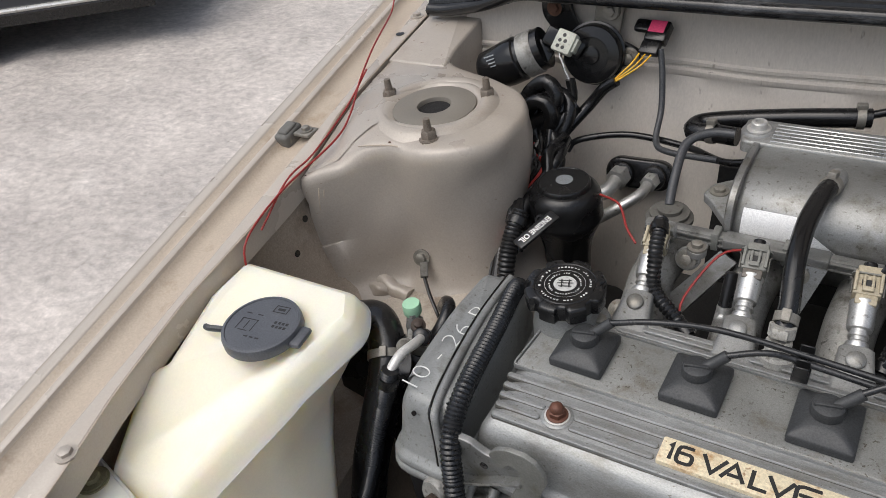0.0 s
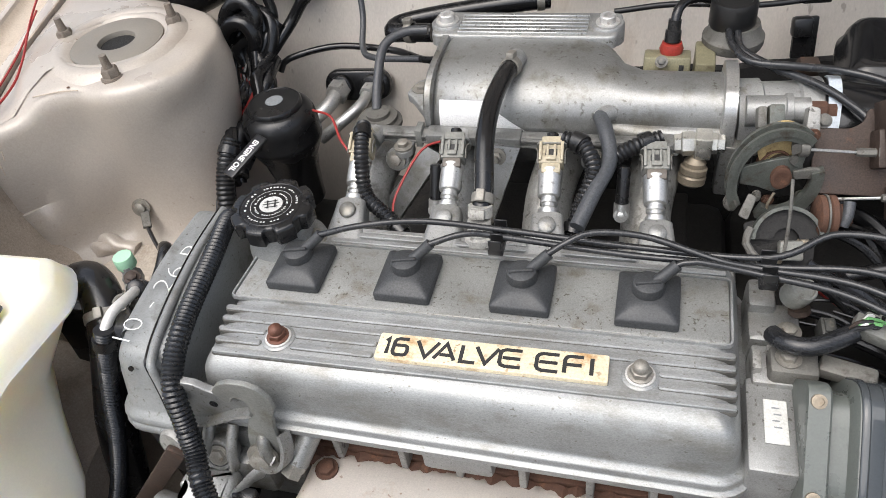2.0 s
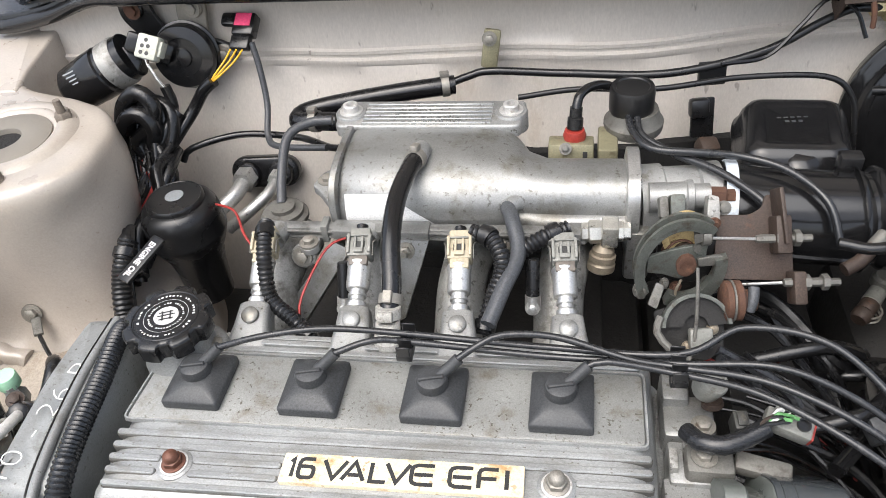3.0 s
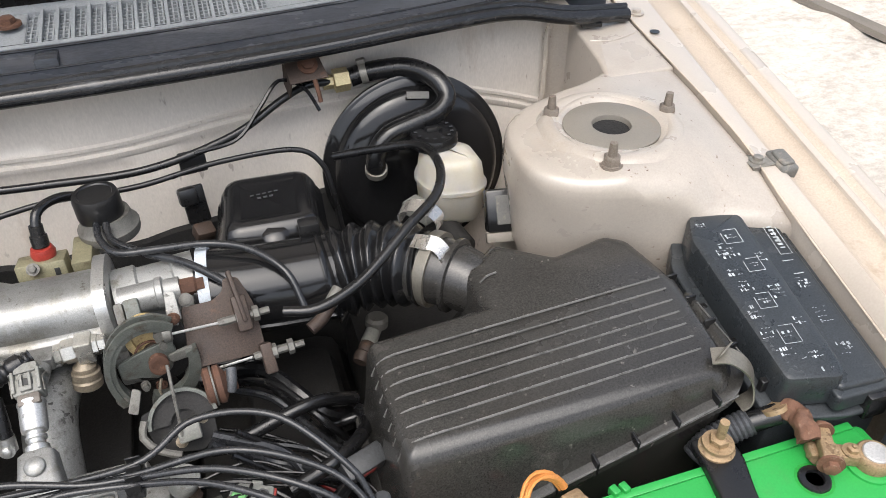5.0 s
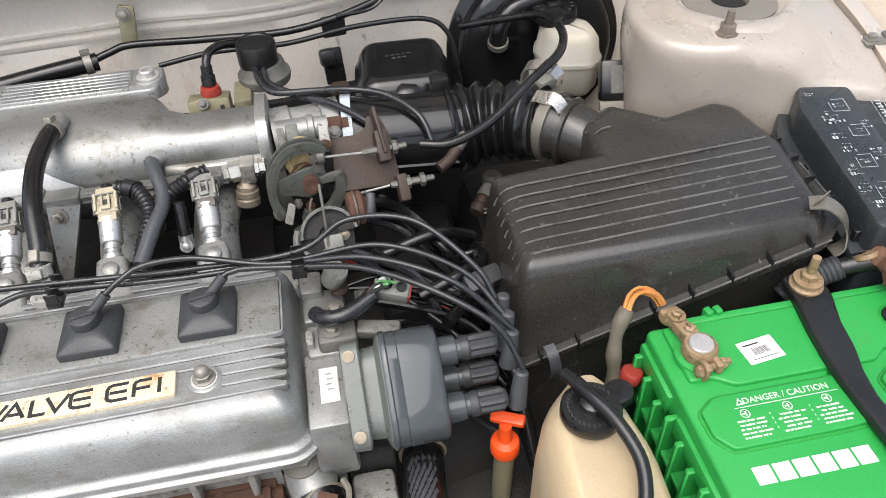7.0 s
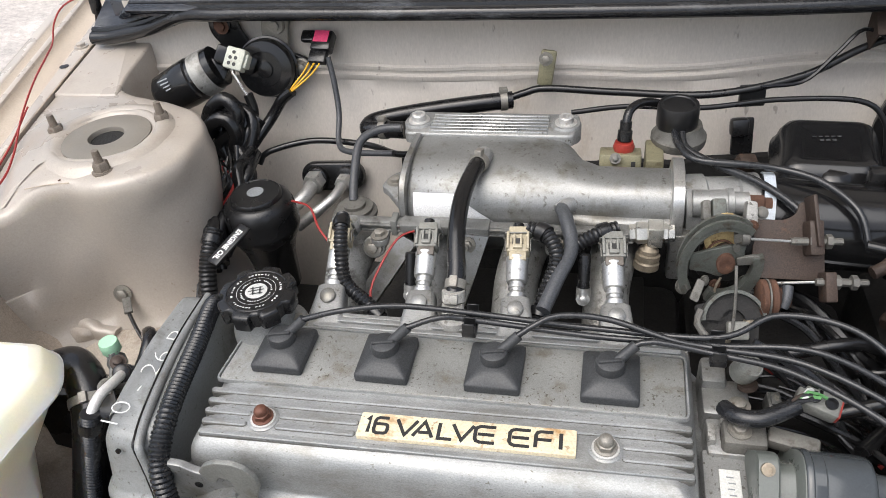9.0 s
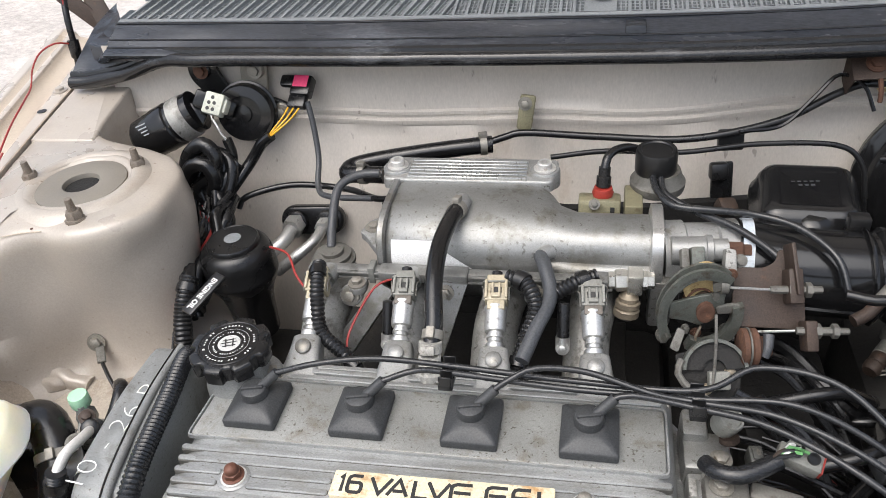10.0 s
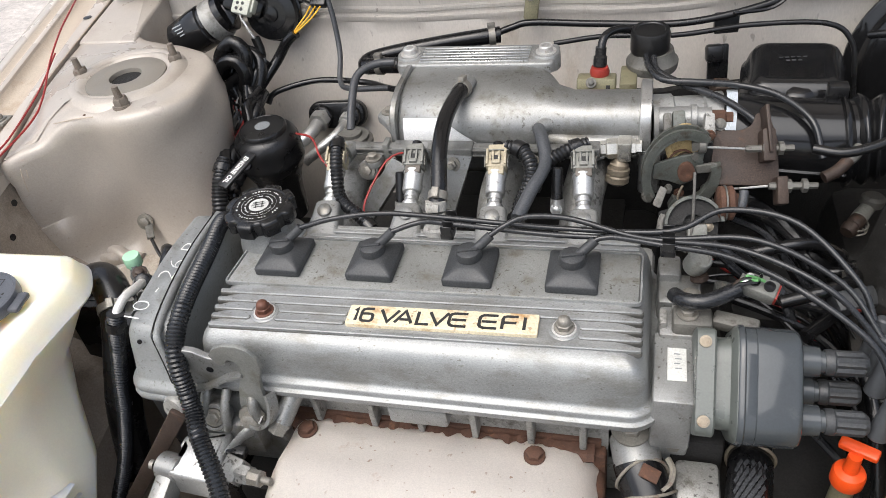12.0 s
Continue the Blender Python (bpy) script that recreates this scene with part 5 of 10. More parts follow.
# ---- intake ----
CRUST = material("white_corrosion", (0.40, 0.39, 0.36), 0.75, 0.1, 0.35, 90, 300, 0.8, 0.0012, dirt=(0.13, 0.12, 0.10), dirt_amount=0.5, dirt_scale=160)
SHINYCAST = material("machined_aluminium", (0.80, 0.80, 0.79), 0.5, 0.3, 0.08, 30, 300, 0.1, 0.0003, dirt=(0.40, 0.38, 0.34), dirt_amount=0.25)
manifold = thing("intake_manifold", (0.05, 0.28, 0.74), "cast aluminium intake plenum with grime in the pores", "intake manifold")
def build_manifold():
    def sec(x, yc, zc, ry, rz, p=2.6, n=32):
        out = []
        for i in range(n):
            a = 2 * math.pi * i / n
            c, s = math.cos(a), math.sin(a)
            out.append((x, yc + ry * math.copysign(abs(c) ** (2 / p), c), zc + rz * math.copysign(abs(s) ** (2 / p), s)))
        return out
    S = [(-0.0545, 0.275, 0.795, 0.055, 0.045), (-0.054, 0.275, 0.796, 0.062, 0.049), (-0.048, 0.275, 0.797, 0.066, 0.052), (0.02, 0.275, 0.797, 0.067, 0.052), (0.075, 0.275, 0.797, 0.066, 0.052), (0.095, 0.271, 0.798, 0.060, 0.049), (0.108, 0.262, 0.802, 0.047, 0.043), (0.118, 0.252, 0.805, 0.037, 0.037), (0.135, 0.247, 0.806, 0.032, 0.034), (0.205, 0.247, 0.806, 0.032, 0.034)]
    part("plenum", rings([sec(*s) for s in S]), ALU_CAST, manifold, "", 60)
    part("throttle_flange", rings([sec(x, 0.247, 0.806, r, r * 1.05, 3.2) for x, r in ((0.203, 0.036), (0.204, 0.040), (0.214, 0.040), (0.215, 0.038))]), ALU_BRIGHT, manifold, "", 40)
    # top plate with ribs and two bolt ears
    part("top_plate", slab(soften([(-0.072, 0.298), (0.108, 0.298), (0.112, 0.345), (-0.076, 0.345)], 0.008), 0.838, 0.8505, 0.003), ALU, manifold)
    for k in range(6):
        y = 0.301 + k * 0.0065
        part("rib", box(-0.045, 0.080, y - 0.0014, y + 0.0014, 0.8495, 0.8535, 0.0007, 1), ALU_BRIGHT, manifold)
    for x in (-0.060, 0.098):
        e = part("ear", lathe([(0.016, -0.014), (0.016, 0.0025), (0.0145, 0.0045), (0.0001, 0.0045)], (x, 0.322, 0.848), n=24), ALU, manifold)
        part("bolt", lathe([(0.0115, 0), (0.0115, 0.0012), (0.0076, 0.0014), (0.0076, 0.0072), (0.0066, 0.0082), (0.0040, 0.0082), (0.0038, 0.0030), (0.0001, 0.0030)], (x, 0.322, 0.8522), n=24), WASHER, e, "socket-head bolt on a pale washer")
    # side ear with its bolt
    part("end_flange", rings([sec(x, 0.275, 0.797, 0.068 - e, 0.0535 - e, 3.4) for x, e in ((-0.0600, 0.0015), (-0.0588, 0.0), (-0.0535, 0.0), (-0.0525, 0.0015))]), ALU_CAST, manifold, "", 40)
    part("side_ear", slab(soften([(-0.094, 0.262), (-0.086, 0.256), (-0.060, 0.222), (-0.050, 0.230), (-0.050, 0.312), (-0.062, 0.306), (-0.090, 0.282)], 0.007), 0.797, 0.806, 0.002), ALU, manifold)
    part("bolt", hexbolt((-0.0800, 0.270, 0.806), r=0.006, h=0.005), STEEL, manifold)
    part("locating_pin", lathe([(0.0045, 0), (0.004, 0.004), (0.0001, 0.0042)], (-0.057, 0.213, 0.800), (-1, -0.2, 0.2), 12), ALU_BRIGHT, manifold)
    # nipples for the hoses
    part("nipple", tube([(0.022, 0.262, 0.842), (0.022, 0.255, 0.853), (0.021, 0.244, 0.852)], 0.0085, 12), ALU, manifold)
    part("nipple", tube([(0.118, 0.228, 0.815), (0.108, 0.219, 0.822), (0.100, 0.210, 0.820)], 0.0075, 12), ALU, manifold)
    part("lower_pipe", tube([(0.205, 0.217, 0.802), (0.15, 0.216, 0.802), (0.112, 0.219, 0.803)], 0.0105, 12), ALU_CAST, manifold)
    # machined patch along the plenum's curve; near-white colour paints in the sky's reflection
    def skin(x, a, out):
        c, sn = math.cos(a), math.sin(a)
        return (x, 0.275 + (0.0665 + out) * math.copysign(abs(c) ** (2 / 2.6), c), 0.797 + (0.052 + out) * math.copysign(abs(sn) ** (2 / 2.6), sn))
    rows = []
    for i in range(9):
        q = i / 8
        a0 = radians(146 + 33 * q)
        x1 = 0.000 + 0.044 * q ** 1.4
        rows.append([skin(-0.045 + (x1 + 0.045) * j / 8, a0, 0.0011) for j in range(9)])
    part("machined_patch", rings(rows, closed=False), SHINYCAST, manifold, "machined patch on the plenum with its sky glint painted in", 60)
    for i in range(4):
        x = -0.114 + 0.0875 * i
        path = curve([(x + 0.006, 0.238, 0.758), (x + 0.004, 0.206, 0.766), (x, 0.172, 0.756), (x, 0.135, 0.728), (x, 0.105, 0.700)], 0.005)
        part("runner", sweep(path, [0.0235 - 0.002 * math.sin(math.pi * k / (len(path) - 1)) for k in range(len(path))], 20), ALU_DARK, manifold, "grimy cast runner")
        part("runner_flange", lathe([(0.0265, -0.004), (0.030, -0.003), (0.030, 0.004), (0.0265, 0.005)], (x, 0.112, 0.706), (0, -1, -0.85), 20), ALU_DARK, manifold)
        part("seam", tube([(x + 0.004, 0.206, 0.7895), (x, 0.172, 0.7790), (x, 0.135, 0.7500)], 0.0009, 6), ALU_CAST, manifold)
    # webs and stays between the runners
    part("gusset", rings([[(0.006, 0.182, 0.808), (0.034, 0.186, 0.803), (0.012, 0.150, 0.742), (0.002, 0.146, 0.738)], [(0.006, 0.190, 0.806), (0.034, 0.193, 0.801), (0.012, 0.156, 0.738), (0.002, 0.152, 0.734)]]), ALU_CAST, manifold, "pale cast stay below the rail", 30)
    part("bolt", join(hexbolt((0.014, 0.180, 0.797), (0, -0.9, 0.35), 0.0052, 0.006), cyl((0.014, 0.178, 0.798), (0.014, 0.169, 0.801), 0.003, n=10)), STEEL, manifold)
    part("stay", rings([[(-0.118, 0.150, 0.722), (-0.096, 0.146, 0.716), (-0.040, 0.186, 0.790), (-0.056, 0.190, 0.797)], [(-0.118, 0.158, 0.716), (-0.096, 0.154, 0.710), (-0.040, 0.194, 0.784), (-0.056, 0.198, 0.791)]]), ALU_CAST, manifold, "slanting pale cast stay", 30)
    part("stay_bolt", hexbolt((-0.082, 0.176, 0.790), (0, -0.9, 0.4), 0.0058, 0.005), STEEL, manifold)
    part("stay_ear", lathe([(0.0115, -0.003), (0.0115, 0.002), (0.0105, 0.003), (0.0001, 0.003)], (-0.082, 0.180, 0.788), (0, -0.9, 0.4), 22), ALU_DARK, manifold)
    part("knock_bolt", hexbolt((-0.137, 0.150, 0.727), (0, -0.8, 0.6), 0.0075, 0.007), STEEL, manifold)
    # dark sheet that stands in for the shade between the runners
    part("floor", box(-0.15, 0.19, 0.132, 0.30, 0.655, 0.665, 0.002), DARKCAST, manifold, "dark sheet for the deep shade below the runners")
build_manifold()

SHINY_NUT = material("bright_plated_nut", (0.50, 0.49, 0.45), 0.32, 0.75, 0.18, 50, 260, 0.2, 0.0003, dirt=(0.27, 0.22, 0.15), dirt_amount=0.42, dirt_scale=90)
RAIL = material("worn_alloy_rail", (0.22, 0.22, 0.21), 0.45, 0.55, 0.25, 30, 300, 0.4, 0.0005, dirt=(0.08, 0.075, 0.065), dirt_amount=0.5, dirt_scale=50)
BROWNCON = material("grey_brown_connector", (0.135, 0.118, 0.100), 0.5, 0.0, 0.2, 60, 200, 0.1, dirt=(0.07, 0.055, 0.04), dirt_amount=0.4, dirt_scale=120)
rail = thing("fuel_rail", (0.03, 0.2, 0.79), "grey alloy fuel rail above the injectors", "fuel rail")
def build_rail():
    part("bar", join(box(-0.130, 0.172, 0.1940, 0.2060, 0.7965, 0.8085, 0.003), box(-0.055, 0.034, 0.1885, 0.2060, 0.8000, 0.8105, 0.002), box(0.136, 0.166, 0.1890, 0.2060, 0.7990, 0.8120, 0.002)), RAIL, rail)
    part("ridge", join(box(-0.128, 0.170, 0.1915, 0.1950, 0.8045, 0.8070, 0.0008), box(-0.128, 0.170, 0.1915, 0.1950, 0.7985, 0.8010, 0.0008)), RAIL, rail)
    for x in (-0.0625, -0.001):
        part("strap", moved(box(-0.0032, 0.0032, -0.0015, 0.014, -0.010, 0.0085, 0.0008), pose(x, 0.1925, 0.8045)), HOOK, rail, "narrow clamp over the rail")
    for x in (-0.118, -0.032, 0.055, 0.142):
        part("socket", cyl((x + 0.012, 0.200, 0.802), (x + 0.012, 0.172, 0.806), 0.0095, 0.0085, 16, 0.001), ALU, rail)
    for x in (-0.075, 0.098):
        part("ear", join(box(x - 0.008, x + 0.008, 0.180, 0.196, 0.795, 0.800, 0.002), lathe([(0.009, -0.006), (0.009, 0.0), (0.008, 0.001)], (x, 0.182, 0.800), n=18)), ALU, rail)
        part("bolt", hexbolt((x, 0.182, 0.801), r=0.0055, h=0.006), STEEL, rail)
    u = part("union", join(lathe([(0.0075, 0), (0.0085, 0.001), (0.0085, 0.006), (0.0095, 0.0065), (0.0105, 0.0075), (0.0105, 0.016), (0.009, 0.018)], (0.166, 0.199, 0.806), (1, 0, 0.1), 6), moved(box(-0.007, 0.007, -0.009, 0.009, -0.012, 0.010, 0.002), pose(0.190, 0.198, 0.809))), SHINY_NUT, rail, "bright hexagon unions on the rail end")
    part("banjo_bolt", lathe([(0.0090, 0), (0.0090, 0.004), (0.0078, 0.0045), (0.0078, 0.010), (0.006, 0.011)], (0.197, 0.198, 0.809), (1, 0, 0.05), 6), SHINY_NUT, u)
    part("damper", lathe([(0.020, 0), (0.0235, 0.002), (0.0235, 0.006), (0.0195, 0.008), (0.0195, 0.012), (0.012, 0.013), (0.012, 0.017), (0.006, 0.018)], (-0.119, 0.238, 0.782), n=28), GRIMY, rail, "round pressure regulator")
    for x, z in ((-0.037, 0.790), (0.1275, 0.800)):
        n = part("vacuum_nozzle", join(cyl((x, 0.158, z + 0.012), (x, 0.142, z - 0.016), 0.0055, 0.0058, 14, 0.001)), RUBBER, rail, "short black hose on a nozzle")
        part("nipple", join(lathe([(0.0066, 0), (0.0066, 0.012), (0.0045, 0.0135)], (x, 0.142, z - 0.015), (0, -0.42, -0.9), 16), hexbolt((x, 0.134, z - 0.022), (0, -0.9, 0.4), 0.0038, 0.004)), ALU_BRIGHT, n)
build_rail()

def build_injector(i):
    x = -0.105 + 0.0862 * i
    t = thing("fuel_injector", (x, 0.10, 0.77), "silver fuel injector with a beige plug" if i in (0, 2) else "silver fuel injector with a grey plug", "fuel injector", "fuel injectors")
    a, b = Vector((x - 0.001, 0.152, 0.808)), Vector((x + 0.004, 0.092, 0.783))
    d = (b - a).normalized()
    part("body", lathe([(0.0085, 0), (0.0105, 0.002), (0.0105, 0.0035), (0.0098, 0.0045), (0.0098, 0.0235), (0.0090, 0.026), (0.0066, 0.027), (0.0066, 0.0295), (0.0076, 0.0302), (0.0076, 0.0325), (0.0062, 0.0332), (0.0062, 0.036), (0.0084, 0.038), (0.0088, 0.044), (0.0075, 0.046)], a, d, 24), ALU_BRIGHT, t)
    sq = lambda w, h, k: [frame_to(a + d * k, d) @ Vector((u, v, 0)) for u, v in rounded(-w, w, -h, h, 0.005, 3)]
    part("seat", rings([sq(0.0100, 0.010, 0.0435), sq(0.0125, 0.0115, 0.0455), sq(0.0140, 0.013, 0.060), sq(0.0185, 0.017, 0.090)]), ALU, t, "cast seat boss")
    part("seat_bolt", lathe([(0.0072, -0.006), (0.0072, 0.003), (0.006, 0.004), (0.0001, 0.0042)], b + Vector((0, 0.002, 0.015)), (0, -0.45, 1), 18), ALU_CAST, t)
    m = frame_to(a + Vector((0, 0.008, 0.006)), -d)
    tone = BEIGE if i in (0, 2) else GREYCON
    c = part("plug", join(moved(box(-0.0104, 0.0104, -0.009, 0.0075, -0.008, 0.006, 0.0018), m), moved(box(-0.0088, 0.0088, -0.007, 0.0062, 0.004, 0.019, 0.0015), m), moved(box(-0.0104, -0.0078, -0.004, 0.0098, -0.006, 0.012, 0.0008), m), moved(box(0.0078, 0.0104, -0.004, 0.0098, -0.006, 0.012, 0.0008), m)), tone, t)
    part("catch", join(moved(box(-0.0042, -0.0020, 0.006, 0.0100, -0.003, 0.009, 0.0007), m), moved(box(0.0020, 0.0042, 0.006, 0.0100, -0.003, 0.009, 0.0007), m), moved(box(-0.0042, 0.0042, 0.006, 0.0105, -0.0060, -0.0018, 0.0007), m)), tone, c)
    part("recess", moved(box(-0.0050, 0.0050, 0.0066, 0.0082, -0.0010, 0.0050, 0.0004, 1), m), INK, c, "dark recess of the plug")
    part("clip", tube([m @ Vector(v) for v in ((-0.0115, 0.004, -0.007), (-0.0115, 0.006, 0.004), (-0.0115, -0.001, 0.010), (0.0115, -0.001, 0.010), (0.0115, 0.006, 0.004), (0.0115, 0.004, -0.007))], 0.0008, 6, 0.003), GRIMY, c, "spring wire clip")
    part("rail_plate", moved(slab(soften([(-0.0128, -0.014), (0.0128, -0.014), (0.0128, 0.0085), (-0.0128, 0.0085)], 0.004), 0.0100, 0.0115, 0.0004), m), HOOK, t, "thin upright steel plate behind the plug")
    part("foot", moved(box(-0.0080, 0.0080, -0.0085, 0.0070, -0.0165, -0.0075, 0.0014), m), tone if i in (0, 2) else BROWNCON, c, "lower shell of the plug")
    part("bung", moved(lathe([(0.0052, 0), (0.0052, 0.006), (0.0035, 0.007)], (0, -0.001, 0.018), (0, 0, 1), 14), m), RUBBER, c)
for i in range(4):
    build_injector(i)

def hose(name, pts, r, mat, label, category="hose", n=12, ribbed=0.0, clamps=(), group="", step=0.006):
    t = thing(name, pts[0], label, category, group)
    bm = corrugated(pts, r, ribbed) if ribbed else tube(pts, r, n, step)
    part("hose_wall" if "hose" in name else "sleeve", bm, mat, t)
    path = curve(pts, 0.004)
    if ribbed:
        for k in (2, len(path) - 4):
            part("cuff", tube(path[k:k + 3], r + 0.0016, 14), BLACK, t, "smooth taped end of the sleeve")
    for f in clamps:
        k = min(len(path) - 2, max(1, int(f * len(path))))
        d = path[k + 1] - path[k - 1]
        c = part("clamp", lathe([(r + 0.0002, -0.004), (r + 0.0014, -0.004), (r + 0.0014, 0.004), (r + 0.0002, 0.004)], path[k], d, 20), STEEL, t, "spring steel hose clamp")
        mm = frame_to(path[k], d)
        part("lug", moved(box(-0.0035, 0.0035, r, r + 0.006, -0.005, 0.005, 0.0008), mm), STEEL, c)
    return t

hose("breather_hose", [(0.021, 0.246, 0.852), (0.017, 0.225, 0.855), (0.012, 0.185, 0.850), (0.013, 0.145, 0.838), (0.018, 0.110, 0.820), (0.018, 0.088, 0.806)], 0.0082, RUBBER, "thick black rubber breather hose", clamps=(0.06, 0.88))
bf = thing("breather_fitting", (0.018, 0.086, 0.79), "white-crusted alloy fitting under the breather hose", "fitting")
part("stub", lathe([(0.0125, -0.014), (0.0125, -0.008), (0.0098, -0.006), (0.0098, 0.006), (0.0088, 0.008)], (0.018, 0.084, 0.800), (0, 0.25, 1), 18), CRUST, bf)
part("clamp", join(lathe([(0.0088, -0.0045), (0.0101, -0.0045), (0.0101, 0.0045), (0.0088, 0.0045)], (0.018, 0.0915, 0.8115), (0.0, 0.5, 1), 20, cap0=False), moved(box(-0.006, 0.006, -0.013, -0.008, -0.004, 0.004, 0.001), pose(0.018, 0.0915, 0.8115, -25, 0, 0))), CRUST, bf, "corroded spring clamp")
hose("coolant_bypass_hose", [(0.102, 0.212, 0.822), (0.108, 0.190, 0.826), (0.115, 0.160, 0.815), (0.105, 0.128, 0.806), (0.095, 0.098, 0.795)], 0.0066, HOSE_GREY, "smooth grey rubber hose")
hose("vacuum_hose", [(-0.082, 0.322, 0.842), (-0.105, 0.318, 0.842), (-0.124, 0.300, 0.836), (-0.124, 0.265, 0.815), (-0.121, 0.242, 0.798)], 0.0048, RUBBER_GREY, "thin grey vacuum hose")
hose("heater_hose", [(-0.085, 0.348, 0.824), (-0.112, 0.352, 0.822), (-0.134, 0.358, 0.818), (-0.132, 0.376, 0.818), (-0.10, 0.386, 0.822), (-0.04, 0.396, 0.828), (0.01, 0.403, 0.832), (0.03, 0.408, 0.832)], 0.0102, RUBBER, "thick black rubber hose behind the plenum", clamps=(0.12, 0.93))


# ---- throttle ----
AMBER = material("yellowed_washer", (0.36, 0.27, 0.13), 0.55, 0.0, 0.3, 50, 250, 0.2, dirt=(0.15, 0.075, 0.03), dirt_amount=0.5, dirt_scale=90)
tb = thing("throttle_valve", (0.24, 0.24, 0.77), "grey throttle body with a rusty cable quadrant", "throttle body")
def build_throttle():
    part("housing", lathe([(0.034, 0), (0.034, 0.02), (0.031, 0.022), (0.031, 0.05), (0.034, 0.052), (0.034, 0.07)], (0.215, 0.250, 0.800), (1, 0.1, 0), 32), ALU, tb)
    part("boss", lathe([(0.013, 0), (0.013, 0.030), (0.0145, 0.031), (0.0145, 0.036), (0.011, 0.037), (0.011, 0.05)], (0.222, 0.226, 0.824), (1, 0.03, 0.03), 22), ALU, tb)
    part("fitting", lathe([(0.008, 0), (0.008, 0.012), (0.006, 0.014), (0.006, 0.02)], (0.272, 0.227, 0.826), (1, 0, 0), 6), RUST, tb)
    part("lower_flange", box(0.204, 0.226, 0.205, 0.222, 0.745, 0.800, 0.004), ALU_CAST, tb)
    mb = pose(0.243, 0.152, 0.814, 48, 0, 6)                                      # bracket, lugs and lower cam
    mq = pose(0.248, 0.160, 0.810, 86, 0, 6) @ Matrix.Diagonal((1, 1.33, 1, 1))   # the upright quadrant
    m = mq
    def arc(cx, cy, r0, r1, a0, a1, z0, z1, n=28):
        loops = []
        for i in range(n + 1):
            a = radians(a0 + (a1 - a0) * i / n)
            c, sn = math.cos(a), math.sin(a)
            loops.append([m @ Vector((cx + r * c, cy + r * sn, z)) for r, z in ((r0, z0), (r1, z0), (r1, z1), (r0, z1))])
        return rings(loops)
    def flat(pts, z0, z1, r=0.002):
        return moved(slab(soften(pts, r, 3), z0, z1, min(0.0006, (z1 - z0) * 0.3)), m)
    part("washer", moved(lathe([(0.0170, 0), (0.0170, 0.002), (0.0150, 0.0026), (0.0115, 0.0026), (0.0110, 0.0)], (-0.0025, 0.0185, -0.006), n=32, cap0=False), m), AMBER, tb, "yellowed plastic washer")
    q = part("quadrant", arc(-0.0035, -0.002, 0.0290, 0.0325, 52, 215, -0.004, 0.006), QUAD, tb, "grooved grey-green cable quadrant")
    part("flange", arc(-0.0035, -0.002, 0.0325, 0.0372, 52, 215, -0.005, -0.002), QUAD, q)
    part("flange", arc(-0.0035, -0.002, 0.0325, 0.0372, 52, 215, 0.004, 0.007), QUAD, q)
    part("quadrant", arc(0.0, -0.001, 0.0225, 0.0315, -118, 12, -0.002, 0.006), QUAD, tb, "shorter curved stop arm")
    part("web", flat([(-0.030, 0.006), (-0.014, 0.010), (-0.004, 0.012), (0.012, 0.014), (0.016, 0.006), (0.008, -0.008), (-0.004, -0.012), (-0.016, -0.008), (-0.030, -0.006)][::-1], -0.002, 0.001), QUAD, tb)
    part("web", flat([(0.006, 0.008), (0.012, 0.020), (0.016, 0.019), (0.014, 0.006)][::-1], 0.0, 0.003), QUAD, tb)
    part("web", flat([(0.008, 0.004), (0.024, 0.006), (0.031, 0.004), (0.030, -0.001), (0.010, -0.002)][::-1], 0.0, 0.003), GRIMY, tb)
    part("rivet", moved(lathe([(0.0035, 0), (0.003, 0.002), (0.0001, 0.0022)], (0.0075, 0.012, 0.001), n=14), m), GRIMY, tb)
    part("shaft_nut", moved(lathe([(0.0078, 0), (0.0078, 0.004), (0.0055, 0.0048), (0.0035, 0.004), (0.0001, 0.004)], (0, 0, 0.001), n=18), m), RUST, tb, "rusty shaft nut")
    part("stop_screw", moved(hexbolt((-0.0337, -0.0195, 0.0), r=0.0048, h=0.006, washer=1.2), m), GRIMY, tb)
    part("stop_screw", moved(hexbolt((-0.015, -0.015, 0.0), r=0.003, h=0.004, washer=1.15), m), GRIMY, tb)
    m = mb
    part("lug", flat([(-0.0145, 0.038), (-0.0078, 0.038), (-0.0078, 0.055), (-0.0145, 0.055)], -0.004, 0.006), GRIMY, tb)
    part("lug", flat([(-0.0067, 0.028), (0.0045, 0.028), (0.0045, 0.056), (-0.0067, 0.056)], -0.002, 0.009), QUAD, tb)
    part("lug", flat([(0.021, 0.03), (0.032, 0.03), (0.032, 0.053), (0.024, 0.055)], -0.010, 0.002), ALU_DARK, tb)
    part("link_rod", tube([m @ Vector(v) for v in ((0.012, -0.002, 0.006), (0.011, -0.020, 0.007), (0.0095, -0.045, 0.004), (0.008, -0.060, 0.0))], 0.0014, 8), GRIMY, tb)
    # lower cam plate, diaphragm and tag
    part("lower_cam", arc(0.012, -0.050, 0.010, 0.026, 5, 178, -0.012, -0.009), DARKCAST, tb)
    part("lower_rim", arc(0.012, -0.050, 0.0245, 0.0275, 5, 178, -0.013, -0.004), QUAD, tb)
    part("arm", tube([m @ Vector(v) for v in ((-0.016, -0.040, -0.004), (-0.020, -0.052, -0.002), (-0.010, -0.066, 0.0), (0.004, -0.074, 0.0))], 0.0032, 8), GRIMY, tb)
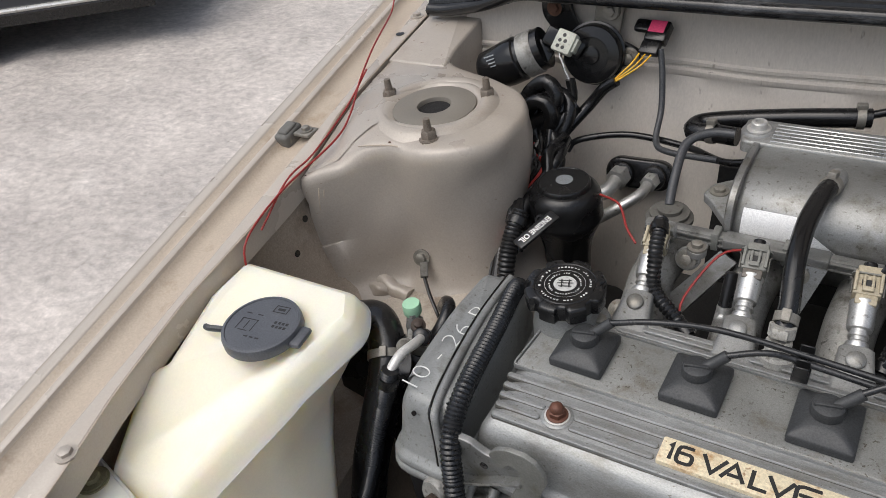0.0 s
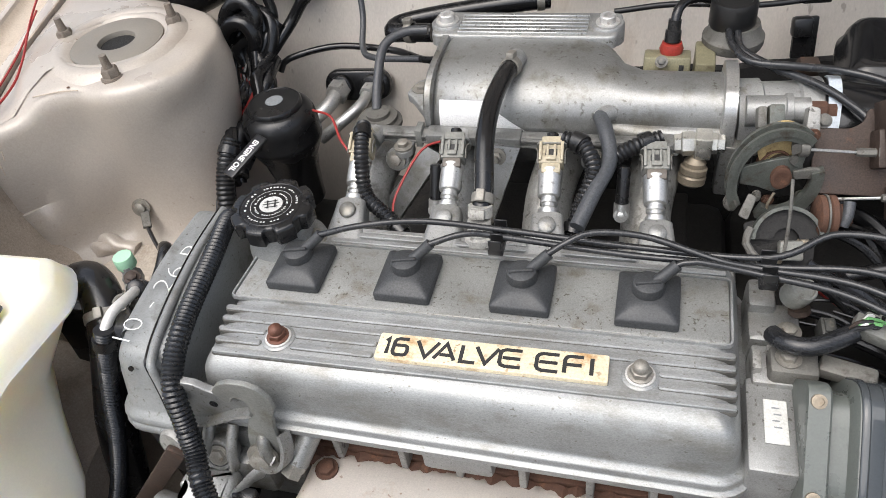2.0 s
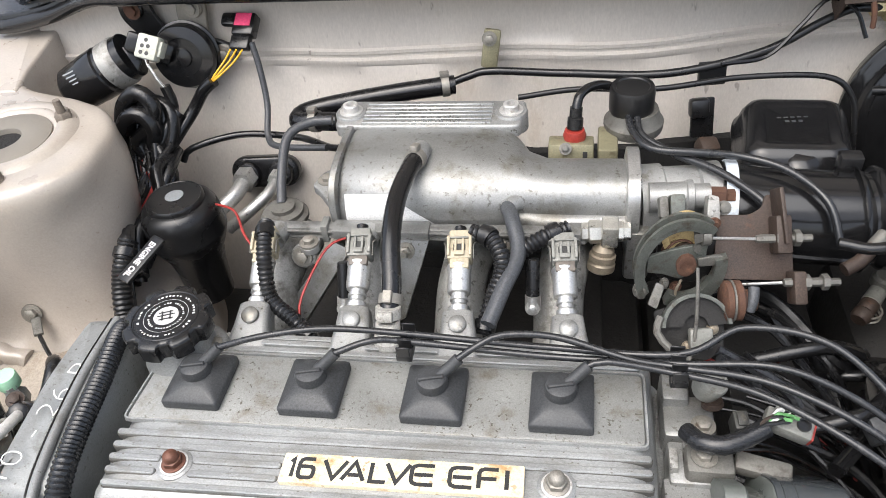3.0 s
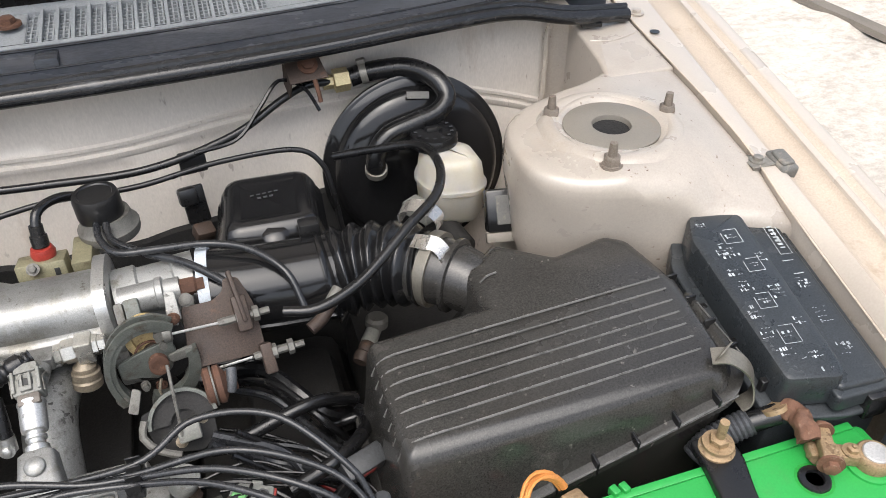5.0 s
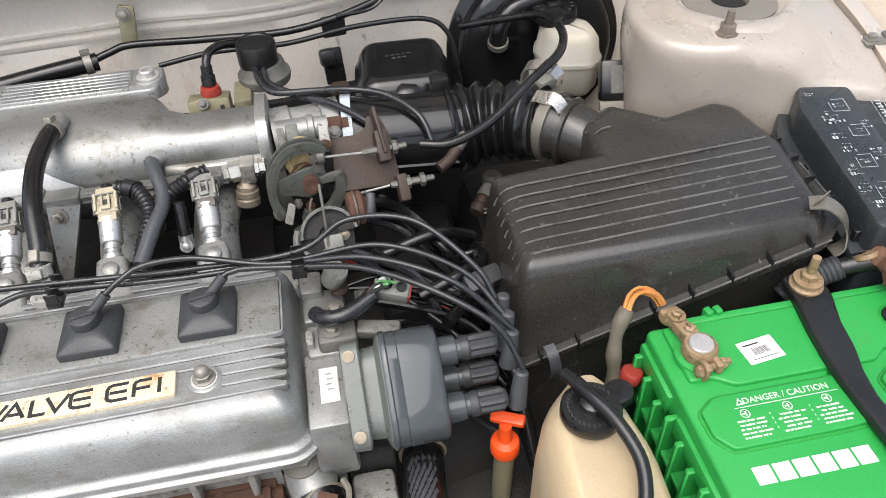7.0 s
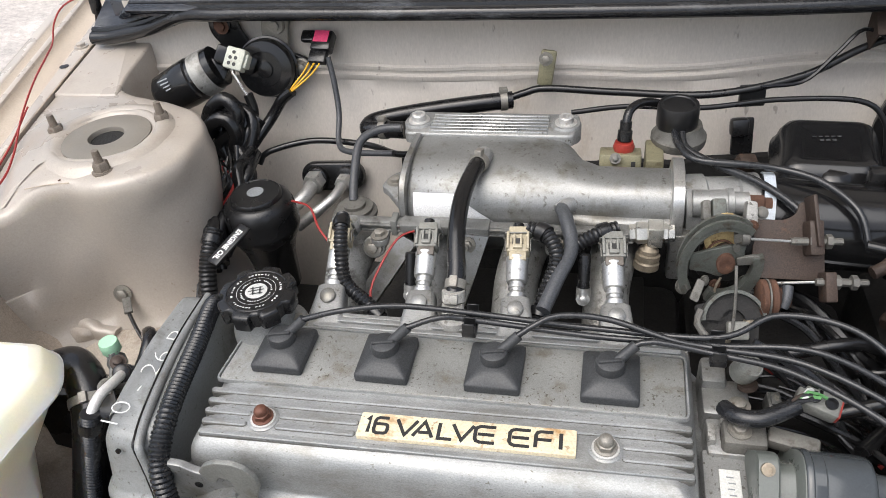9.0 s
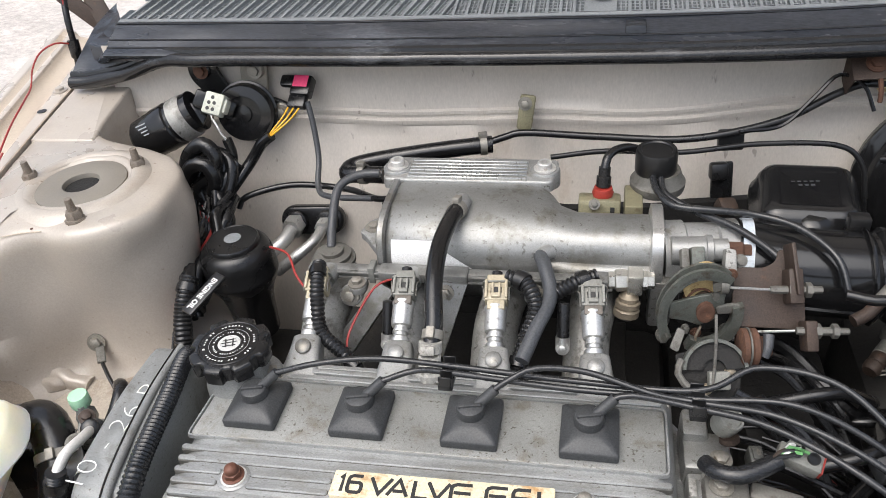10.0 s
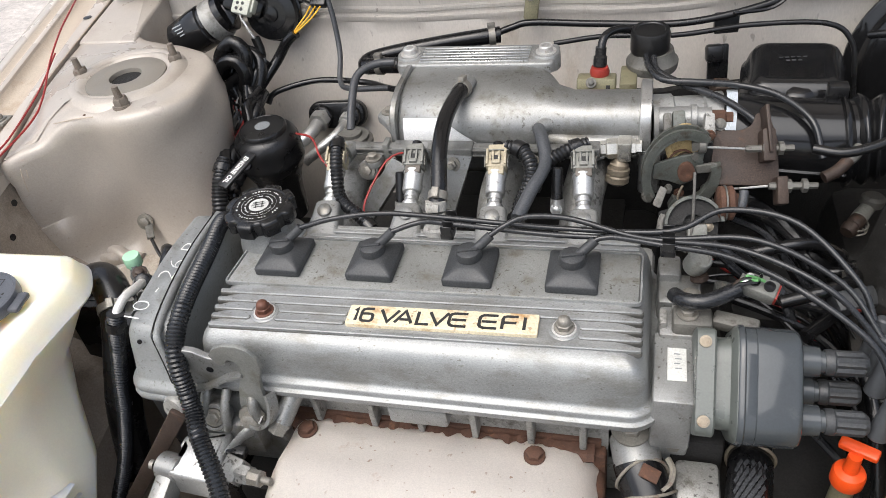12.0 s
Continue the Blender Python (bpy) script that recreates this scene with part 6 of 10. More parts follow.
    part("sensor", moved(box(-0.009, 0.009, -0.008, 0.008, -0.005, 0.005, 0.002), m @ pose(0.014, -0.058, -0.004)), GREYCON, tb)
    part("diaphragm", moved(lathe([(0.013, 0), (0.0165, 0.002), (0.0165, 0.006), (0.0145, 0.008), (0.0165, 0.010), (0.0165, 0.014), (0.009, 0.018), (0.009, 0.026)], (0.034, -0.030, -0.014), (1, 0, 0), 24), m), RUST, tb, "rusty diaphragm")
    part("rib", moved(lathe([(0.0172, 0), (0.0172, 0.0015)], (0.0405, -0.030, -0.014), (1, 0, 0), 24), m), GRIMY, tb)
    part("stub", tube([m @ Vector(v) for v in ((0.058, -0.020, -0.008), (0.056, -0.030, -0.006), (0.053, -0.038, -0.008))], 0.0045, 10), HOSE_GREY, tb)
    coil = [mq @ Vector((-0.004 + 0.013 * math.cos(t), 0.002 + 0.013 * math.sin(t), -0.0115 + 0.00055 * t)) for t in (0.35 * k for k in range(56))]
    part("return_spring", tube(coil, 0.0011, 6, 0.004), RUST, tb, "rusty return spring")
    part("stop_arm", flat([(-0.026, -0.030), (-0.019, -0.034), (-0.012, -0.016), (-0.018, -0.012)], -0.006, -0.003, 0.002), GRIMY, tb)
    part("cam_plate", flat([(-0.020, -0.036), (0.010, -0.030), (0.030, -0.034), (0.036, -0.046), (0.034, -0.070), (0.020, -0.078), (-0.012, -0.070)][::-1], -0.018, -0.015, 0.004), DARKCAST, tb, "oily black lower cam plate")
    for u, v in ((-0.010, -0.044), (0.026, -0.052), (0.006, -0.066)):
        part("screw", moved(hexbolt((u, v, -0.015), r=0.0038, h=0.004, washer=1.2), m), RUSTY_ZINC, tb)
    part("collar", moved(lathe([(0.0050, 0), (0.0050, 0.006), (0.0036, 0.007)], (0.0095, 0.0203, 0.0035), (1, 0, 0), 10), mq), GRIMY, tb)
    # rusted cable bracket
    k = part("cable_bracket", flat([(0.033, 0.0396), (0.058, 0.038), (0.068, 0.043), (0.071, 0.054), (0.083, 0.052), (0.090, 0.028), (0.090, -0.016), (0.028, -0.012)][::-1], -0.014, -0.012, 0.004), BROWN, tb, "rust-brown cable bracket plate")
    part("cable_stop", moved(box(0.072, 0.084, 0.006, 0.036, -0.012, 0.008, 0.002), m), BROWN, k)
    part("cable_stop", moved(box(0.084, 0.094, -0.034, -0.008, -0.014, 0.006, 0.002), m), BROWN, k)
    part("rib", moved(box(0.078, 0.0815, 0.008, 0.052, -0.012, 0.012, 0.001), m @ pose(0, 0, 0, 0, 0, 4)), BROWN, k)
    for a, b in (((0.059, 0.0185, 0.002), (0.010, 0.0205, 0.004)), ((0.077, -0.0165, 0.0), (0.02, -0.0175, 0.002)), ((0.028, 0.027, -0.002), (0.011, 0.0265, -0.002))):
        a, b = mb @ Vector(a), mq @ Vector(b)
        part("cable", cyl(b, a, 0.0012, n=8), ALU_BRIGHT, tb, "bare steel cable")
    for a in ((0.058, 0.0185, 0.002), (0.078, -0.0165, 0.0)):
        part("adjuster", moved(lathe([(0.003, 0), (0.0035, 0.004), (0.0035, 0.014), (0.0065, 0.0145), (0.0065, 0.019), (0.0035, 0.0195), (0.0035, 0.028), (0.0065, 0.0285), (0.0065, 0.033), (0.003, 0.034), (0.003, 0.042)], a, (1, -0.02, 0), 6), m), GRIMY, tb)
    part("screw", moved(hexbolt((0.0385, 0.0445, -0.012), r=0.0045, h=0.004, washer=1.2), m), GRIMY, tb)
    part("elbow", tube([(0.372, 0.172, 0.796), (0.384, 0.178, 0.800), (0.395, 0.188, 0.808)], 0.0058, 10), BROWN, tb)
    part("elbow_tip", cyl((0.393, 0.186, 0.806), (0.404, 0.196, 0.815), 0.0062, 0.0058, 12, 0.001), GRIMY, tb)
    for u, v, w, rr, tone in ((-0.022, 0.014, -0.010, 0.0045, GRIMY), (0.020, 0.024, -0.008, 0.0040, RUST), (0.022, -0.020, -0.008, 0.0042, GRIMY), (-0.004, -0.022, -0.006, 0.0036, RUST)):
        part("screw", moved(hexbolt((0, 0, 0), r=rr, h=0.004, washer=1.25), Matrix.Translation(mq @ Vector((u, v, w))) @ pose(0, 0, 0, 86, 0, 6)), tone, tb)
    m = mq
    part("back_plate", flat([(-0.020, 0.020), (0.018, 0.024), (0.026, 0.014), (0.024, -0.018), (0.008, -0.024), (-0.020, -0.018)][::-1], -0.016, -0.012, 0.005), DARKCAST, tb, "oily plate behind the quadrant")
    part("hub", moved(lathe([(0.0125, -0.010), (0.0125, -0.003), (0.0105, -0.001), (0.0090, -0.001)], n=24), mq), BROWN, tb, "rusted spring hub")
    part("clevis", flat([(0.004, 0.018), (0.016, 0.021), (0.017, 0.025), (0.003, 0.024)][::-1], 0.001, 0.006, 0.001), GRIMY, tb)
    part("split_pin", tube([mq @ Vector(v) for v in ((-0.002, -0.012, 0.002), (-0.006, -0.020, 0.004), (-0.004, -0.030, 0.003), (0.002, -0.034, 0.000))], 0.0012, 6), RUSTY_ZINC, tb)
    # spring rings under the rail end
    part("stacked_valve", lathe([(0.004, 0), (0.007, 0.006), (0.0095, 0.008), (0.0095, 0.012), (0.0115, 0.013), (0.0115, 0.018), (0.010, 0.019), (0.012, 0.021), (0.012, 0.027), (0.008, 0.030)], (0.186, 0.196, 0.800), (-0.1, -0.25, -1), 20), RUSTY_ZINC, tb, "dirty zinc stacked valve")
build_throttle()
hose("throttle_cable", [(0.352, 0.150, 0.843), (0.38, 0.145, 0.843), (0.42, 0.16, 0.850), (0.47, 0.195, 0.868), (0.505, 0.225, 0.875), (0.525, 0.28, 0.868), (0.520, 0.33, 0.862), (0.48, 0.365, 0.845), (0.44, 0.39, 0.83)], 0.0045, RUBBER, "black sheathed throttle cable", "cable")
hose("idle_hose", [(0.206, 0.318, 0.85), (0.210, 0.290, 0.848), (0.225, 0.268, 0.846), (0.26, 0.262, 0.846), (0.30, 0.262, 0.842), (0.335, 0.245, 0.84), (0.362, 0.215, 0.83), (0.372, 0.19, 0.805)], 0.0034, LEADRUBBER, "thin grey vacuum hose")
hose("idle_hose", [(0.214, 0.320, 0.85), (0.218, 0.296, 0.842), (0.245, 0.272, 0.838), (0.28, 0.245, 0.838), (0.310, 0.215, 0.832), (0.325, 0.195, 0.82)], 0.0037, LEADRUBBER, "grey vacuum hose across the throttle")

vv = thing("vacuum_valve", (0.21, 0.333, 0.80), "black round vacuum valve on a plated canister", "valve")
part("canister", lathe([(0.027, 0), (0.028, 0.004), (0.028, 0.009), (0.025, 0.012), (0.022, 0.022)], (0.213, 0.333, 0.826), n=28), GRIMY, vv)
part("lid", lathe([(0.020, 0), (0.021, 0.003), (0.021, 0.022), (0.0195, 0.026), (0.016, 0.0262), (0.015, 0.025), (0.0001, 0.025)], (0.210, 0.333, 0.845), n=28), BLACK, vv)
part("bracket", box(0.180, 0.198, 0.288, 0.330, 0.795, 0.830, 0.002), YZINC, vv)
vs = thing("vacuum_switch", (0.155, 0.295, 0.80), "plated solenoid valve with a red collar", "valve")
part("bracket", moved(box(-0.021, 0.021, -0.004, 0.020, -0.03, 0.012, 0.002), pose(0.155, 0.292, 0.822, -12, 0, 0)), YZINC, vs)
part("bolt", hexbolt((0.150, 0.287, 0.832), (0, -0.7, 0.7), 0.0036), GRIMY, vs)
part("slot", moved(box(-0.0022, 0.0022, -0.0005, 0.001, -0.006, 0.006, 0.0004), pose(0.168, 0.2875, 0.822, -12, 0, 0)), INK, vs)
part("collar", lathe([(0.010, 0), (0.011, 0.004), (0.009, 0.01)], (0.158, 0.305, 0.832), n=16), REDPLASTIC, vs)
part("stem", lathe([(0.0075, 0), (0.0075, 0.010), (0.006, 0.011), (0.006, 0.020)], (0.158, 0.307, 0.842), (0.05, 0.25, 1), 12), BLACK, vs)
hose("valve_hose", [(0.159, 0.311, 0.859), (0.161, 0.318, 0.868), (0.168, 0.330, 0.870), (0.182, 0.344, 0.866), (0.200, 0.350, 0.858)], 0.0045, RUBBER, "thin black hose between two valves")

# ---- air intake ----
BAND = material("pale_hose_band", (0.50, 0.55, 0.60), 0.45, 0.0, 0.15, 40, 200, 0.1, dirt=(0.25, 0.25, 0.24), dirt_amount=0.35, dirt_scale=50)
SHINY = material("bright_spring_steel", (0.62, 0.60, 0.56), 0.25, 0.9, 0.1, 40, 250, 0.1, 0.0003, dirt=(0.30, 0.25, 0.18), dirt_amount=0.25, dirt_scale=60)
# paler grey paints in the highlights that the thin ridges and rim catch
RIDGE_GLINT = material("ridge_highlight_grey", (0.105, 0.103, 0.097), 0.3, 0.0, 0.35, 30, 260, 0.1, 0.0003, dirt=(0.035, 0.034, 0.031), dirt_amount=0.45, dirt_scale=40)
SPRING = material("dull_spring_steel", (0.20, 0.185, 0.155), 0.42, 0.5, 0.2, 50, 260, 0.2, dirt=(0.10, 0.075, 0.05), dirt_amount=0.4, dirt_scale=70)
AIRBOX = material("dusty_satin_plastic", (0.031, 0.0295, 0.027), 0.22, 0.0, 0.25, 9, 260, 0.12, 0.0004, dirt=(0.070, 0.066, 0.058), dirt_amount=0.36, dirt_scale=16, rough_var=0.1, specks=(0.14, 0.13, 0.115), speck_scale=160, speck_amount=0.12)
duct = thing("intake_duct", (0.38, 0.26, 0.75), "shiny black plastic intake duct with bellows", "air duct")
def build_duct():
    base = [(0.282, 0.252, 0.794), (0.33, 0.248, 0.790), (0.405, 0.247, 0.787)]
    part("pipe", tube(base, 0.0415, 28), BLACK_SATIN, duct)
    part("seam", tube([(0.30, 0.210, 0.780), (0.35, 0.207, 0.777), (0.405, 0.206, 0.774)], 0.0025, 6), BLACK_SATIN, duct)
    path = curve([(0.400, 0.247, 0.787), (0.43, 0.246, 0.791), (0.462, 0.236, 0.796), (0.490, 0.216, 0.800)], 0.0008)
    n = len(path)
    part("bellows", sweep(path, [0.040 - 0.0075 * i / n + 0.0068 * (0.5 + 0.5 * math.cos(2 * math.pi * 6.0 * i / n)) ** 0.7 for i in range(n)], 28), BLACK_SATIN, duct, "ribbed rubber bellows", 60)
    part("white_band", lathe([(0.0420, -0.005), (0.0432, -0.005), (0.0432, 0.005), (0.0420, 0.005)], (0.292, 0.2515, 0.7935), (1, -0.06, 0), 32), BAND, duct, "white plastic hose band")
    part("tab", box(0.383, 0.402, 0.268, 0.282, 0.815, 0.836, 0.002), BLACK, duct)
    path = curve([(0.484, 0.221, 0.799), (0.500, 0.207, 0.800), (0.516, 0.192, 0.799), (0.536, 0.172, 0.793)], 0.004)
    part("neck", sweep(path, [0.0348, 0.0358] + [0.0330] * 3 + [0.0325 - 0.0004 * k for k in range(len(path) - 5)], 32), AIRBOX, duct, "moulded inlet neck of the filter box", 50)
    part("neck_lip", lathe([(0.0330, -0.003), (0.0358, -0.002), (0.0358, 0.002), (0.0330, 0.003)], (0.512, 0.196, 0.7995), (0.72, -0.69, 0.0), 36, cap0=False), AIRBOX, duct)
    c = part("clamp", lathe([(0.0357, -0.0055), (0.0368, -0.0055), (0.0368, 0.0055), (0.0357, 0.0055)], (0.496, 0.211, 0.8), (0.72, -0.69, 0.0), 40, cap0=False), SPRING, duct, "spring clamp with bright ears")
    part("clamp_ear", strip([(0.478, 0.246, 0.838), (0.477, 0.246, 0.850), (0.486, 0.238, 0.857), (0.497, 0.228, 0.858), (0.505, 0.220, 0.851), (0.505, 0.218, 0.842)], (0.55, 0.70, 0.25), 0.015, 0.0012), SHINY, c, "bright curled clamp ear")
    part("clamp_ear", strip([(0.478, 0.214, 0.836), (0.486, 0.206, 0.838), (0.497, 0.200, 0.836), (0.503, 0.190, 0.826), (0.504, 0.184, 0.815)], (0.55, 0.55, 0.3), 0.015, 0.0012), SHINY, c, "bright folded clamp ear")
build_duct()

res = thing("resonator_box", (0.36, 0.34, 0.77), "black moulded plastic resonator box with rounded edges", "air box")
def build_resonator():
    base = [(0.306, 0.292), (0.410, 0.288), (0.418, 0.388), (0.316, 0.392)]
    loops = [[(x, y, z + 0.10 * (y - 0.34) * (z > 0.75)) for x, y in shrunk(base, d, 0.026, 6)] for d, z in ((0.0, 0.70), (0.0, 0.790), (-0.003, 0.793), (-0.003, 0.800), (0.0, 0.803), (0.003, 0.814), (0.008, 0.822), (0.014, 0.8255), (0.019, 0.8265), (0.024, 0.8250))]
    part("shell", rings(loops), BLACK_SATIN, res, "", 50)
    part("plug", lathe([(0.013, 0), (0.013, 0.004), (0.010, 0.006), (0.0001, 0.006)], (0.362, 0.296, 0.810), (0, -0.5, 0.9), 20), BLACK_SATIN, res)
    bars([(-0.012 + 0.006 * i, 0.004, 0.004, 0.002) for i in range(5)] + [(-0.006 + 0.006 * i, -0.002, 0.004, 0.003) for i in range(3)], RUBBER_GREY, "moulded_marks", res, pose(0.360, 0.345, 0.8262, 6, 0, 4))
build_resonator()

airbox = thing("air_filter_box", (0.55, 0.06, 0.66), "black plastic air filter box with a ribbed lid", "air filter box")
def build_airbox():
    poly = [(0.409, 0.002), (0.664, 0.000), (0.676, 0.012), (0.681, 0.105), (0.670, 0.164), (0.652, 0.178), (0.598, 0.167), (0.552, 0.204), (0.512, 0.176), (0.513, 0.127), (0.409, 0.122)]
    def top(x, y):
        return -0.011 * max(0.0, (0.10 - y) / 0.10) + 0.004 * (x - 0.54) / 0.13 - 0.007
    rim = lambda x: 0.712 + 0.088 * (x - 0.43) / 0.24
    loops = []
    for d, f in ((-0.012, 0.0), (-0.009, 0.03), (-0.004, 0.45), (0.0, 0.86), (0.003, 0.94), (0.007, 0.985), (0.012, 1.0), (0.016, 1.0)):
        l = []
        for x, y in shrunk(poly, d, 0.010):
            zt = 0.832 + top(x, y)
            zb = rim(x) if y < 0.1 else rim(x) * 0.6 + 0.30
            l.append((x, y, zb + (zt - zb) * f))
        loops.append(l)
    part("lid", rings(loops), AIRBOX, airbox, "", 40)
    loops = []
    for d, h in ((-0.002, -0.25), (-0.008, -0.02), (-0.010, -0.004), (-0.016, -0.003), (-0.016, 0.003), (-0.012, 0.004)):
        loops.append([(x, y, (rim(x) if y < 0.1 else rim(x) * 0.6 + 0.30) + h) for x, y in shrunk(poly, d, 0.010)])
    part("base", rings(loops), AIRBOX, airbox, "dusty black lower half", 35)
    for k in range(7):
        yl = lambda x: 0.0965 - 0.0130 * k + 0.0075 * (x - 0.432) / 0.23
        end = 0.668 - 0.0012 * k
        pts = [(0.4085, yl(0.41), 0.8150 + top(0.412, yl(0.41))), (0.4150, yl(0.418), 0.8275 + top(0.42, yl(0.42)))]
        pts += [(0.428 + (end - 0.428) * i / 8, yl(0.428 + (end - 0.428) * i / 8), 0.8322 + top(0.428 + (end - 0.428) * i / 8, yl(0.5))) for i in range(9)]
        part("rib", tube(pts, 0.0010, 6, 0.012), RIDGE_GLINT, airbox, "ridge with its highlight painted pale")
    edge = [(x, -0.0165 + 0.002, rim(x) + 0.0042) for x in [0.404 + 0.268 * i / 10 for i in range(11)]]
    part("seam_edge", tube(edge, 0.0009, 6, 0.02), RIDGE_GLINT, airbox, "joint edge with its highlight painted pale")
    part("seam_edge", tube([(0.694, 0.005 + 0.15 * i / 6, (rim(0.694) if i < 4 else rim(0.694) * 0.6 + 0.30) + 0.004) for i in range(4)], 0.0008, 6, 0.02), RIDGE_GLINT, airbox)
    for i in range(8):
        x = 0.425 + 0.033 * i
        part("tab", box(x - 0.0011, x + 0.0011, -0.0155, -0.002, rim(x) - 0.003, rim(x) + 0.011, 0.0004, 1), BLACK, airbox)
    for i in range(4):
        y = 0.025 + 0.030 * i
        part("tab", box(0.684, 0.695, y - 0.0011, y + 0.0011, rim(0.69) - 0.002, rim(0.69) + 0.010, 0.0004, 1), BLACK, airbox)
    c = part("clip", strip([(0.660, 0.012, 0.826), (0.672, 0.006, 0.828), (0.684, -0.001, 0.820), (0.691, -0.006, 0.806), (0.689, -0.010, 0.792), (0.680, -0.010, 0.785)], (0.55, 0.85, 0.1), 0.016, 0.0014), SPRING, airbox, "bent spring-steel clip")
    part("clip_ear", moved(box(-0.009, 0.009, -0.0007, 0.0007, -0.006, 0.006, 0.0005), pose(0.668, 0.010, 0.830, 20, 0, 30)), SPRING, c)
    part("clip", strip([(0.432, -0.010, 0.726), (0.434, -0.020, 0.722), (0.436, -0.025, 0.708), (0.436, -0.022, 0.694)], (1, 0, 0), 0.010, 0.0014), RUBBER_GREY, airbox, "spring-steel clip")
    part("mould_mark", tube([(0.520, 0.150, 0.8262), (0.528, 0.156, 0.8266), (0.538, 0.158, 0.8268)], 0.0009, 6), RIDGE_GLINT, airbox)
build_airbox()

FUSE = material("dark_grey_moulding", (0.027, 0.031, 0.034), 0.30, 0.0, 0.2, 12, 260, 0.1, 0.0004, dirt=(0.07, 0.072, 0.075), dirt_amount=0.3, dirt_scale=20)
PRINT = material("worn_white_print", (0.42, 0.45, 0.46), 0.6, 0.0, 0.3, 60, 400, 0.05, dirt=(0.06, 0.065, 0.07), dirt_amount=0.6, dirt_scale=260)
fuse = thing("fuse_box", (0.76, 0.06, 0.72), "dark grey fuse box with white diagram print on the lid", "fuse box")
def build_fuse():
    z = lambda x, y: 0.12 * (y - 0.06)
    tall = soften([(0.704, -0.024), (0.750, -0.034), (0.757, -0.022), (0.779, 0.154), (0.728, 0.160), (0.714, 0.130)], 0.006)
    low = soften([(0.746, -0.036), (0.791, -0.038), (0.812, 0.138), (0.802, 0.148), (0.772, 0.152)], 0.006)
    ledge = soften([(0.742, -0.042), (0.797, -0.043), (0.818, 0.136), (0.808, 0.152), (0.770, 0.154)], 0.006)
    skirt = soften([(0.692, -0.032), (0.755, -0.046), (0.801, -0.046), (0.820, 0.134), (0.808, 0.158), (0.722, 0.168), (0.702, 0.134)], 0.008)
    part("ledge", slab(ledge, 0.79, 0.8165, 0.002, z), FUSE, fuse)
    part("lid", slab(tall, 0.79, 0.831, 0.0055, z, 2), FUSE, fuse, "raised lid with white print")
    part("lower_lid", slab(low, 0.79, 0.821, 0.003, z), FUSE, fuse)
    part("skirt", join(slab(skirt, 0.782, 0.798, 0.002, z), slab(inset(skirt, 0.006), 0.62, 0.785, 0.002, z)), FUSE, fuse)
    m = pose(0.742, 0.06, 0.8318, 6.8, 0, -7.5)
    rnd = random.Random(3)
    lid = [o for o in fuse.children if o.name.startswith("lid")][0]
    low_lid = [o for o in fuse.children if o.name.startswith("lower_lid")][0]
    def glyphs(cx, cy, w, h, mm, parent, rows=2):
        """A patch of tiny marks the size of the worn print."""
        sp = []
        for r in range(rows):
            u = -w / 2
            while u < w / 2:
                q = rnd.uniform(0.0008, 0.0024)
                if rnd.random() < 0.75:
                    sp.append((cx + u, cy - h / 2 + h * (r + 0.5) / rows + rnd.uniform(-0.0004, 0.0004), q, rnd.choice((0.0005, 0.0006, h / rows * 0.7))))
                u += q + 0.0007
        bars(sp, PRINT, "print", parent, mm)
    def frame_print(cx, cy, w, h, mm, parent):
        t = 0.0006
        bars([(cx + 0.1 * w, cy + h / 2, 0.8 * w, t), (cx, cy - h / 2, w, t), (cx - w / 2, cy - 0.1 * h, t, 0.8 * h), (cx + w / 2, cy, t, h)], PRINT, "print", parent, mm)
        glyphs(cx, cy, w * 0.55, h * 0.4, mm, parent)
    for cx, cy, w, h in ((0.0, 0.064, 0.016, 0.017), (0.004, 0.028, 0.015, 0.015), (-0.006, -0.012, 0.015, 0.016), (-0.004, -0.048, 0.015, 0.018)):
        frame_print(cx, cy, w, h, m, lid)
    for cx, cy, w, h, rows in ((-0.021, 0.082, 0.007, 0.005, 2), (-0.016, 0.048, 0.010, 0.020, 5), (-0.006, 0.046, 0.008, 0.012, 3), (0.014, 0.036, 0.009, 0.012, 3), (-0.016, 0.022, 0.012, 0.010, 2), (-0.014, 0.006, 0.012, 0.014, 3), (0.010, -0.004, 0.011, 0.016, 4), (-0.020, -0.022, 0.010, 0.016, 3), (-0.020, -0.044, 0.011, 0.014, 3), (-0.014, -0.064, 0.014, 0.010, 2), (0.012, -0.036, 0.008, 0.010, 2), (0.004, -0.070, 0.018, 0.008, 2), (0.010, -0.084, 0.010, 0.006, 1)):
        glyphs(cx, cy, w, h, m, lid, rows)
    m2 = pose(0.785, 0.055, 0.8218, 6.8, 0, -8.5)
    frame_print(0.003, 0.066, 0.011, 0.044, m2, low_lid)
    bars([(0.003, 0.052 + 0.0045 * k, 0.005, 0.0026 if k % 3 else 0.0015) for k in range(7)], PRINT, "print", low_lid, m2)
    bars([(0.000, 0.036, 0.010, 0.0009), (0.002, 0.020, 0.009, 0.0009)], PRINT, "print", low_lid, m2)
    for cx, cy, w, h, rows in ((0.001, 0.010, 0.010, 0.014, 4), (0.000, -0.026, 0.011, 0.020, 4), (0.0, -0.062, 0.012, 0.014, 3)):
        glyphs(cx, cy, w, h, m2, low_lid, rows)
    part("latch", box(0.770, 0.792, -0.048, -0.036, 0.775, 0.800, 0.002), BLACK, fuse)
    for i in range(4):
        y = 0.13 - 0.045 * i
        part("tab", box(0.704 - 0.004 * (i > 1), 0.709, y - 0.003, y + 0.003, 0.79, 0.802, 0.0008, 1), BLACK, fuse)
build_fuse()
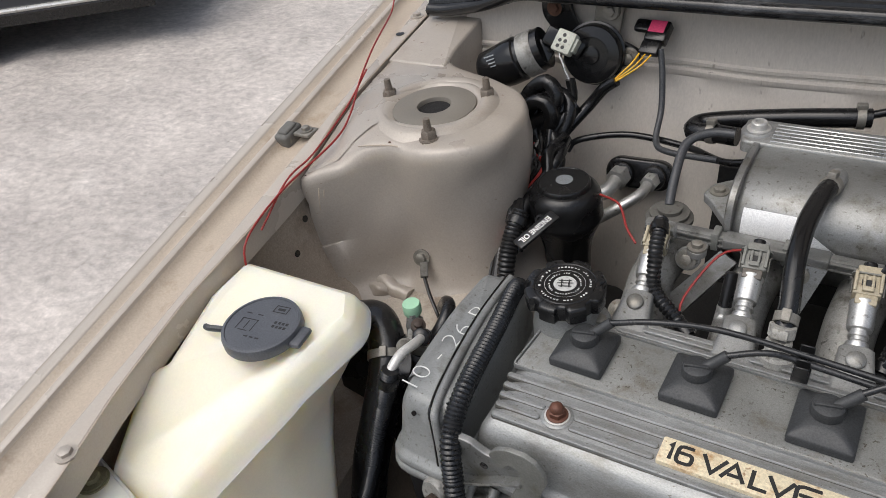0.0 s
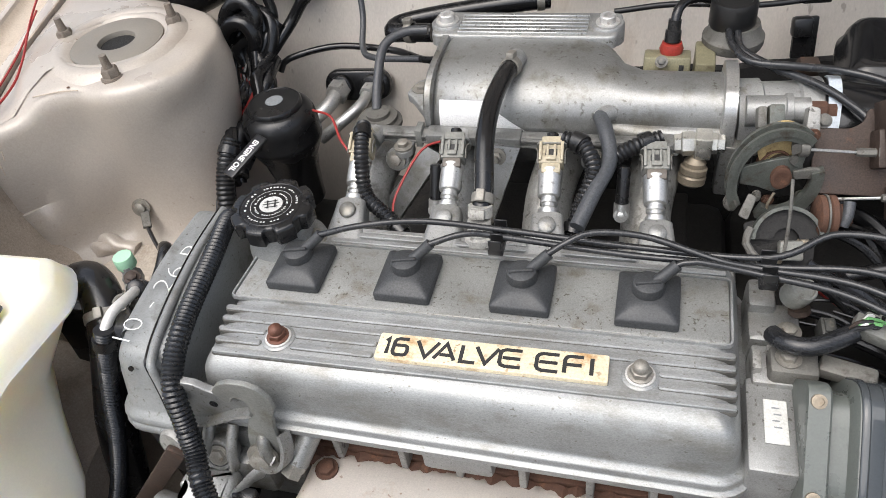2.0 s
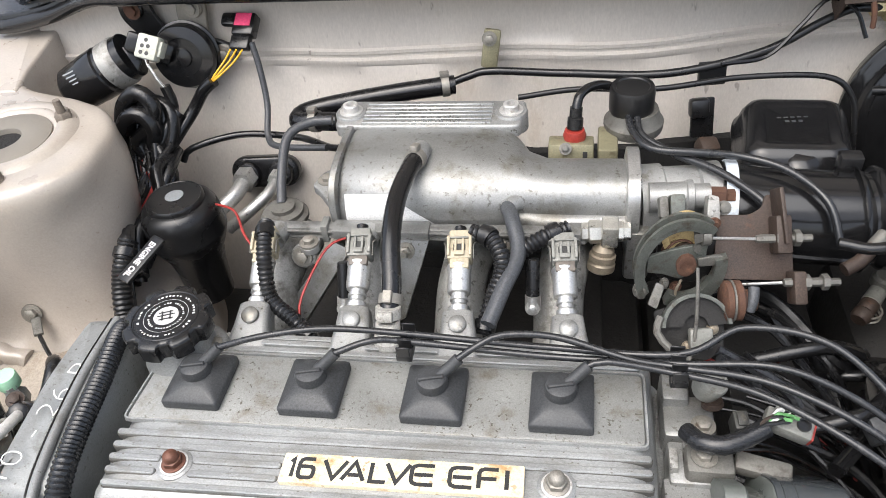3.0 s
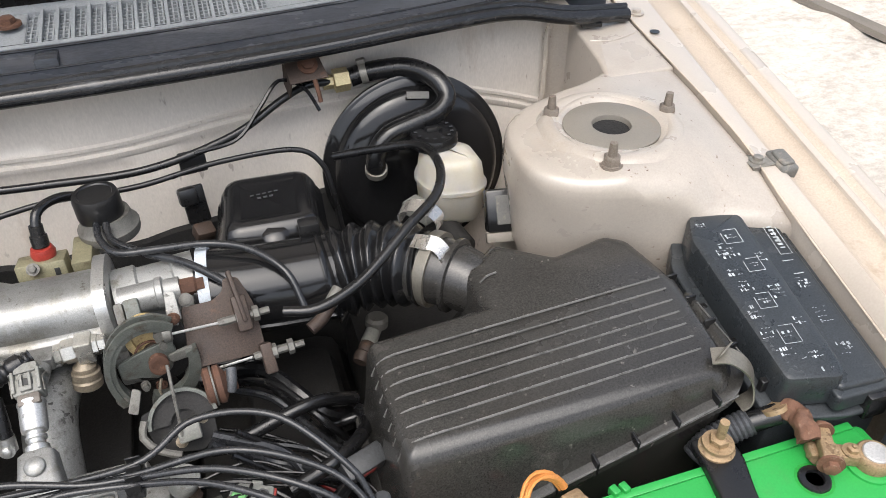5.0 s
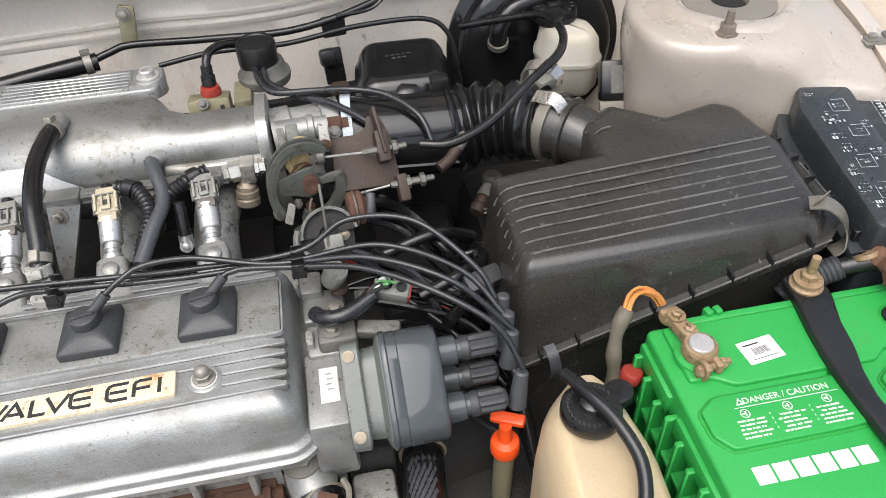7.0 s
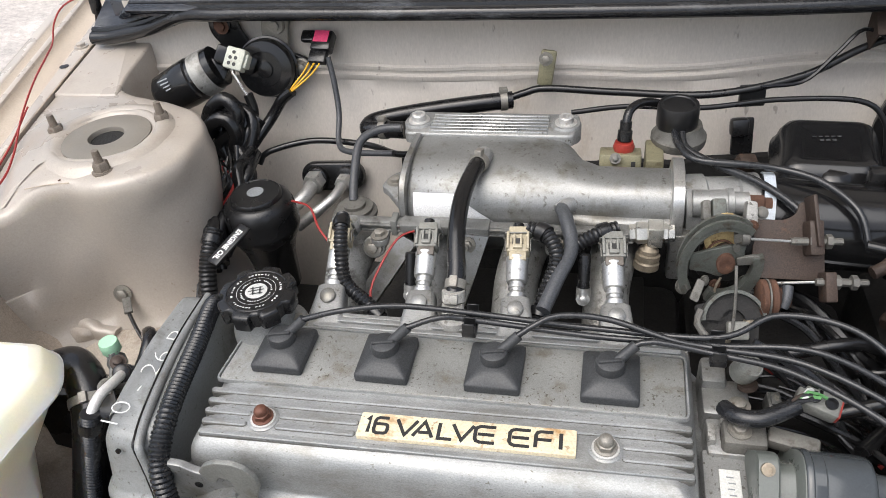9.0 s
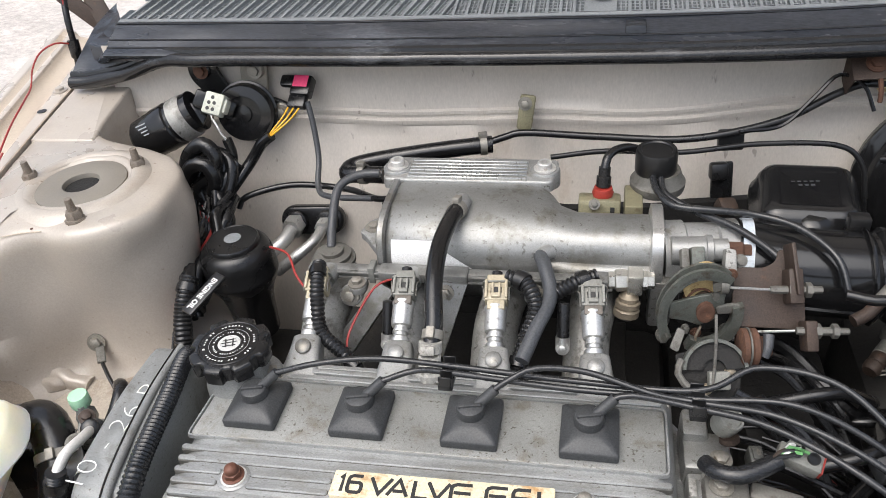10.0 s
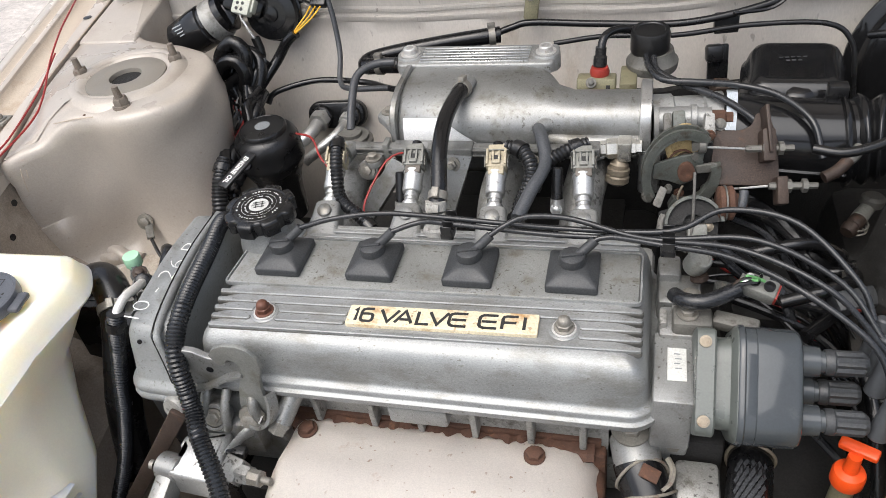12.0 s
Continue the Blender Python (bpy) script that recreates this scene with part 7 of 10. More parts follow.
ear = thing("fuse_box_bracket", (0.825, -0.035, 0.76), "beige painted bracket with a bolt", "bracket")
part("strap", moved(slab(soften([(-0.040, -0.026), (-0.034, -0.034), (0.006, -0.012), (0.012, -0.002), (0.010, 0.008), (0.002, 0.013), (-0.008, 0.010), (-0.012, 0.0)], 0.004), -0.001, 0.001, 0.0005), pose(0.807, -0.046, 0.792, -6, 8, 0)), PAINT_BAY, ear)
part("boss", moved(lathe([(0.0095, 0), (0.0090, 0.003), (0.0065, 0.0035), (0.0060, 0.001), (0.0001, 0.001)], n=24), pose(0.807, -0.046, 0.793, -6, 8, 0)), PLATE, ear)
part("bolt", moved(hexbolt((0, 0, 0.0005), r=0.0045, h=0.003, washer=1.1), pose(0.807, -0.046, 0.7945, -6, 8, 0)), STEEL, ear)
RELAY = material("blue_grey_moulding", (0.060, 0.068, 0.076), 0.45, 0.0, 0.2, 14, 260, 0.15, 0.0004, dirt=(0.12, 0.115, 0.105), dirt_amount=0.35, dirt_scale=24)
relay = thing("relay_box", (0.80, -0.13, 0.70), "grey relay box lid with white print beside the battery", "relay box")
part("lid", slab(soften([(0.776, -0.26), (0.804, -0.26), (0.814, -0.057), (0.785, -0.058)], 0.006), 0.70, 0.766, 0.003), RELAY, relay)
rm = pose(0.7965, -0.115, 0.7662, 0, 0, -5)
for cy in (0.030, 0.0, -0.03, -0.06):
    bars([(0, cy + 0.011, 0.022, 0.0008), (0, cy - 0.011, 0.022, 0.0008), (-0.011, cy, 0.0008, 0.022), (0.011, cy, 0.0008, 0.022), (0, cy + 0.002, 0.010, 0.0025), (0, cy - 0.005, 0.007, 0.002)], PRINT, "print", relay, rm)

# ---- battery ----
bat = thing("car_battery", (0.64, -0.13, 0.55), "bright green car battery with white print and corroded terminals", "battery")
BX0, BX1, BY0, BY1, BZ = 0.500, 0.772, -0.225, -0.046, 0.769
DX, DY = 0.571, -0.129
def build_battery():
    case = part("case", join(slab(rounded(BX0 + 0.004, BX1 - 0.004, BY0 + 0.004, BY1 - 0.004, 0.006, 3), 0.55, BZ - 0.02, 0.002), slab(rounded(BX0, BX1, BY0, BY1, 0.006, 3), BZ - 0.028, BZ, 0.003)), GREEN, bat)
    for i in range(9):
        y = BY1 - 0.010 - i * 0.0205
        part("side_rib", box(BX0 - 0.010, BX0 + 0.005, y - 0.0026, y + 0.0026, 0.56, BZ - 0.018 - 0.004 * (i % 3), 0.0012, 1), GREEN, case)
    for z, o in ((BZ - 0.062, 0.008), (BZ - 0.125, 0.010)):
        part("side_rib", box(BX0 - o, BX0 + 0.004, BY0 + 0.006, BY1 - 0.006, z - 0.0025, z + 0.0025, 0.001, 1), GREEN, case)
    part("side_step", join(box(BX0 - 0.004, BX0 + 0.012, BY1 - 0.060, BY1 - 0.004, BZ - 0.030, BZ - 0.010, 0.002), box(BX0 - 0.004, BX0 + 0.012, BY0 + 0.010, BY1 - 0.075, BZ - 0.034, BZ - 0.014, 0.002)), GREEN, case, "stepped upper edge of the case")
    for x in (0.556, 0.564, 0.720, 0.728):
        part("vent_hook", moved(box(-0.003, 0.003, -0.002, 0.006, -0.004, 0.005, 0.001), pose(x, BY1 + 0.002, BZ + 0.002, 0, 0, 15)), GREEN, case)
    part("rear_lip", box(BX0 + 0.03, BX1 - 0.01, BY1 - 0.004, BY1 + 0.003, BZ - 0.02, BZ + 0.003, 0.001), GREEN, case)
    # raised upper deck with bevelled cut-outs, and two lid panels
    deck = soften([(BX0 + 0.012, -0.050), (BX1 - 0.010, -0.050), (BX1 - 0.010, -0.110), (BX1 - 0.055, -0.110), (BX1 - 0.065, -0.105), (0.672, -0.105), (0.660, -0.114), (BX0 + 0.045, -0.114), (BX0 + 0.030, -0.104), (BX0 + 0.012, -0.104)][::-1], 0.004)
    part("deck", slab(deck, BZ - 0.002, BZ + 0.004, 0.002), GREEN, case)
    for x0, x1, y1 in ((0.508, 0.634, -0.121), (0.652, BX1 - 0.012, -0.121)):
        pl = soften([(x0, -0.152), (x0 + 0.010, -0.165), (x1 - 0.03, -0.165), (x1, -0.163), (x1, y1), (x0 + 0.014, y1), (x0, y1 - 0.010)], 0.003)
        part("groove", slab(inset(pl, -0.0022), BZ - 0.003, BZ + 0.0008, 0.0004), GREEN_DARK, case)
        part("panel", slab(pl, BZ - 0.003, BZ + 0.0042, 0.0012), GREEN, case)
    m = pose(DX, DY, BZ + 0.0044)
    letters("DANGER / CAUTION", 0.0074, PRINTW, "print", case, pose(DX + 0.004, DY - 0.0003, BZ + 0.0044), 0.0001, squeeze=0.98)
    part("print", rings([[(DX - 0.036, DY - 0.003, BZ + 0.0046), (DX - 0.029, DY - 0.003, BZ + 0.0046), (DX - 0.0325, DY + 0.0032, BZ + 0.0046)], [(DX - 0.0342, DY - 0.0018, BZ + 0.00462), (DX - 0.0308, DY - 0.0018, BZ + 0.00462), (DX - 0.0325, DY + 0.0012, BZ + 0.00462)]], False, False), PRINTW, case, "", 0)
    bars([(0.002, -0.0052, 0.082, 0.0006)], PRINTW, "print", case, m)
    rnd = random.Random(5)
    sp = []
    for cx in (-0.031, 0.0, 0.031):
        for r in range(5):
            u, lim = -rnd.uniform(0.007, 0.011), rnd.uniform(0.007, 0.011)
            while u < lim:
                q = rnd.uniform(0.0010, 0.0032)
                sp.append((cx + u, -0.0165 - 0.0034 * r, q, 0.0015))
                u += q + 0.0006
    bars(sp, PRINTW, "print", case, m)
    bars([(cx, -0.022 + 0.004 * k, 0.0006, 0.0016) for cx in (-0.0155, 0.0155) for k in range(-1, 3)], PRINTW, "print", case, m)
    for cx in (-0.033, 0.0, 0.031):
        part("symbol", print_ring(0.0030, 0.0037, (DX + cx, DY - 0.0105, BZ + 0.0046)), PRINTW, case)
        bars([(cx - 0.0005, -0.0105, 0.0032, 0.0014), (cx + 0.0006, -0.0105, 0.0012, 0.0040)], PRINTW, "symbol", case, m)
    # brand lettering becomes plain bold bars
    for i in range(6):
        part("white_bar", box(0.523 + 0.0150 * i, 0.536 + 0.0150 * i, -0.1925, -0.1790, BZ, BZ + 0.0006, 0.0001, 1), WHITE, case)
    # paper label and sticker
    part("label", moved(box(-0.0155, 0.0155, -0.011, 0.011, 0.0, 0.0006, 0.0002, 1), pose(0.5775, -0.0875, BZ + 0.0042, 0, 0, 7)), WHITE, case, "small white bar-code label")
    bars([(-0.0065 + 0.0012 * i, -0.0005, 0.0005 + 0.0003 * (i % 3 == 0), 0.007) for i in range(12)] + [(-0.005, 0.0065, 0.014, 0.0014), (0, -0.0075, 0.022, 0.0007)], INK, "bar_code", case, pose(0.5775, -0.0875, BZ + 0.0049, 0, 0, 7))
    st = part("sticker", box(0.662, 0.730, -0.174, -0.134, BZ + 0.004, BZ + 0.0052, 0.0003, 1), WHITE, case, "white paper sticker with red and blue print")
    blue = material("blue_print", (0.10, 0.16, 0.42), 0.5)
    faded = material("faded_red_print", (0.55, 0.16, 0.18), 0.5)
    for r in range(6):
        sp, u = [], -0.029
        while u < 0.026:
            q = rnd.uniform(0.0015, 0.0045)
            if rnd.random() < 0.8:
                sp.append((u + q / 2, 0.0145 - 0.0058 * r, q, rnd.uniform(0.0012, 0.0030)))
            u += q + rnd.uniform(0.0008, 0.0024)
        bars(sp, (faded, faded, blue, blue, faded, blue)[r], "print", st, pose(0.696, -0.154, BZ + 0.0054))
    part("holo_edge", box(0.7305, 0.736, -0.172, -0.138, BZ + 0.004, BZ + 0.0050, 0.0003, 1), SHINY, st, "shiny foil edge of the sticker")
    e = part("indicator", print_ring(0.0118, 0.0145, (0.700, -0.080, BZ + 0.0044)), GREEN_DARK, case, "round charge indicator with a black eye")
    part("eye", lathe([(0.0125, 0), (0.0115, 0.0025), (0.007, 0.003), (0.0065, 0.0005), (0.0001, 0.0005)], (0.700, -0.080, BZ + 0.0035), n=24), BLACK, e)
    for i in range(5):
        part("pen_mark", moved(box(-0.0012, 0.0012, -0.007, 0.007, 0, 0.0005, 0.0001, 1), pose(0.712 + 0.010 * i, -0.197 + 0.002 * (i % 2), BZ + 0.0002, 0, 0, (8, -20, 25, 0, -12)[i])), WHITE, case)
    for x in (0.528, 0.748):
        part("terminal_post", lathe([(0.0100, 0), (0.0096, 0.0172), (0.0088, 0.0180), (0.0001, 0.0182)], (x, -0.082, BZ + 0.002), n=24), LEAD, case, "lead terminal post")
        part("terminal_base", lathe([(0.0185, 0), (0.018, 0.003), (0.014, 0.004)], (x, -0.082, BZ + 0.003), n=28), GREEN, case)
build_battery()

OLIVE = material("dirty_cable_sleeve", (0.13, 0.115, 0.085), 0.6, 0.0, 0.25, 50, 250, 0.3, 0.0004, dirt=(0.07, 0.05, 0.035), dirt_amount=0.4, dirt_scale=70)
COPPER = material("orange_copper_strands", (0.62, 0.26, 0.07), 0.5, 0.4, 0.2, 80, 300, 0.2)
def build_terminal(x, label, turn, side):
    """A lead clamp on its post; turn: the way its tail points, in degrees."""
    t = thing("battery_clamp", (x, -0.082, BZ), label, "battery clamp", "battery clamps")
    m = pose(x, -0.082, BZ + 0.004, 0, 0, turn) @ Matrix.Diagonal((0.80, 0.78, 0.95, 1))
    part("ring", lathe([(0.0100, 0), (0.0130, 0.0005), (0.0138, 0.006), (0.0134, 0.0125), (0.0122, 0.0140), (0.0098, 0.0140)], (x, -0.082, BZ + 0.004), n=32, cap0=False), BRASS, t)
    part("tail", moved(lumpy(box(0.010, 0.050, -0.0085, 0.0085, 0.002, 0.013, 0.003), 0.0012, 120, x), m), BRASS, t)
    for k, u in enumerate((0.020, 0.041)):
        part("nut", moved(join(hexbolt((u, 0.0, 0.013), r=0.0058, h=0.005), lathe([(0.0022, 0.0), (0.0022, 0.0075), (0.001, 0.008)], (u, 0, 0.013), n=10)), m), BRASS, t)
    part("end_lump", moved(lumpy(box(0.040, 0.058, -0.012, 0.010, 0.000, 0.011, 0.004), 0.0022, 150, x + 2), m), BRASS, t)
    for v in (-0.0055, 0.0075):
        part("jaw", moved(lumpy(box(-0.028, -0.010, v - 0.0035, v + 0.0035, 0.001, 0.012, 0.002), 0.0008, 140, v * 100), m), BRASS, t)
    part("bolt", moved(join(cyl((-0.021, -0.020, 0.006), (-0.021, 0.019, 0.006), 0.0032, n=10), hexbolt((-0.021, 0.0115, 0.006), (0, 1, 0), 0.0062, 0.006), lathe([(0.0055, 0), (0.0055, 0.005), (0.003, 0.006)], (-0.021, -0.0095, 0.006), (0, -1, 0), 6)), m), CLAMPRUST if side else BRASS, t, "corroded pinch bolt")
    return t


CLAMPRUST = material("orange_rust", (0.135, 0.066, 0.040), 0.8, 0.1, 0.35, 80, 400, 0.6, 0.0008, dirt=(0.26, 0.19, 0.13), dirt_amount=0.4, dirt_scale=140)
plus = build_terminal(0.528, "corroded brass battery clamp with a brown cable", 100, False)
cb = part("cable", sweep(curve([(0.484, -0.040, 0.792), (0.476, -0.046, 0.778), (0.473, -0.052, 0.755), (0.474, -0.058, 0.72), (0.474, -0.060, 0.66)], 0.004), [0.0060 + 0.0008 * math.sin(0.8 * k) for k in range(len(curve([(0.484, -0.040, 0.792), (0.476, -0.046, 0.778), (0.473, -0.052, 0.755), (0.474, -0.058, 0.72), (0.474, -0.060, 0.66)], 0.004)))], 14), OLIVE, plus, "split brown cable sleeve")
for k in range(11):
    o = Vector((0.0026 * math.cos(2.4 * k), 0.0026 * math.sin(2.4 * k), 0.0022 * math.sin(1.3 * k)))
    part("copper_strand", tube([Vector(p) + o for p in ((0.518, -0.032, 0.782), (0.512, -0.028, 0.791), (0.500, -0.027, 0.796), (0.489, -0.033, 0.796), (0.483, -0.041, 0.789))], 0.0012, 6), COPPER, cb)
rp = thing("red_cable_plug", (0.478, -0.070, 0.735), "red plastic collar on a cable beside the battery", "plug")
part("collar", lathe([(0.0085, 0), (0.0095, 0.002), (0.0095, 0.009), (0.008, 0.011), (0.0045, 0.0112)], (0.486, -0.062, 0.728), (0.2, 0.1, 1), 18), REDPLASTIC, rp)
part("sleeve", tube([(0.486, -0.062, 0.730), (0.484, -0.064, 0.70), (0.482, -0.066, 0.66)], 0.0085, 12), RUBBER, rp)
minus = build_terminal(0.748, "corroded brass battery clamp with a rusty lug", 152, True)
part("cross_piece", moved(lumpy(box(-0.005, 0.005, -0.016, 0.014, -0.004, 0.006, 0.002), 0.0012, 130, 5), pose(0.716, -0.066, BZ + 0.018, 0, 0, -28)), BRASS, minus)
part("cross_bolt", moved(join(hexbolt((0, -0.016, 0.002), (0, -1, 0), 0.0062, 0.006), hexbolt((0, 0.014, 0.002), (0, 1, 0), 0.0055, 0.006)), pose(0.716, -0.066, BZ + 0.018, 0, 0, -28)), CLAMPRUST, minus)
part("rusty_lug", lumpy(tube([(0.708, -0.058, 0.788), (0.710, -0.046, 0.793), (0.712, -0.036, 0.793), (0.708, -0.028, 0.790)], 0.0088, 12, 0.004), 0.003, 150, 3), CLAMPRUST, minus, "crumbling rusty cable lug")
part("cable_lug", lathe([(0.0062, -0.002), (0.0100, -0.002), (0.0100, 0.002), (0.0062, 0.002)], (0.700, -0.026, 0.792), (-0.2, 0.6, 0.7), 22, cap0=False), BRASS, minus, "ring lug")
part("cable", tube([(0.704, -0.028, 0.786), (0.690, -0.024, 0.780), (0.672, -0.020, 0.772), (0.655, -0.020, 0.764), (0.640, -0.022, 0.75)], 0.0090, 12), RUBBER, minus)
part("cable_sleeve", corrugated([(0.684, -0.022, 0.778), (0.668, -0.020, 0.770), (0.652, -0.020, 0.762), (0.640, -0.022, 0.75)], 0.0115, 0.0042), RUBBER_GREY, minus, "corrugated cable sleeve")
hd = thing("battery_hold_down", (0.642, -0.04, 0.77), "black steel hold-down bar with a corroded nut", "bracket")
hp = soften([(0.628, -0.024), (0.627, -0.045), (0.621, -0.080), (0.618, -0.105), (0.617, -0.130), (0.618, -0.150), (0.620, -0.190), (0.622, -0.25), (0.642, -0.25), (0.640, -0.19), (0.635, -0.150), (0.638, -0.128), (0.645, -0.105), (0.649, -0.08), (0.659, -0.05), (0.659, -0.024)], 0.004)
part("bar", slab(hp, BZ + 0.004, BZ + 0.012, 0.003), BLACK, hd)
part("washer", lathe([(0.0135, 0), (0.0138, 0.002), (0.011, 0.0035), (0.0095, 0.007), (0.008, 0.008)], (0.642, -0.038, BZ + 0.012), n=24), BRASS, hd)
part("nut", hexbolt((0.642, -0.038, BZ + 0.018), r=0.0075, h=0.008), BRASS, hd)
part("rod", cyl((0.642, -0.038, 0.6), (0.642, -0.038, BZ + 0.044), 0.004, 0.0036, 10), BRASS, hd)


# ---- coolant, distributor, front of the engine ----
cool = thing("coolant_tank", (0.425, -0.14, 0.55), "tan translucent coolant tank with a black cap", "coolant tank")
def build_cool():
    top = [(0.394, -0.104), (0.410, -0.082), (0.432, -0.064), (0.452, -0.066), (0.463, -0.086), (0.474, -0.150), (0.474, -0.215), (0.386, -0.215), (0.388, -0.155)][::-1]
    loops = [[(x, y, z - 0.18 * max(0, -0.14 - y)) for x, y in shrunk(top, d, 0.02, 5)] for d, z in ((-0.004, 0.55), (-0.002, 0.70), (0.001, 0.742), (0.006, 0.758), (0.013, 0.768), (0.018, 0.770))]
    part("body", rings(loops), TANK_TAN, cool, "", 50)
    c = part("cap", lathe([(0.0215, 0), (0.0228, 0.002), (0.0228, 0.009), (0.0215, 0.0115), (0.0001, 0.0122)], (0.430, -0.114, 0.769), n=36), BLACK, cool, "black screw cap with moulded marks")
    part("tab", slab(soften([(0.438, -0.120), (0.464, -0.112), (0.467, -0.100), (0.458, -0.092), (0.440, -0.098)], 0.005), 0.7705, 0.7795, 0.002), BLACK, c)
    bars([(0.0175 * math.cos(a), 0.0175 * math.sin(a), 0.0012, 0.0030) for a in (0.5 + i * 0.21 for i in range(24))], RUBBER_GREY, "moulded_marks", c, Matrix.Translation((0.430, -0.114, 0.7812)))
    part("spout", lathe([(0.009, 0), (0.009, 0.006), (0.006, 0.008)], (0.430, -0.114, 0.780), n=16), BLACK, c)
build_cool()
hose("overflow_hose", [(0.418, -0.086, 0.786), (0.424, -0.100, 0.790), (0.430, -0.114, 0.791), (0.440, -0.135, 0.789), (0.448, -0.165, 0.780), (0.440, -0.195, 0.768), (0.42, -0.23, 0.75)], 0.0052, RUBBER, "black rubber overflow hose over the coolant tank")

dip = thing("oil_dipstick", (0.38, -0.07, 0.60), "orange plastic dipstick handle in a dull metal tube", "dipstick")
part("tube", cyl((0.372, -0.078, 0.50), (0.378, -0.072, 0.675), 0.0085, 0.009, 14), YZINC, dip)
part("collar", lathe([(0.012, 0), (0.0128, 0.002), (0.0128, 0.012), (0.0115, 0.015), (0.006, 0.017), (0.0052, 0.036)], (0.378, -0.072, 0.674), n=24), ORANGE, dip)
part("handle", moved(box(-0.0145, 0.0145, -0.005, 0.005, -0.004, 0.004, 0.002), pose(0.381, -0.067, 0.712, 15, -4, -28)), ORANGE, dip)

LABEL = material("dirty_white_label", (0.60, 0.60, 0.57), 0.55, 0.0, 0.12, 40, 200, 0.05, dirt=(0.32, 0.30, 0.26), dirt_amount=0.35, dirt_scale=60)
ANGLED = material("pale_grey_boot_rubber", (0.050, 0.053, 0.057), 0.5, 0.0, 0.18, 40, 240, 0.2, dirt=(0.05, 0.05, 0.05), dirt_amount=0.25, dirt_scale=60, grain=0.1)
dist = thing("distributor", (0.29, -0.04, 0.70), "grey plastic distributor with ignition lead towers", "distributor")
def build_dist():
    turn = radians(38)
    def sec(x, r, q=4.0, flute=0.0, n=96):
        out = []
        for i in range(n):
            a = 2 * math.pi * i / n
            c, sn = math.cos(a), math.sin(a)
            k = 1.06 * r * (1 + flute * (abs(math.cos(6 * a)) - 0.5))
            u, w = k * math.copysign(abs(c) ** (2 / q), c), k * math.copysign(abs(sn) ** (2 / q), sn)
            out.append((x, -0.042 + u * math.cos(turn) - w * math.sin(turn), 0.746 + u * math.sin(turn) + w * math.cos(turn)))
        return out
    part("adaptor", join(box(0.224, 0.2555, -0.078, -0.005, 0.700, 0.762, 0.003), box(0.228, 0.260, -0.012, 0.022, 0.722, 0.766, 0.003)), ALU, dist)
    for k in range(3):
        part("adaptor_ear", box(0.228 + 0.010 * k, 0.234 + 0.010 * k, -0.004 + 0.006 * k, 0.012 + 0.006 * k, 0.758, 0.772, 0.001), ALU_DARK, dist)
    part("flange", rings([sec(*q, 8.0) for q in ((0.2545, 0.036), (0.2555, 0.0392), (0.2680, 0.0396), (0.2695, 0.0382))]), DISTG, dist, "grey-green distributor flange", 35)
    part("housing", rings([sec(*q) for q in ((0.266, 0.030, 5.0), (0.2685, 0.0335, 5.0), (0.2805, 0.0345, 5.0), (0.2825, 0.0395, 4.5), (0.2845, 0.0425, 4.2), (0.2860, 0.043, 4.2))]), DISTG, dist, "", 35)
    part("cap", rings([sec(*q) for q in ((0.2850, 0.0415, 4.2), (0.2854, 0.0438, 4.2), (0.2864, 0.0444, 4.2), (0.2892, 0.0444, 4.2), (0.2904, 0.0433, 4.2), (0.2975, 0.0432, 4.2), (0.2980, 0.0428, 4.2), (0.2985, 0.0432, 4.2), (0.3255, 0.0431, 4.2), (0.3285, 0.0422, 4.0), (0.3300, 0.0400, 3.8), (0.3305, 0.036, 3.4))]), DIST, dist, "smooth grey distributor cap", 40)
    up = Vector((0, -math.sin(turn), math.cos(turn)))
    side = Vector((0, -math.cos(turn), -math.sin(turn)))
    base = Vector((0.2612, -0.042, 0.746))
    for w in (-0.030, 0.030):
        p = base + up * 0.0412 + side * w
        part("screw", lathe([(0.0048, 0), (0.0046, 0.0024), (0.0028, 0.0026), (0.0028, 0.0014), (0.0001, 0.0014)], p, up, 16), RUSTY_ZINC, dist)
    plate = part("label", moved(box(-0.0075, 0.0075, -0.017, 0.017, 0, 0.001, 0.0003, 1), pose(0.2425, -0.040, 0.7625)), LABEL, dist, "small white label plate")
    bars([(0.001 * (k % 2), 0.010 - 0.005 * k, 0.005, 0.0012) for k in range(4)], GRILLE, "print", plate, pose(0.2425, -0.040, 0.7638))
    for k, (u, w) in enumerate(((0.022, -0.022), (0.022, 0.022), (-0.020, 0.022), (-0.020, -0.022), (0.0, 0.0))):
        p = Vector((0.330, -0.042, 0.746)) + up * u + side * w
        def star(a, d, prof, n=40):
            f = frame_to(a, d)
            return rings([[f @ Vector((r * (1 + g * math.cos(10 * t)) * math.cos(t), r * (1 + g * math.cos(10 * t)) * math.sin(t), h)) for t in (2 * math.pi * i / n for i in range(n))] for r, h, g in prof])
        tw = part("tower", lathe([(0.0125, 0), (0.0115, 0.014), (0.0085, 0.015), (0.0085, 0.026)], p, (1, 0, 0.03), 18), DIST, dist)
        part("lead_boot", star(p + Vector((0.018, 0, 0.0005)), (1, 0, 0.03), ((0.0094, 0, 0.0), (0.0100, 0.002, 0.0), (0.0100, 0.006, 0.0), (0.0088, 0.0075, 0.09), (0.0088, 0.0260, 0.09), (0.0075, 0.0285, 0.02), (0.006, 0.030, 0.0))), BOOT, tw, "ribbed lead boot", 30)
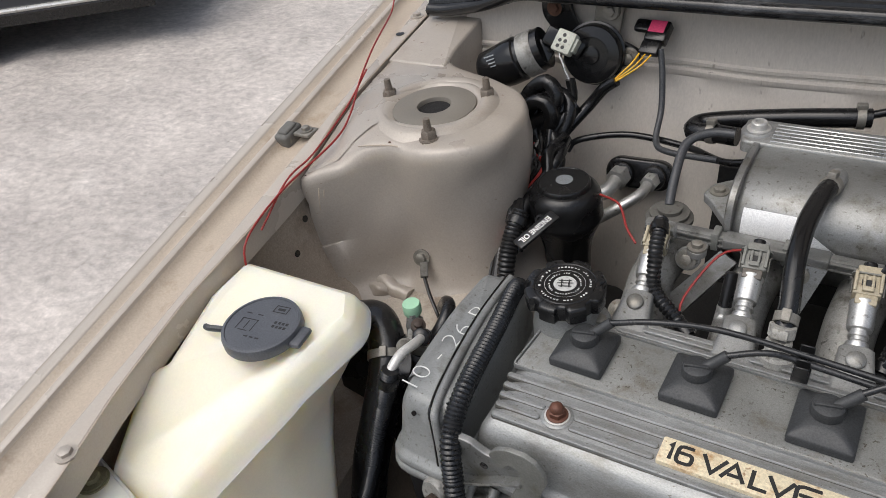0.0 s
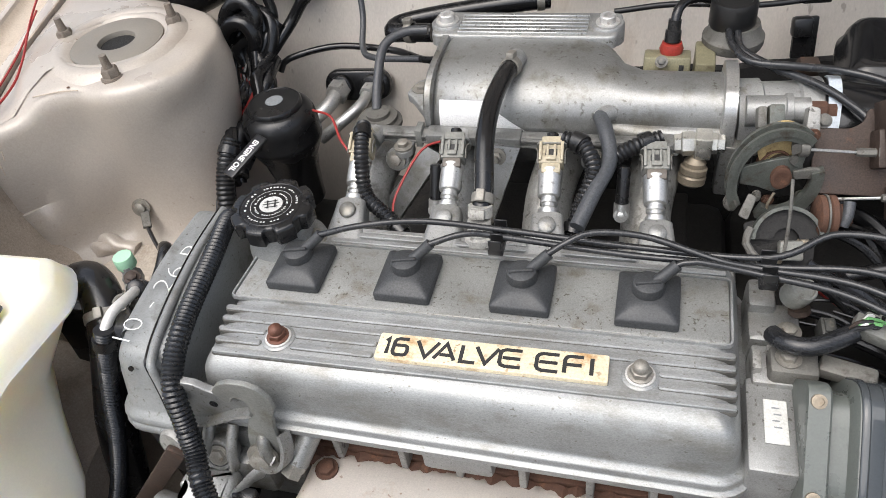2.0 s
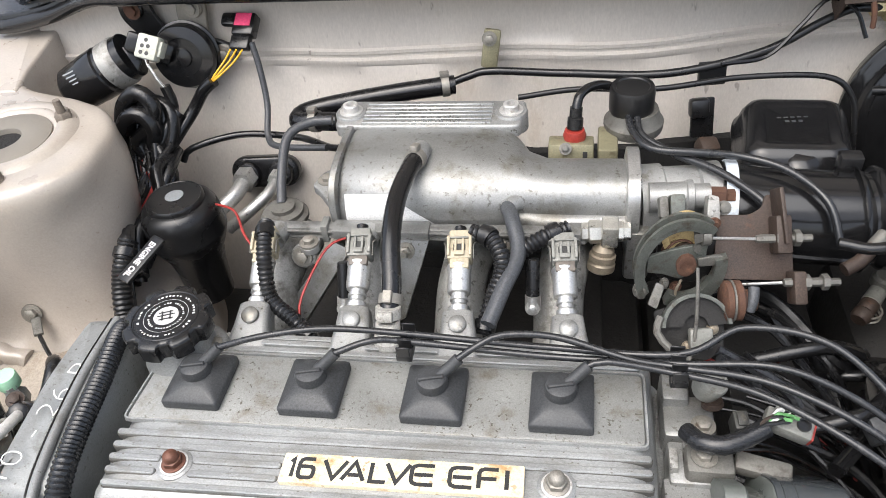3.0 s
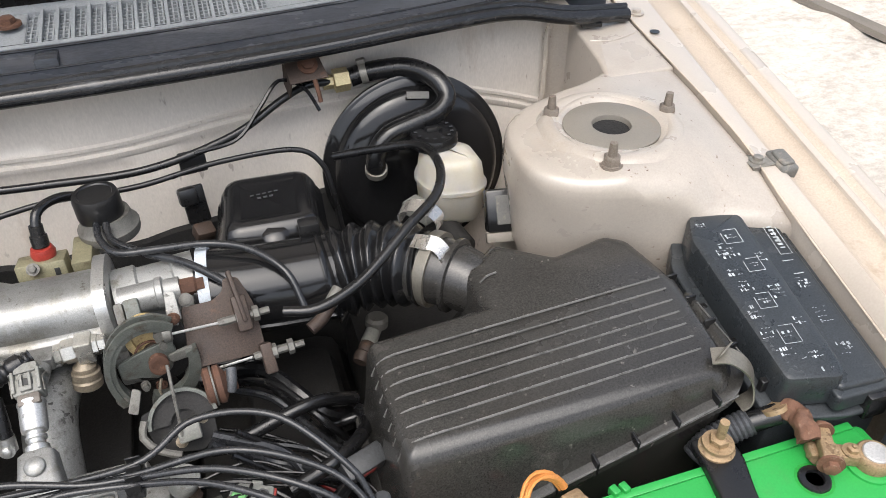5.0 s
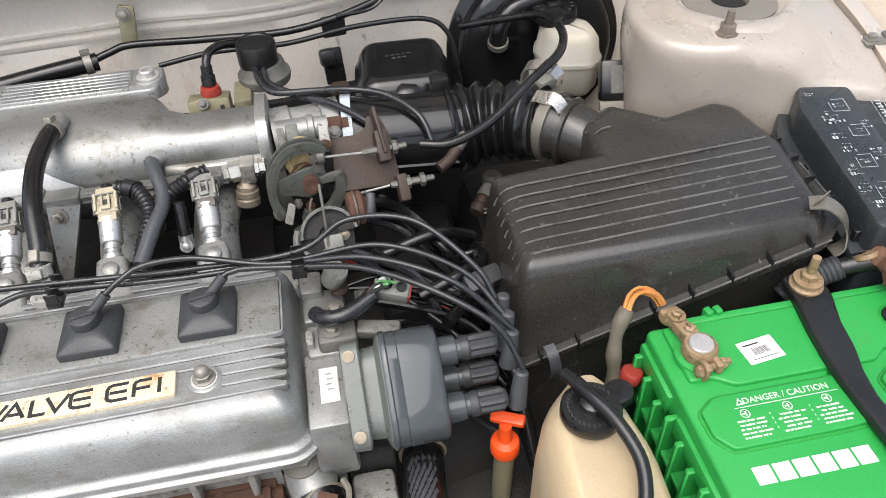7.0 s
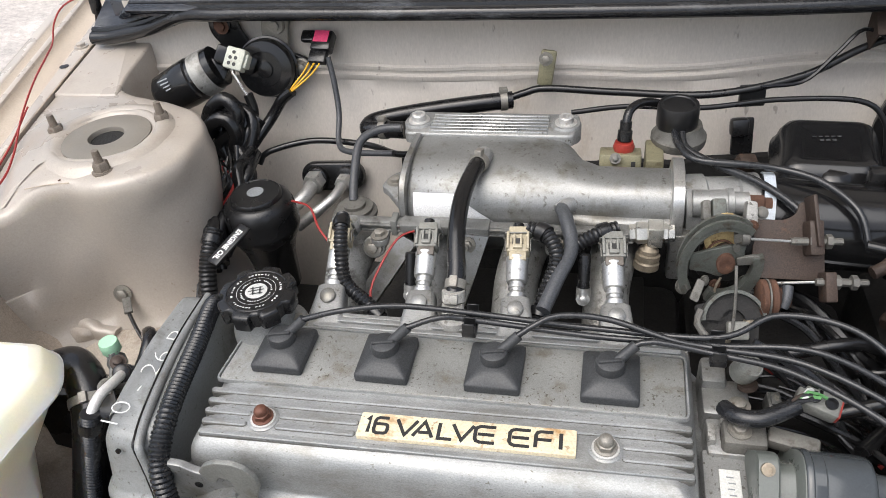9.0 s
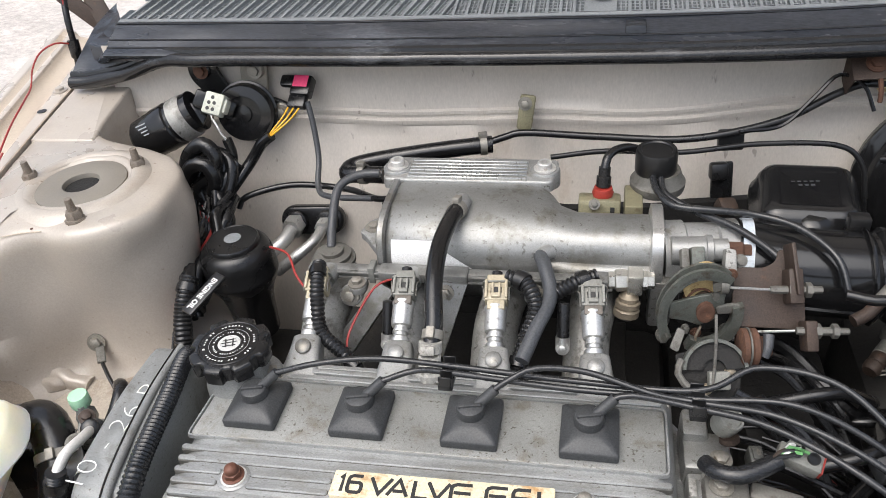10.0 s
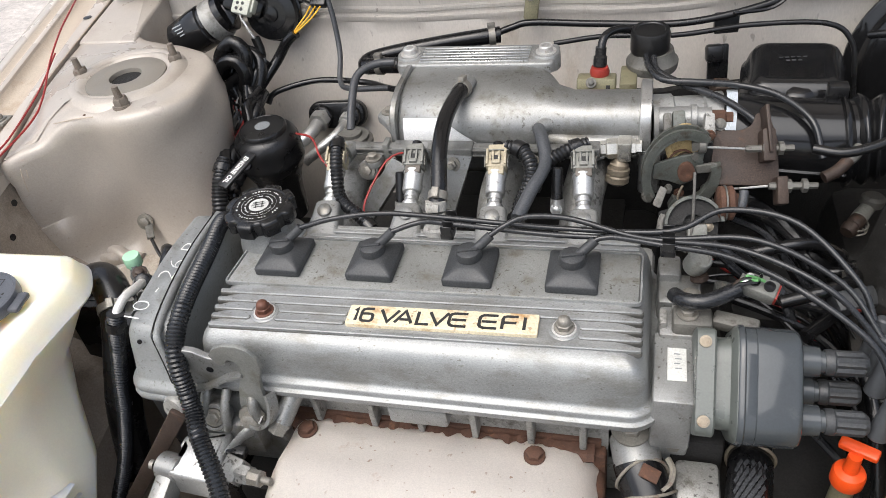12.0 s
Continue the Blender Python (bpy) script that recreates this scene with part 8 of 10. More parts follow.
    for y, z in ((-0.006, 0.792), (-0.022, 0.788), (-0.036, 0.782), (-0.066, 0.768)):
        part("angled_boot", cyl((0.386, y - 0.008, z - 0.030), (0.391, y, z + 0.004), 0.0078, 0.0056, 16, 0.0016), ANGLED, dist, "angled grey lead boot")
build_dist()

th = thing("thermostat_housing", (0.22, -0.07, 0.66), "cast water outlet with a corroded hose clamp", "water outlet")
part("housing", join(tube([(0.208, -0.040, 0.684), (0.212, -0.060, 0.680), (0.217, -0.078, 0.673)], 0.0205, 22), box(0.186, 0.250, -0.062, -0.046, 0.650, 0.712, 0.005)), ALU, th)
part("sensor", join(hexbolt((0.209, -0.061, 0.700), (0, -0.2, 1), 0.0105, 0.009), cyl((0.209, -0.063, 0.708), (0.209, -0.065, 0.717), 0.0065, 0.0055, 12)), STEEL, th, "zinc hexagonal sensor")
part("web", box(0.226, 0.256, -0.068, -0.040, 0.676, 0.712, 0.004), ALU, th)
part("bolt", hexbolt((0.244, -0.063, 0.690), (0, -1, 0.2), 0.0065, 0.006), STEEL, th)
RH = [(0.216, -0.074, 0.672), (0.221, -0.088, 0.667), (0.230, -0.110, 0.662), (0.238, -0.132, 0.657), (0.250, -0.18, 0.640), (0.262, -0.26, 0.60)]
rh = hose("radiator_hose", RH, 0.0212, RUBBER, "thick black radiator hose with corroded wire clamps", n=26)
CLAMPZ = material("white_crusted_wire", (0.22, 0.20, 0.165), 0.7, 0.2, 0.3, 70, 400, 0.5, 0.0006, dirt=(0.13, 0.065, 0.04), dirt_amount=0.5, dirt_scale=90)
for c_, rr_, tilt in (((0.2205, -0.0865, 0.6675), 0.0226, 0.25), ((0.2275, -0.103, 0.6635), 0.0224, -0.15)):
    m_ = frame_to(c_, (0.32, -0.9, -0.22 + tilt))
    part("wire_clamp", tube([m_ @ Vector((rr_ * math.cos(a), rr_ * math.sin(a), 0.0022 * math.sin(2 * a + tilt * 9))) for a in (2 * math.pi * i / 24 for i in range(25))], 0.0014, 8), CLAMPZ, rh, "white-crusted wire clamp")
part("clamp_lug", strip([(0.240, -0.080, 0.690), (0.244, -0.090, 0.690), (0.242, -0.101, 0.687), (0.236, -0.108, 0.686)], (0.6, 0.1, 0.8), 0.004, 0.003), CLAMPZ, rh, "bent end of the wire clamp")
part("rust_patch", moved(box(-0.008, 0.008, -0.006, 0.006, -0.0012, 0.0012, 0.001), pose(0.226, -0.095, 0.6882, 12, 12, -18)), RUST, rh, "rusty clamp plate")
for k in range(26):
    t_ = k / 25
    p_ = Vector((0.232, -0.116, 0.661)).lerp(Vector((0.258, -0.235, 0.611)), t_)
    part("cord_ridge", tube([frame_to(p_, (0.18, -0.93, -0.33)) @ Vector((0.0212 * math.cos(a), 0.0212 * math.sin(a), 0)) for a in (math.pi * 2 * i / 20 for i in range(21))], 0.0007, 5), RUBBER, rh)
lc = thing("gearbox_bracket", (0.27, -0.08, 0.6), "dull aluminium casting beside the radiator hose", "bracket")
part("casting", join(box(0.246, 0.283, -0.105, -0.065, 0.60, 0.672, 0.006), moved(box(-0.02, 0.02, -0.012, 0.012, -0.02, 0.02, 0.004), pose(0.262, -0.118, 0.650, 25, 0, 10))), ALU_DARK, lc)
part("dark_plate", box(0.238, 0.286, -0.062, -0.020, 0.62, 0.690, 0.005), DARKCAST, lc)
bh = hose("braided_hose", [(0.311, -0.030, 0.655), (0.3085, -0.060, 0.662), (0.304, -0.100, 0.663), (0.300, -0.134, 0.661), (0.296, -0.20, 0.645)], 0.0185, RUBBER, "black rubber hose with a woven pattern", n=22)
part("wire_clamp", tube([frame_to((0.3095, -0.052, 0.6605), (-0.05, -1, 0.12)) @ Vector((0.0198 * math.cos(a), 0.0198 * math.sin(a), 0.0015 * math.sin(2 * a))) for a in (2 * math.pi * i / 20 for i in range(21))], 0.0016, 8), RUSTY_ZINC, bh, "brown wire clamp")
def weave():
    """Raised diamonds of the woven hose, on its upper side."""
    path = curve([(0.3085, -0.060, 0.662), (0.304, -0.100, 0.663), (0.300, -0.134, 0.661), (0.296, -0.20, 0.645)], 0.0046)
    bm = bmesh.new()
    for i in range(2, len(path) - 1):
        d = (path[i + 1] - path[i - 1]).normalized()
        s = d.cross(Vector((0, 0, 1))).normalized()
        u = s.cross(d)
        for k in range(5):
            a = (k - 2 + 0.5 * (i % 2)) * 0.26
            n = s * math.sin(a) + u * math.cos(a)
            e = s * math.cos(a) - u * math.sin(a)
            c = path[i] + n * 0.0188
            bm.faces.new([bm.verts.new(c + q) for q in (d * 0.0042 + e * 0.0006, e * 0.0026 + d * 0.001, -d * 0.0042 - e * 0.0006, -e * 0.0026 - d * 0.001)])
    part("weave", bm, RUBBER_GREY, bh, "", 0)
weave()

sh = thing("heat_shield", (0.03, -0.12, 0.58), "pale sheet-metal exhaust heat shield with rust stains", "heat shield")
def build_shield():
    prof = [(-0.066, 0.672), (-0.070, 0.678), (-0.078, 0.681), (-0.094, 0.683), (-0.106, 0.685), (-0.116, 0.687), (-0.130, 0.688), (-0.150, 0.684), (-0.175, 0.676), (-0.198, 0.658), (-0.215, 0.62), (-0.222, 0.55), (-0.222, 0.48)]
    xs = [-0.110, -0.108, -0.104, -0.098, -0.090, -0.080, -0.06, 0, 0.06, 0.11, 0.15, 0.165, 0.176, 0.182, 0.185]
    loops = []
    for x in xs:
        e = max(0.0, (-0.088 - x) / 0.022, (x - 0.155) / 0.03)
        loops.append([(x, y - 0.0 * e, z - 0.030 * e * e + 0.0015 * noise.noise(Vector((x * 30, y * 30, 3)))) for y, z in prof])
    bm = rings(loops, closed=False)
    bmesh.ops.solidify(bm, geom=bm.faces[:], thickness=0.0015)
    part("sheet", bm, SHIELD, sh, "", 50)
    for x in (-0.082, 0.130):
        part("bolt", hexbolt((x, -0.088, 0.6834), r=0.0072, h=0.006, washer=1.2), RUST, sh, "rusty flange bolt")
build_shield()
ex = thing("exhaust_manifold", (0.03, -0.08, 0.55), "rusty cast iron exhaust manifold under its shield", "exhaust manifold")
part("flange", box(-0.118, 0.19, -0.075, -0.060, 0.60, 0.672, 0.004), RUST, ex)
for x in (-0.097, 0.176):
    part("log", tube([(x, -0.07, 0.64), (x, -0.10, 0.645), (x - 0.01, -0.14, 0.62)], 0.014, 12), RUST, ex)
part("gasket", box(-0.12, 0.185, -0.066, -0.0605, 0.668, 0.682, 0.001), RUST, ex)
part("rust_crust", rings([[(x, -0.078 + 0.004 * noise.noise(Vector((x * 90, 1, 0))) + u, 0.674 + 0.005 * noise.noise(Vector((x * 110, 0, w * 200))) + w) for u, w in ((0.0, -0.006), (-0.003, 0.0), (0.002, 0.005), (0.011, 0.006), (0.013, -0.006))] for x in [-0.112 + 0.292 * i / 90 for i in range(91)]]), RUST, ex, "crusted rusty edge above the shield", 25)

def upright(poly, y, th, fillet=0.0008):
    """A plate standing across the car: poly in x and z, its front face at y."""
    return moved(slab(poly, 0.0, th, fillet), Matrix.Translation((0, y, 0)) @ Matrix(((1, 0, 0, 0), (0, 0, -1, 0), (0, 1, 0, 0), (0, 0, 0, 1))) @ Matrix.Translation((0, 0, -th)))


lift = thing("lifting_bracket", (-0.137, -0.09, 0.70), "zinc-plated hooked engine lifting bracket", "bracket")
hook = soften([(-0.144, 0.789), (-0.137, 0.798), (-0.127, 0.803), (-0.113, 0.8035), (-0.104, 0.799), (-0.098, 0.789), (-0.0975, 0.777), (-0.103, 0.763), (-0.106, 0.748), (-0.107, 0.730), (-0.109, 0.714), (-0.111, 0.701), (-0.133, 0.699), (-0.137, 0.712), (-0.134, 0.729), (-0.128, 0.748), (-0.120, 0.768), (-0.118, 0.777), (-0.121, 0.784), (-0.128, 0.785), (-0.131, 0.779), (-0.135, 0.7765), (-0.139, 0.780)][::-1], 0.0022)
part("plate", upright(hook, -0.0955, 0.004, 0.0008), HOOK, lift)
part("bolt", hexbolt((-0.124, -0.0995, 0.712), (0, -1, 0.25), 0.0088, 0.009, 1.35), STEEL, lift)
pump = thing("water_pump_housing", (-0.16, -0.09, 0.62), "cast aluminium housing with bolts below the belt cover", "housing")
part("casting", join(box(-0.205, -0.108, -0.088, -0.060, 0.62, 0.722, 0.008), box(-0.192, -0.124, -0.104, -0.084, 0.655, 0.700, 0.007)), ALU_CAST, pump)
web = soften([(-0.186, 0.7385), (-0.176, 0.7395), (-0.163, 0.744), (-0.150, 0.7515), (-0.136, 0.7605), (-0.118, 0.768), (-0.112, 0.774), (-0.117, 0.781), (-0.132, 0.781), (-0.142, 0.777), (-0.152, 0.778), (-0.164, 0.785), (-0.186, 0.786)], 0.004)
aw = part("arm_web", upright(web, -0.090, 0.006, 0.0012), ALU_CAST, pump)
part("bolt_hole", lathe([(0.0034, -0.0004), (0.0034, 0.0003), (0.0001, 0.0003)], (-0.1535, -0.0905, 0.7635), (0, -1, 0), 14), RUBBER, aw, "dark empty bolt hole")
part("arm_lip", strip([(-0.186, -0.0925, 0.7375), (-0.176, -0.0925, 0.7385), (-0.163, -0.0925, 0.743), (-0.150, -0.0925, 0.7505), (-0.136, -0.0925, 0.7595), (-0.118, -0.0925, 0.767)], (0, 1, 0), 0.011, 0.003), ALU_CAST, aw)
for u, w, r in (((-0.186, -0.088, 0.722), (-0.182, -0.104, 0.694), 0.0050), ((-0.168, -0.088, 0.735), (-0.172, -0.107, 0.700), 0.0050), ((-0.148, -0.088, 0.735), (-0.151, -0.107, 0.698), 0.0046), ((-0.122, -0.088, 0.735), (-0.118, -0.102, 0.712), 0.0055)):
    part("rib", tube([u, ((u[0] + w[0]) / 2, (u[1] + w[1]) / 2 - 0.003, (u[2] + w[2]) / 2 + 0.003), w], r, 10), ALU_CAST, pump)
rc = part("bolt_boss", lathe([(0.0135, -0.012), (0.0135, 0.0), (0.0125, 0.0012), (0.0100, 0.0012), (0.0095, -0.002), (0.0001, -0.002)], (-0.161, -0.105, 0.712), (0.1, -0.85, 0.5), 22), ALU_CAST, pump)
part("bolt", hexbolt((-0.161, -0.105, 0.712), (0.1, -0.85, 0.5), 0.0062, 0.005, 1.3), STEEL, rc)
part("bolt", hexbolt((-0.181, -0.106, 0.705), (0, -0.6, 0.8), 0.0058, 0.005), STEEL, pump)
part("ear", strip([(-0.101, -0.094, 0.742), (-0.0985, -0.100, 0.731), (-0.101, -0.106, 0.719), (-0.111, -0.108, 0.712), (-0.121, -0.106, 0.711)], (0.25, 0.8, -0.3), 0.011, 0.0035), ALU_CAST, pump)
part("corner_boss", lathe([(0.013, -0.02), (0.013, 0.0), (0.011, 0.003), (0.0001, 0.003)], (-0.197, -0.107, 0.722), (-0.2, -1, 0.3), 18), ALU_DARK, pump)
pp = part("pipe", tube([(-0.080, -0.060, 0.742), (-0.085, -0.072, 0.731), (-0.094, -0.090, 0.713), (-0.098, -0.098, 0.706)], 0.0092, 18), ALU_CAST, pump, "dull alloy coolant pipe")
part("plug", join(lathe([(0.0100, -0.002), (0.0100, 0.002), (0.0088, 0.0022), (0.0085, 0.0095), (0.006, 0.0105), (0.0001, 0.0105)], (-0.0985, -0.099, 0.705), (-0.32, -0.62, -0.50), 6)), STEEL, pp, "hexagonal plug")
sheet = [[(-0.111, -0.101, 0.718), (-0.113, -0.106, 0.7145), (-0.119, -0.110, 0.706), (-0.123, -0.111, 0.699)], [(-0.120, -0.104, 0.715), (-0.123, -0.110, 0.710), (-0.130, -0.115, 0.702), (-0.132, -0.115, 0.695)], [(-0.132, -0.111, 0.706), (-0.137, -0.117, 0.703), (-0.141, -0.123, 0.694), (-0.141, -0.122, 0.687)], [(-0.143, -0.118, 0.694), (-0.148, -0.124, 0.692), (-0.152, -0.131, 0.684), (-0.150, -0.131, 0.678)], [(-0.154, -0.127, 0.676), (-0.158, -0.133, 0.674), (-0.161, -0.139, 0.668), (-0.158, -0.139, 0.660)]]
sb = rings([list(c) for c in zip(*[[Vector(p) for p in curve(row, 0.004)][:9] for row in sheet])], closed=False)
bmesh.ops.solidify(sb, geom=sb.faces[:], thickness=0.0022)
part("swan_arm", sb, ALU_BRIGHT, pump, "bright creased sheet stay", 35)
alt = thing("alternator", (-0.17, -0.18, 0.55), "dirty alternator with an aluminium bracket", "alternator")
part("case", cyl((-0.215, -0.205, 0.595), (-0.085, -0.200, 0.595), 0.055, 0.055, 28, 0.006), ALU_DARK, alt)
part("cover_plate", slab(soften([(-0.195, -0.154), (-0.150, -0.157), (-0.147, -0.132), (-0.152, -0.103), (-0.176, -0.105), (-0.197, -0.112), (-0.198, -0.124), (-0.192, -0.127)], 0.003), 0.660, 0.690, 0.006, None, 4), ALU_BRIGHT, alt, "bright bare aluminium bracket")
part("arm", moved(join(box(-0.0095, 0.0095, -0.075, 0.045, -0.018, 0.006, 0.005), cyl((-0.0125, 0.045, -0.003), (0.012, 0.045, -0.003), 0.013, None, 22, 0.002)), pose(-0.2045, -0.183, 0.662, 26, 0, -8)), ALU_CAST, alt)
part("pin", lathe([(0.0045, 0), (0.0045, 0.004), (0.003, 0.005), (0.0001, 0.005)], (-0.216, -0.143, 0.681), (-1, 0.1, 0.1), 12), STEEL, alt)
adj = part("adjuster", join(moved(box(-0.009, 0.009, -0.010, 0.012, -0.014, 0.008, 0.002), pose(-0.137, -0.139, 0.683, 18, 10, -12)), cyl((-0.130, -0.140, 0.682), (-0.116, -0.143, 0.684), 0.0095, 0.009, 6, 0.001)), ALU_DARK, alt, "dull adjusting block and nut")
part("bolt", join(cyl((-0.117, -0.143, 0.684), (-0.104, -0.145, 0.685), 0.0075, 0.0075, 8, 0.001), cyl((-0.105, -0.145, 0.685), (-0.094, -0.147, 0.686), 0.0036, None, 12, 0.0006)), STEEL, adj)
part("clip", box(-0.147, -0.128, -0.128, -0.118, 0.684, 0.693, 0.002), BLACK, adj, "black plastic clip")
part("link", moved(box(-0.12, 0.115, -0.003, 0.003, -0.008, 0.008, 0.002), pose(-0.256, -0.118, 0.632, 0, -54, 4)), BROWN, alt, "brown dirty adjusting strap")
hose("wiring_conduit", [(-0.214, 0.095, 0.76), (-0.206, 0.074, 0.797), (-0.197, 0.02, 0.800), (-0.188, -0.05, 0.798), (-0.182, -0.088, 0.783), (-0.174, -0.106, 0.752), (-0.168, -0.116, 0.735), (-0.157, -0.135, 0.722), (-0.125, -0.175, 0.70), (-0.10, -0.23, 0.68)], 0.0088, CONDUIT, "black corrugated wiring conduit over the belt cover", "conduit", ribbed=0.0036)

# ---- washer tank side ----
WASHCAP = material("slate_plastic_cap", (0.085, 0.090, 0.102), 0.42, 0.0, 0.15, 30, 250, 0.2, 0.0003, dirt=(0.14, 0.14, 0.14), dirt_amount=0.2, dirt_scale=30)
tank = thing("washer_tank", (-0.40, -0.11, 0.50), "yellowed white plastic washer tank with a dark cap", "washer tank")
def build_tank():
    poly = [(-0.480, 0.000), (-0.330, 0.008), (-0.307, -0.028), (-0.320, -0.126), (-0.362, -0.238), (-0.452, -0.240), (-0.480, -0.150), (-0.460, -0.134), (-0.476, -0.060)][::-1]
    def top(x, y):
        return -0.56 * max(0.0, -0.085 - y) ** 2 / (max(0.0, -0.085 - y) + 0.06) - 0.16 * max(0.0, x + 0.375) ** 2 / (max(0.0, x + 0.375) + 0.02)
    loops = []
    for d, z, y0, y1 in ((0.020, 0.560, -0.192, -0.175), (0.008, 0.568, -0.197, -0.166), (0.002, 0.590, -0.202, -0.146), (0.001, 0.645, -0.212, -0.098), (-0.001, 0.70, -0.226, -0.066), (-0.002, 0.742, -0.238, -0.034), (0.0, 0.770, -0.24, -0.004), (0.0, 0.788, -0.24, 0.012), (-0.0014, 0.7885, -0.24, 0.012), (-0.0014, 0.7912, -0.24, 0.012), (0.0006, 0.7918, -0.24, 0.012), (0.0030, 0.797, -0.24, 0.012), (0.0085, 0.8085, -0.24, 0.012), (0.0105, 0.8112, -0.24, 0.012), (0.0125, 0.8120, -0.24, 0.012), (0.018, 0.8165, -0.24, 0.012)):
        tuck = 0.026 * max(0.0, 1.0 - abs(z - 0.742) / (0.050 if z > 0.742 else 0.095))
        loops.append([(x - (tuck + 0.006 * (z < 0.7885)) * max(0.0, (x + 0.45) / 0.14) * max(0.0, (y + 0.24) / 0.25), y0 + (y + 0.24) * (y1 - y0) / 0.252, z + top(x, y) * min(1, max(0, (z - 0.60) / 0.15))) for x, y in shrunk(poly, d, 0.016)])
    part("body", rings(loops), TANK, tank, "", 42)
    m = pose(-0.381, -0.079, 0.8125, 0, 0, 38)
    c = part("cap", moved(lathe([(0.0345, -0.004), (0.037, -0.002), (0.037, 0.005), (0.036, 0.008), (0.0335, 0.0085), (0.033, 0.0075), (0.0001, 0.0078)], n=44), m), WASHCAP, tank, "dark grey washer cap with moulded symbols")
    part("lip", moved(box(-0.012, 0.012, -0.046, -0.034, -0.002, 0.004, 0.003), m @ pose(0, 0, 0, 0, 0, 60)), WASHCAP, c)
    part("strap", tube([(-0.414, -0.092, 0.812), (-0.428, -0.100, 0.816), (-0.436, -0.098, 0.813)], 0.003, 8), RUBBER_GREY, c)
    mm = pose(-0.380, -0.080, 0.8202, 0, 0, 8)
    sp = [(0.006 * (i % 3) - 0.006, -0.016 + 0.004 * (i // 3), 0.0042, 0.0016) for i in range(3)]
    sp += [(0.012 + 0.004 * (i % 4), 0.006 - 0.005 * (i // 4), 0.0026, 0.003) for i in range(8)]
    sp += [(0.008, 0.018, 0.014, 0.0011), (0.008, 0.026, 0.014, 0.0011), (0.001, 0.022, 0.0011, 0.009), (0.015, 0.022, 0.0011, 0.009), (0.008, 0.022, 0.008, 0.003)]
    sp += [(-0.014, 0.004, 0.018, 0.0011), (-0.014, -0.010, 0.010, 0.0011), (-0.022, -0.003, 0.0011, 0.014), (-0.006, -0.003, 0.0011, 0.014), (-0.014, -0.003, 0.0012, 0.010), (-0.02, 0.011, 0.006, 0.0012), (-0.008, 0.011, 0.006, 0.0012)]
    bars(sp, INK, "moulded_marks", c, mm)
    e = part("ear", slab(soften([(-0.475, -0.222), (-0.462, -0.262), (-0.425, -0.275), (-0.400, -0.238)], 0.006), 0.738, 0.756, 0.003), TANK, tank)
    part("bolt", join(hexbolt((-0.450, -0.244, 0.757), r=0.0075, h=0.007), lathe([(0.014, -0.001), (0.014, 0.001)], (-0.450, -0.244, 0.7565), n=24)), YZINC, e)
    for i in range(4):
        part("rib", box(-0.360, -0.317, -0.205, -0.153, 0.640 - 0.017 * i, 0.6435 - 0.017 * i, 0.0012), TANK, tank)
build_tank()
hose("air_con_hose", [(-0.375, 0.030, 0.735), (-0.340, 0.020, 0.754), (-0.316, 0.002, 0.752), (-0.303, -0.020, 0.735), (-0.306, -0.045, 0.69), (-0.316, -0.062, 0.64), (-0.33, -0.08, 0.55)], 0.0185, RUBBER, "thick black air-conditioning hose", n=20, clamps=(0.30,))
ac = thing("air_con_port", (-0.30, 0.03, 0.74), "air-conditioning charge port with a mint-green cap", "valve")
part("cap", lathe([(0.0085, 0), (0.0092, 0.001), (0.0092, 0.010), (0.0085, 0.0125), (0.0001, 0.013)], (-0.302, 0.033, 0.766), n=12), MINT, ac)
part("valve", lathe([(0.006, 0), (0.0095, 0.004), (0.0095, 0.014), (0.0065, 0.018), (0.0065, 0.026)], (-0.300, 0.030, 0.744), n=6), ALU, ac)
part("pipe", tube([(-0.282, 0.020, 0.752), (-0.270, 0.004, 0.772), (-0.267, -0.014, 0.780), (-0.269, -0.034, 0.783), (-0.271, -0.052, 0.774)], 0.0046, 12), PALEPIPE, ac, "pale bare alloy pipe")
part("union", lathe([(0.006, -0.012), (0.0085, -0.010), (0.0085, -0.004), (0.0065, -0.003), (0.0065, 0.003), (0.0085, 0.004), (0.0085, 0.008), (0.006, 0.010)], (-0.271, 0.004, 0.771), (0.35, -0.6, 0.7), 14), RUBBER, ac, "dark rubber-covered union")
part("block", moved(box(-0.014, 0.014, -0.010, 0.010, -0.010, 0.010, 0.003), pose(-0.288, 0.018, 0.744, 10, 15, 30)), ALU_DARK, ac)
part("bracket", strip([(-0.306, 0.010, 0.748), (-0.297, 0.000, 0.757), (-0.287, -0.008, 0.760), (-0.280, -0.020, 0.752), (-0.283, -0.030, 0.742)], (0.5, 0.6, 0.5), 0.016, 0.0018), RUBBER, ac, "bent black pipe bracket")
part("bracket", strip([(-0.292, 0.022, 0.762), (-0.282, 0.012, 0.772), (-0.276, 0.004, 0.768)], (0.7, 0.3, 0.6), 0.012, 0.0016), DARKCAST, ac, "dark clamp plate")
part("bolt", hexbolt((-0.286, -0.006, 0.762), (0.2, -0.3, 0.9), 0.0052, 0.005), GRIMY, ac)
part("bolt", hexbolt((-0.281, 0.013, 0.774), (0.3, -0.2, 0.9), 0.0045, 0.005), BROWN, ac)
hose("port_hose", [(-0.272, 0.022, 0.752), (-0.268, 0.036, 0.764), (-0.272, 0.052, 0.768), (-0.285, 0.066, 0.758), (-0.300, 0.078, 0.735)], 0.0068, RUBBER, "short black hose behind the charge port")
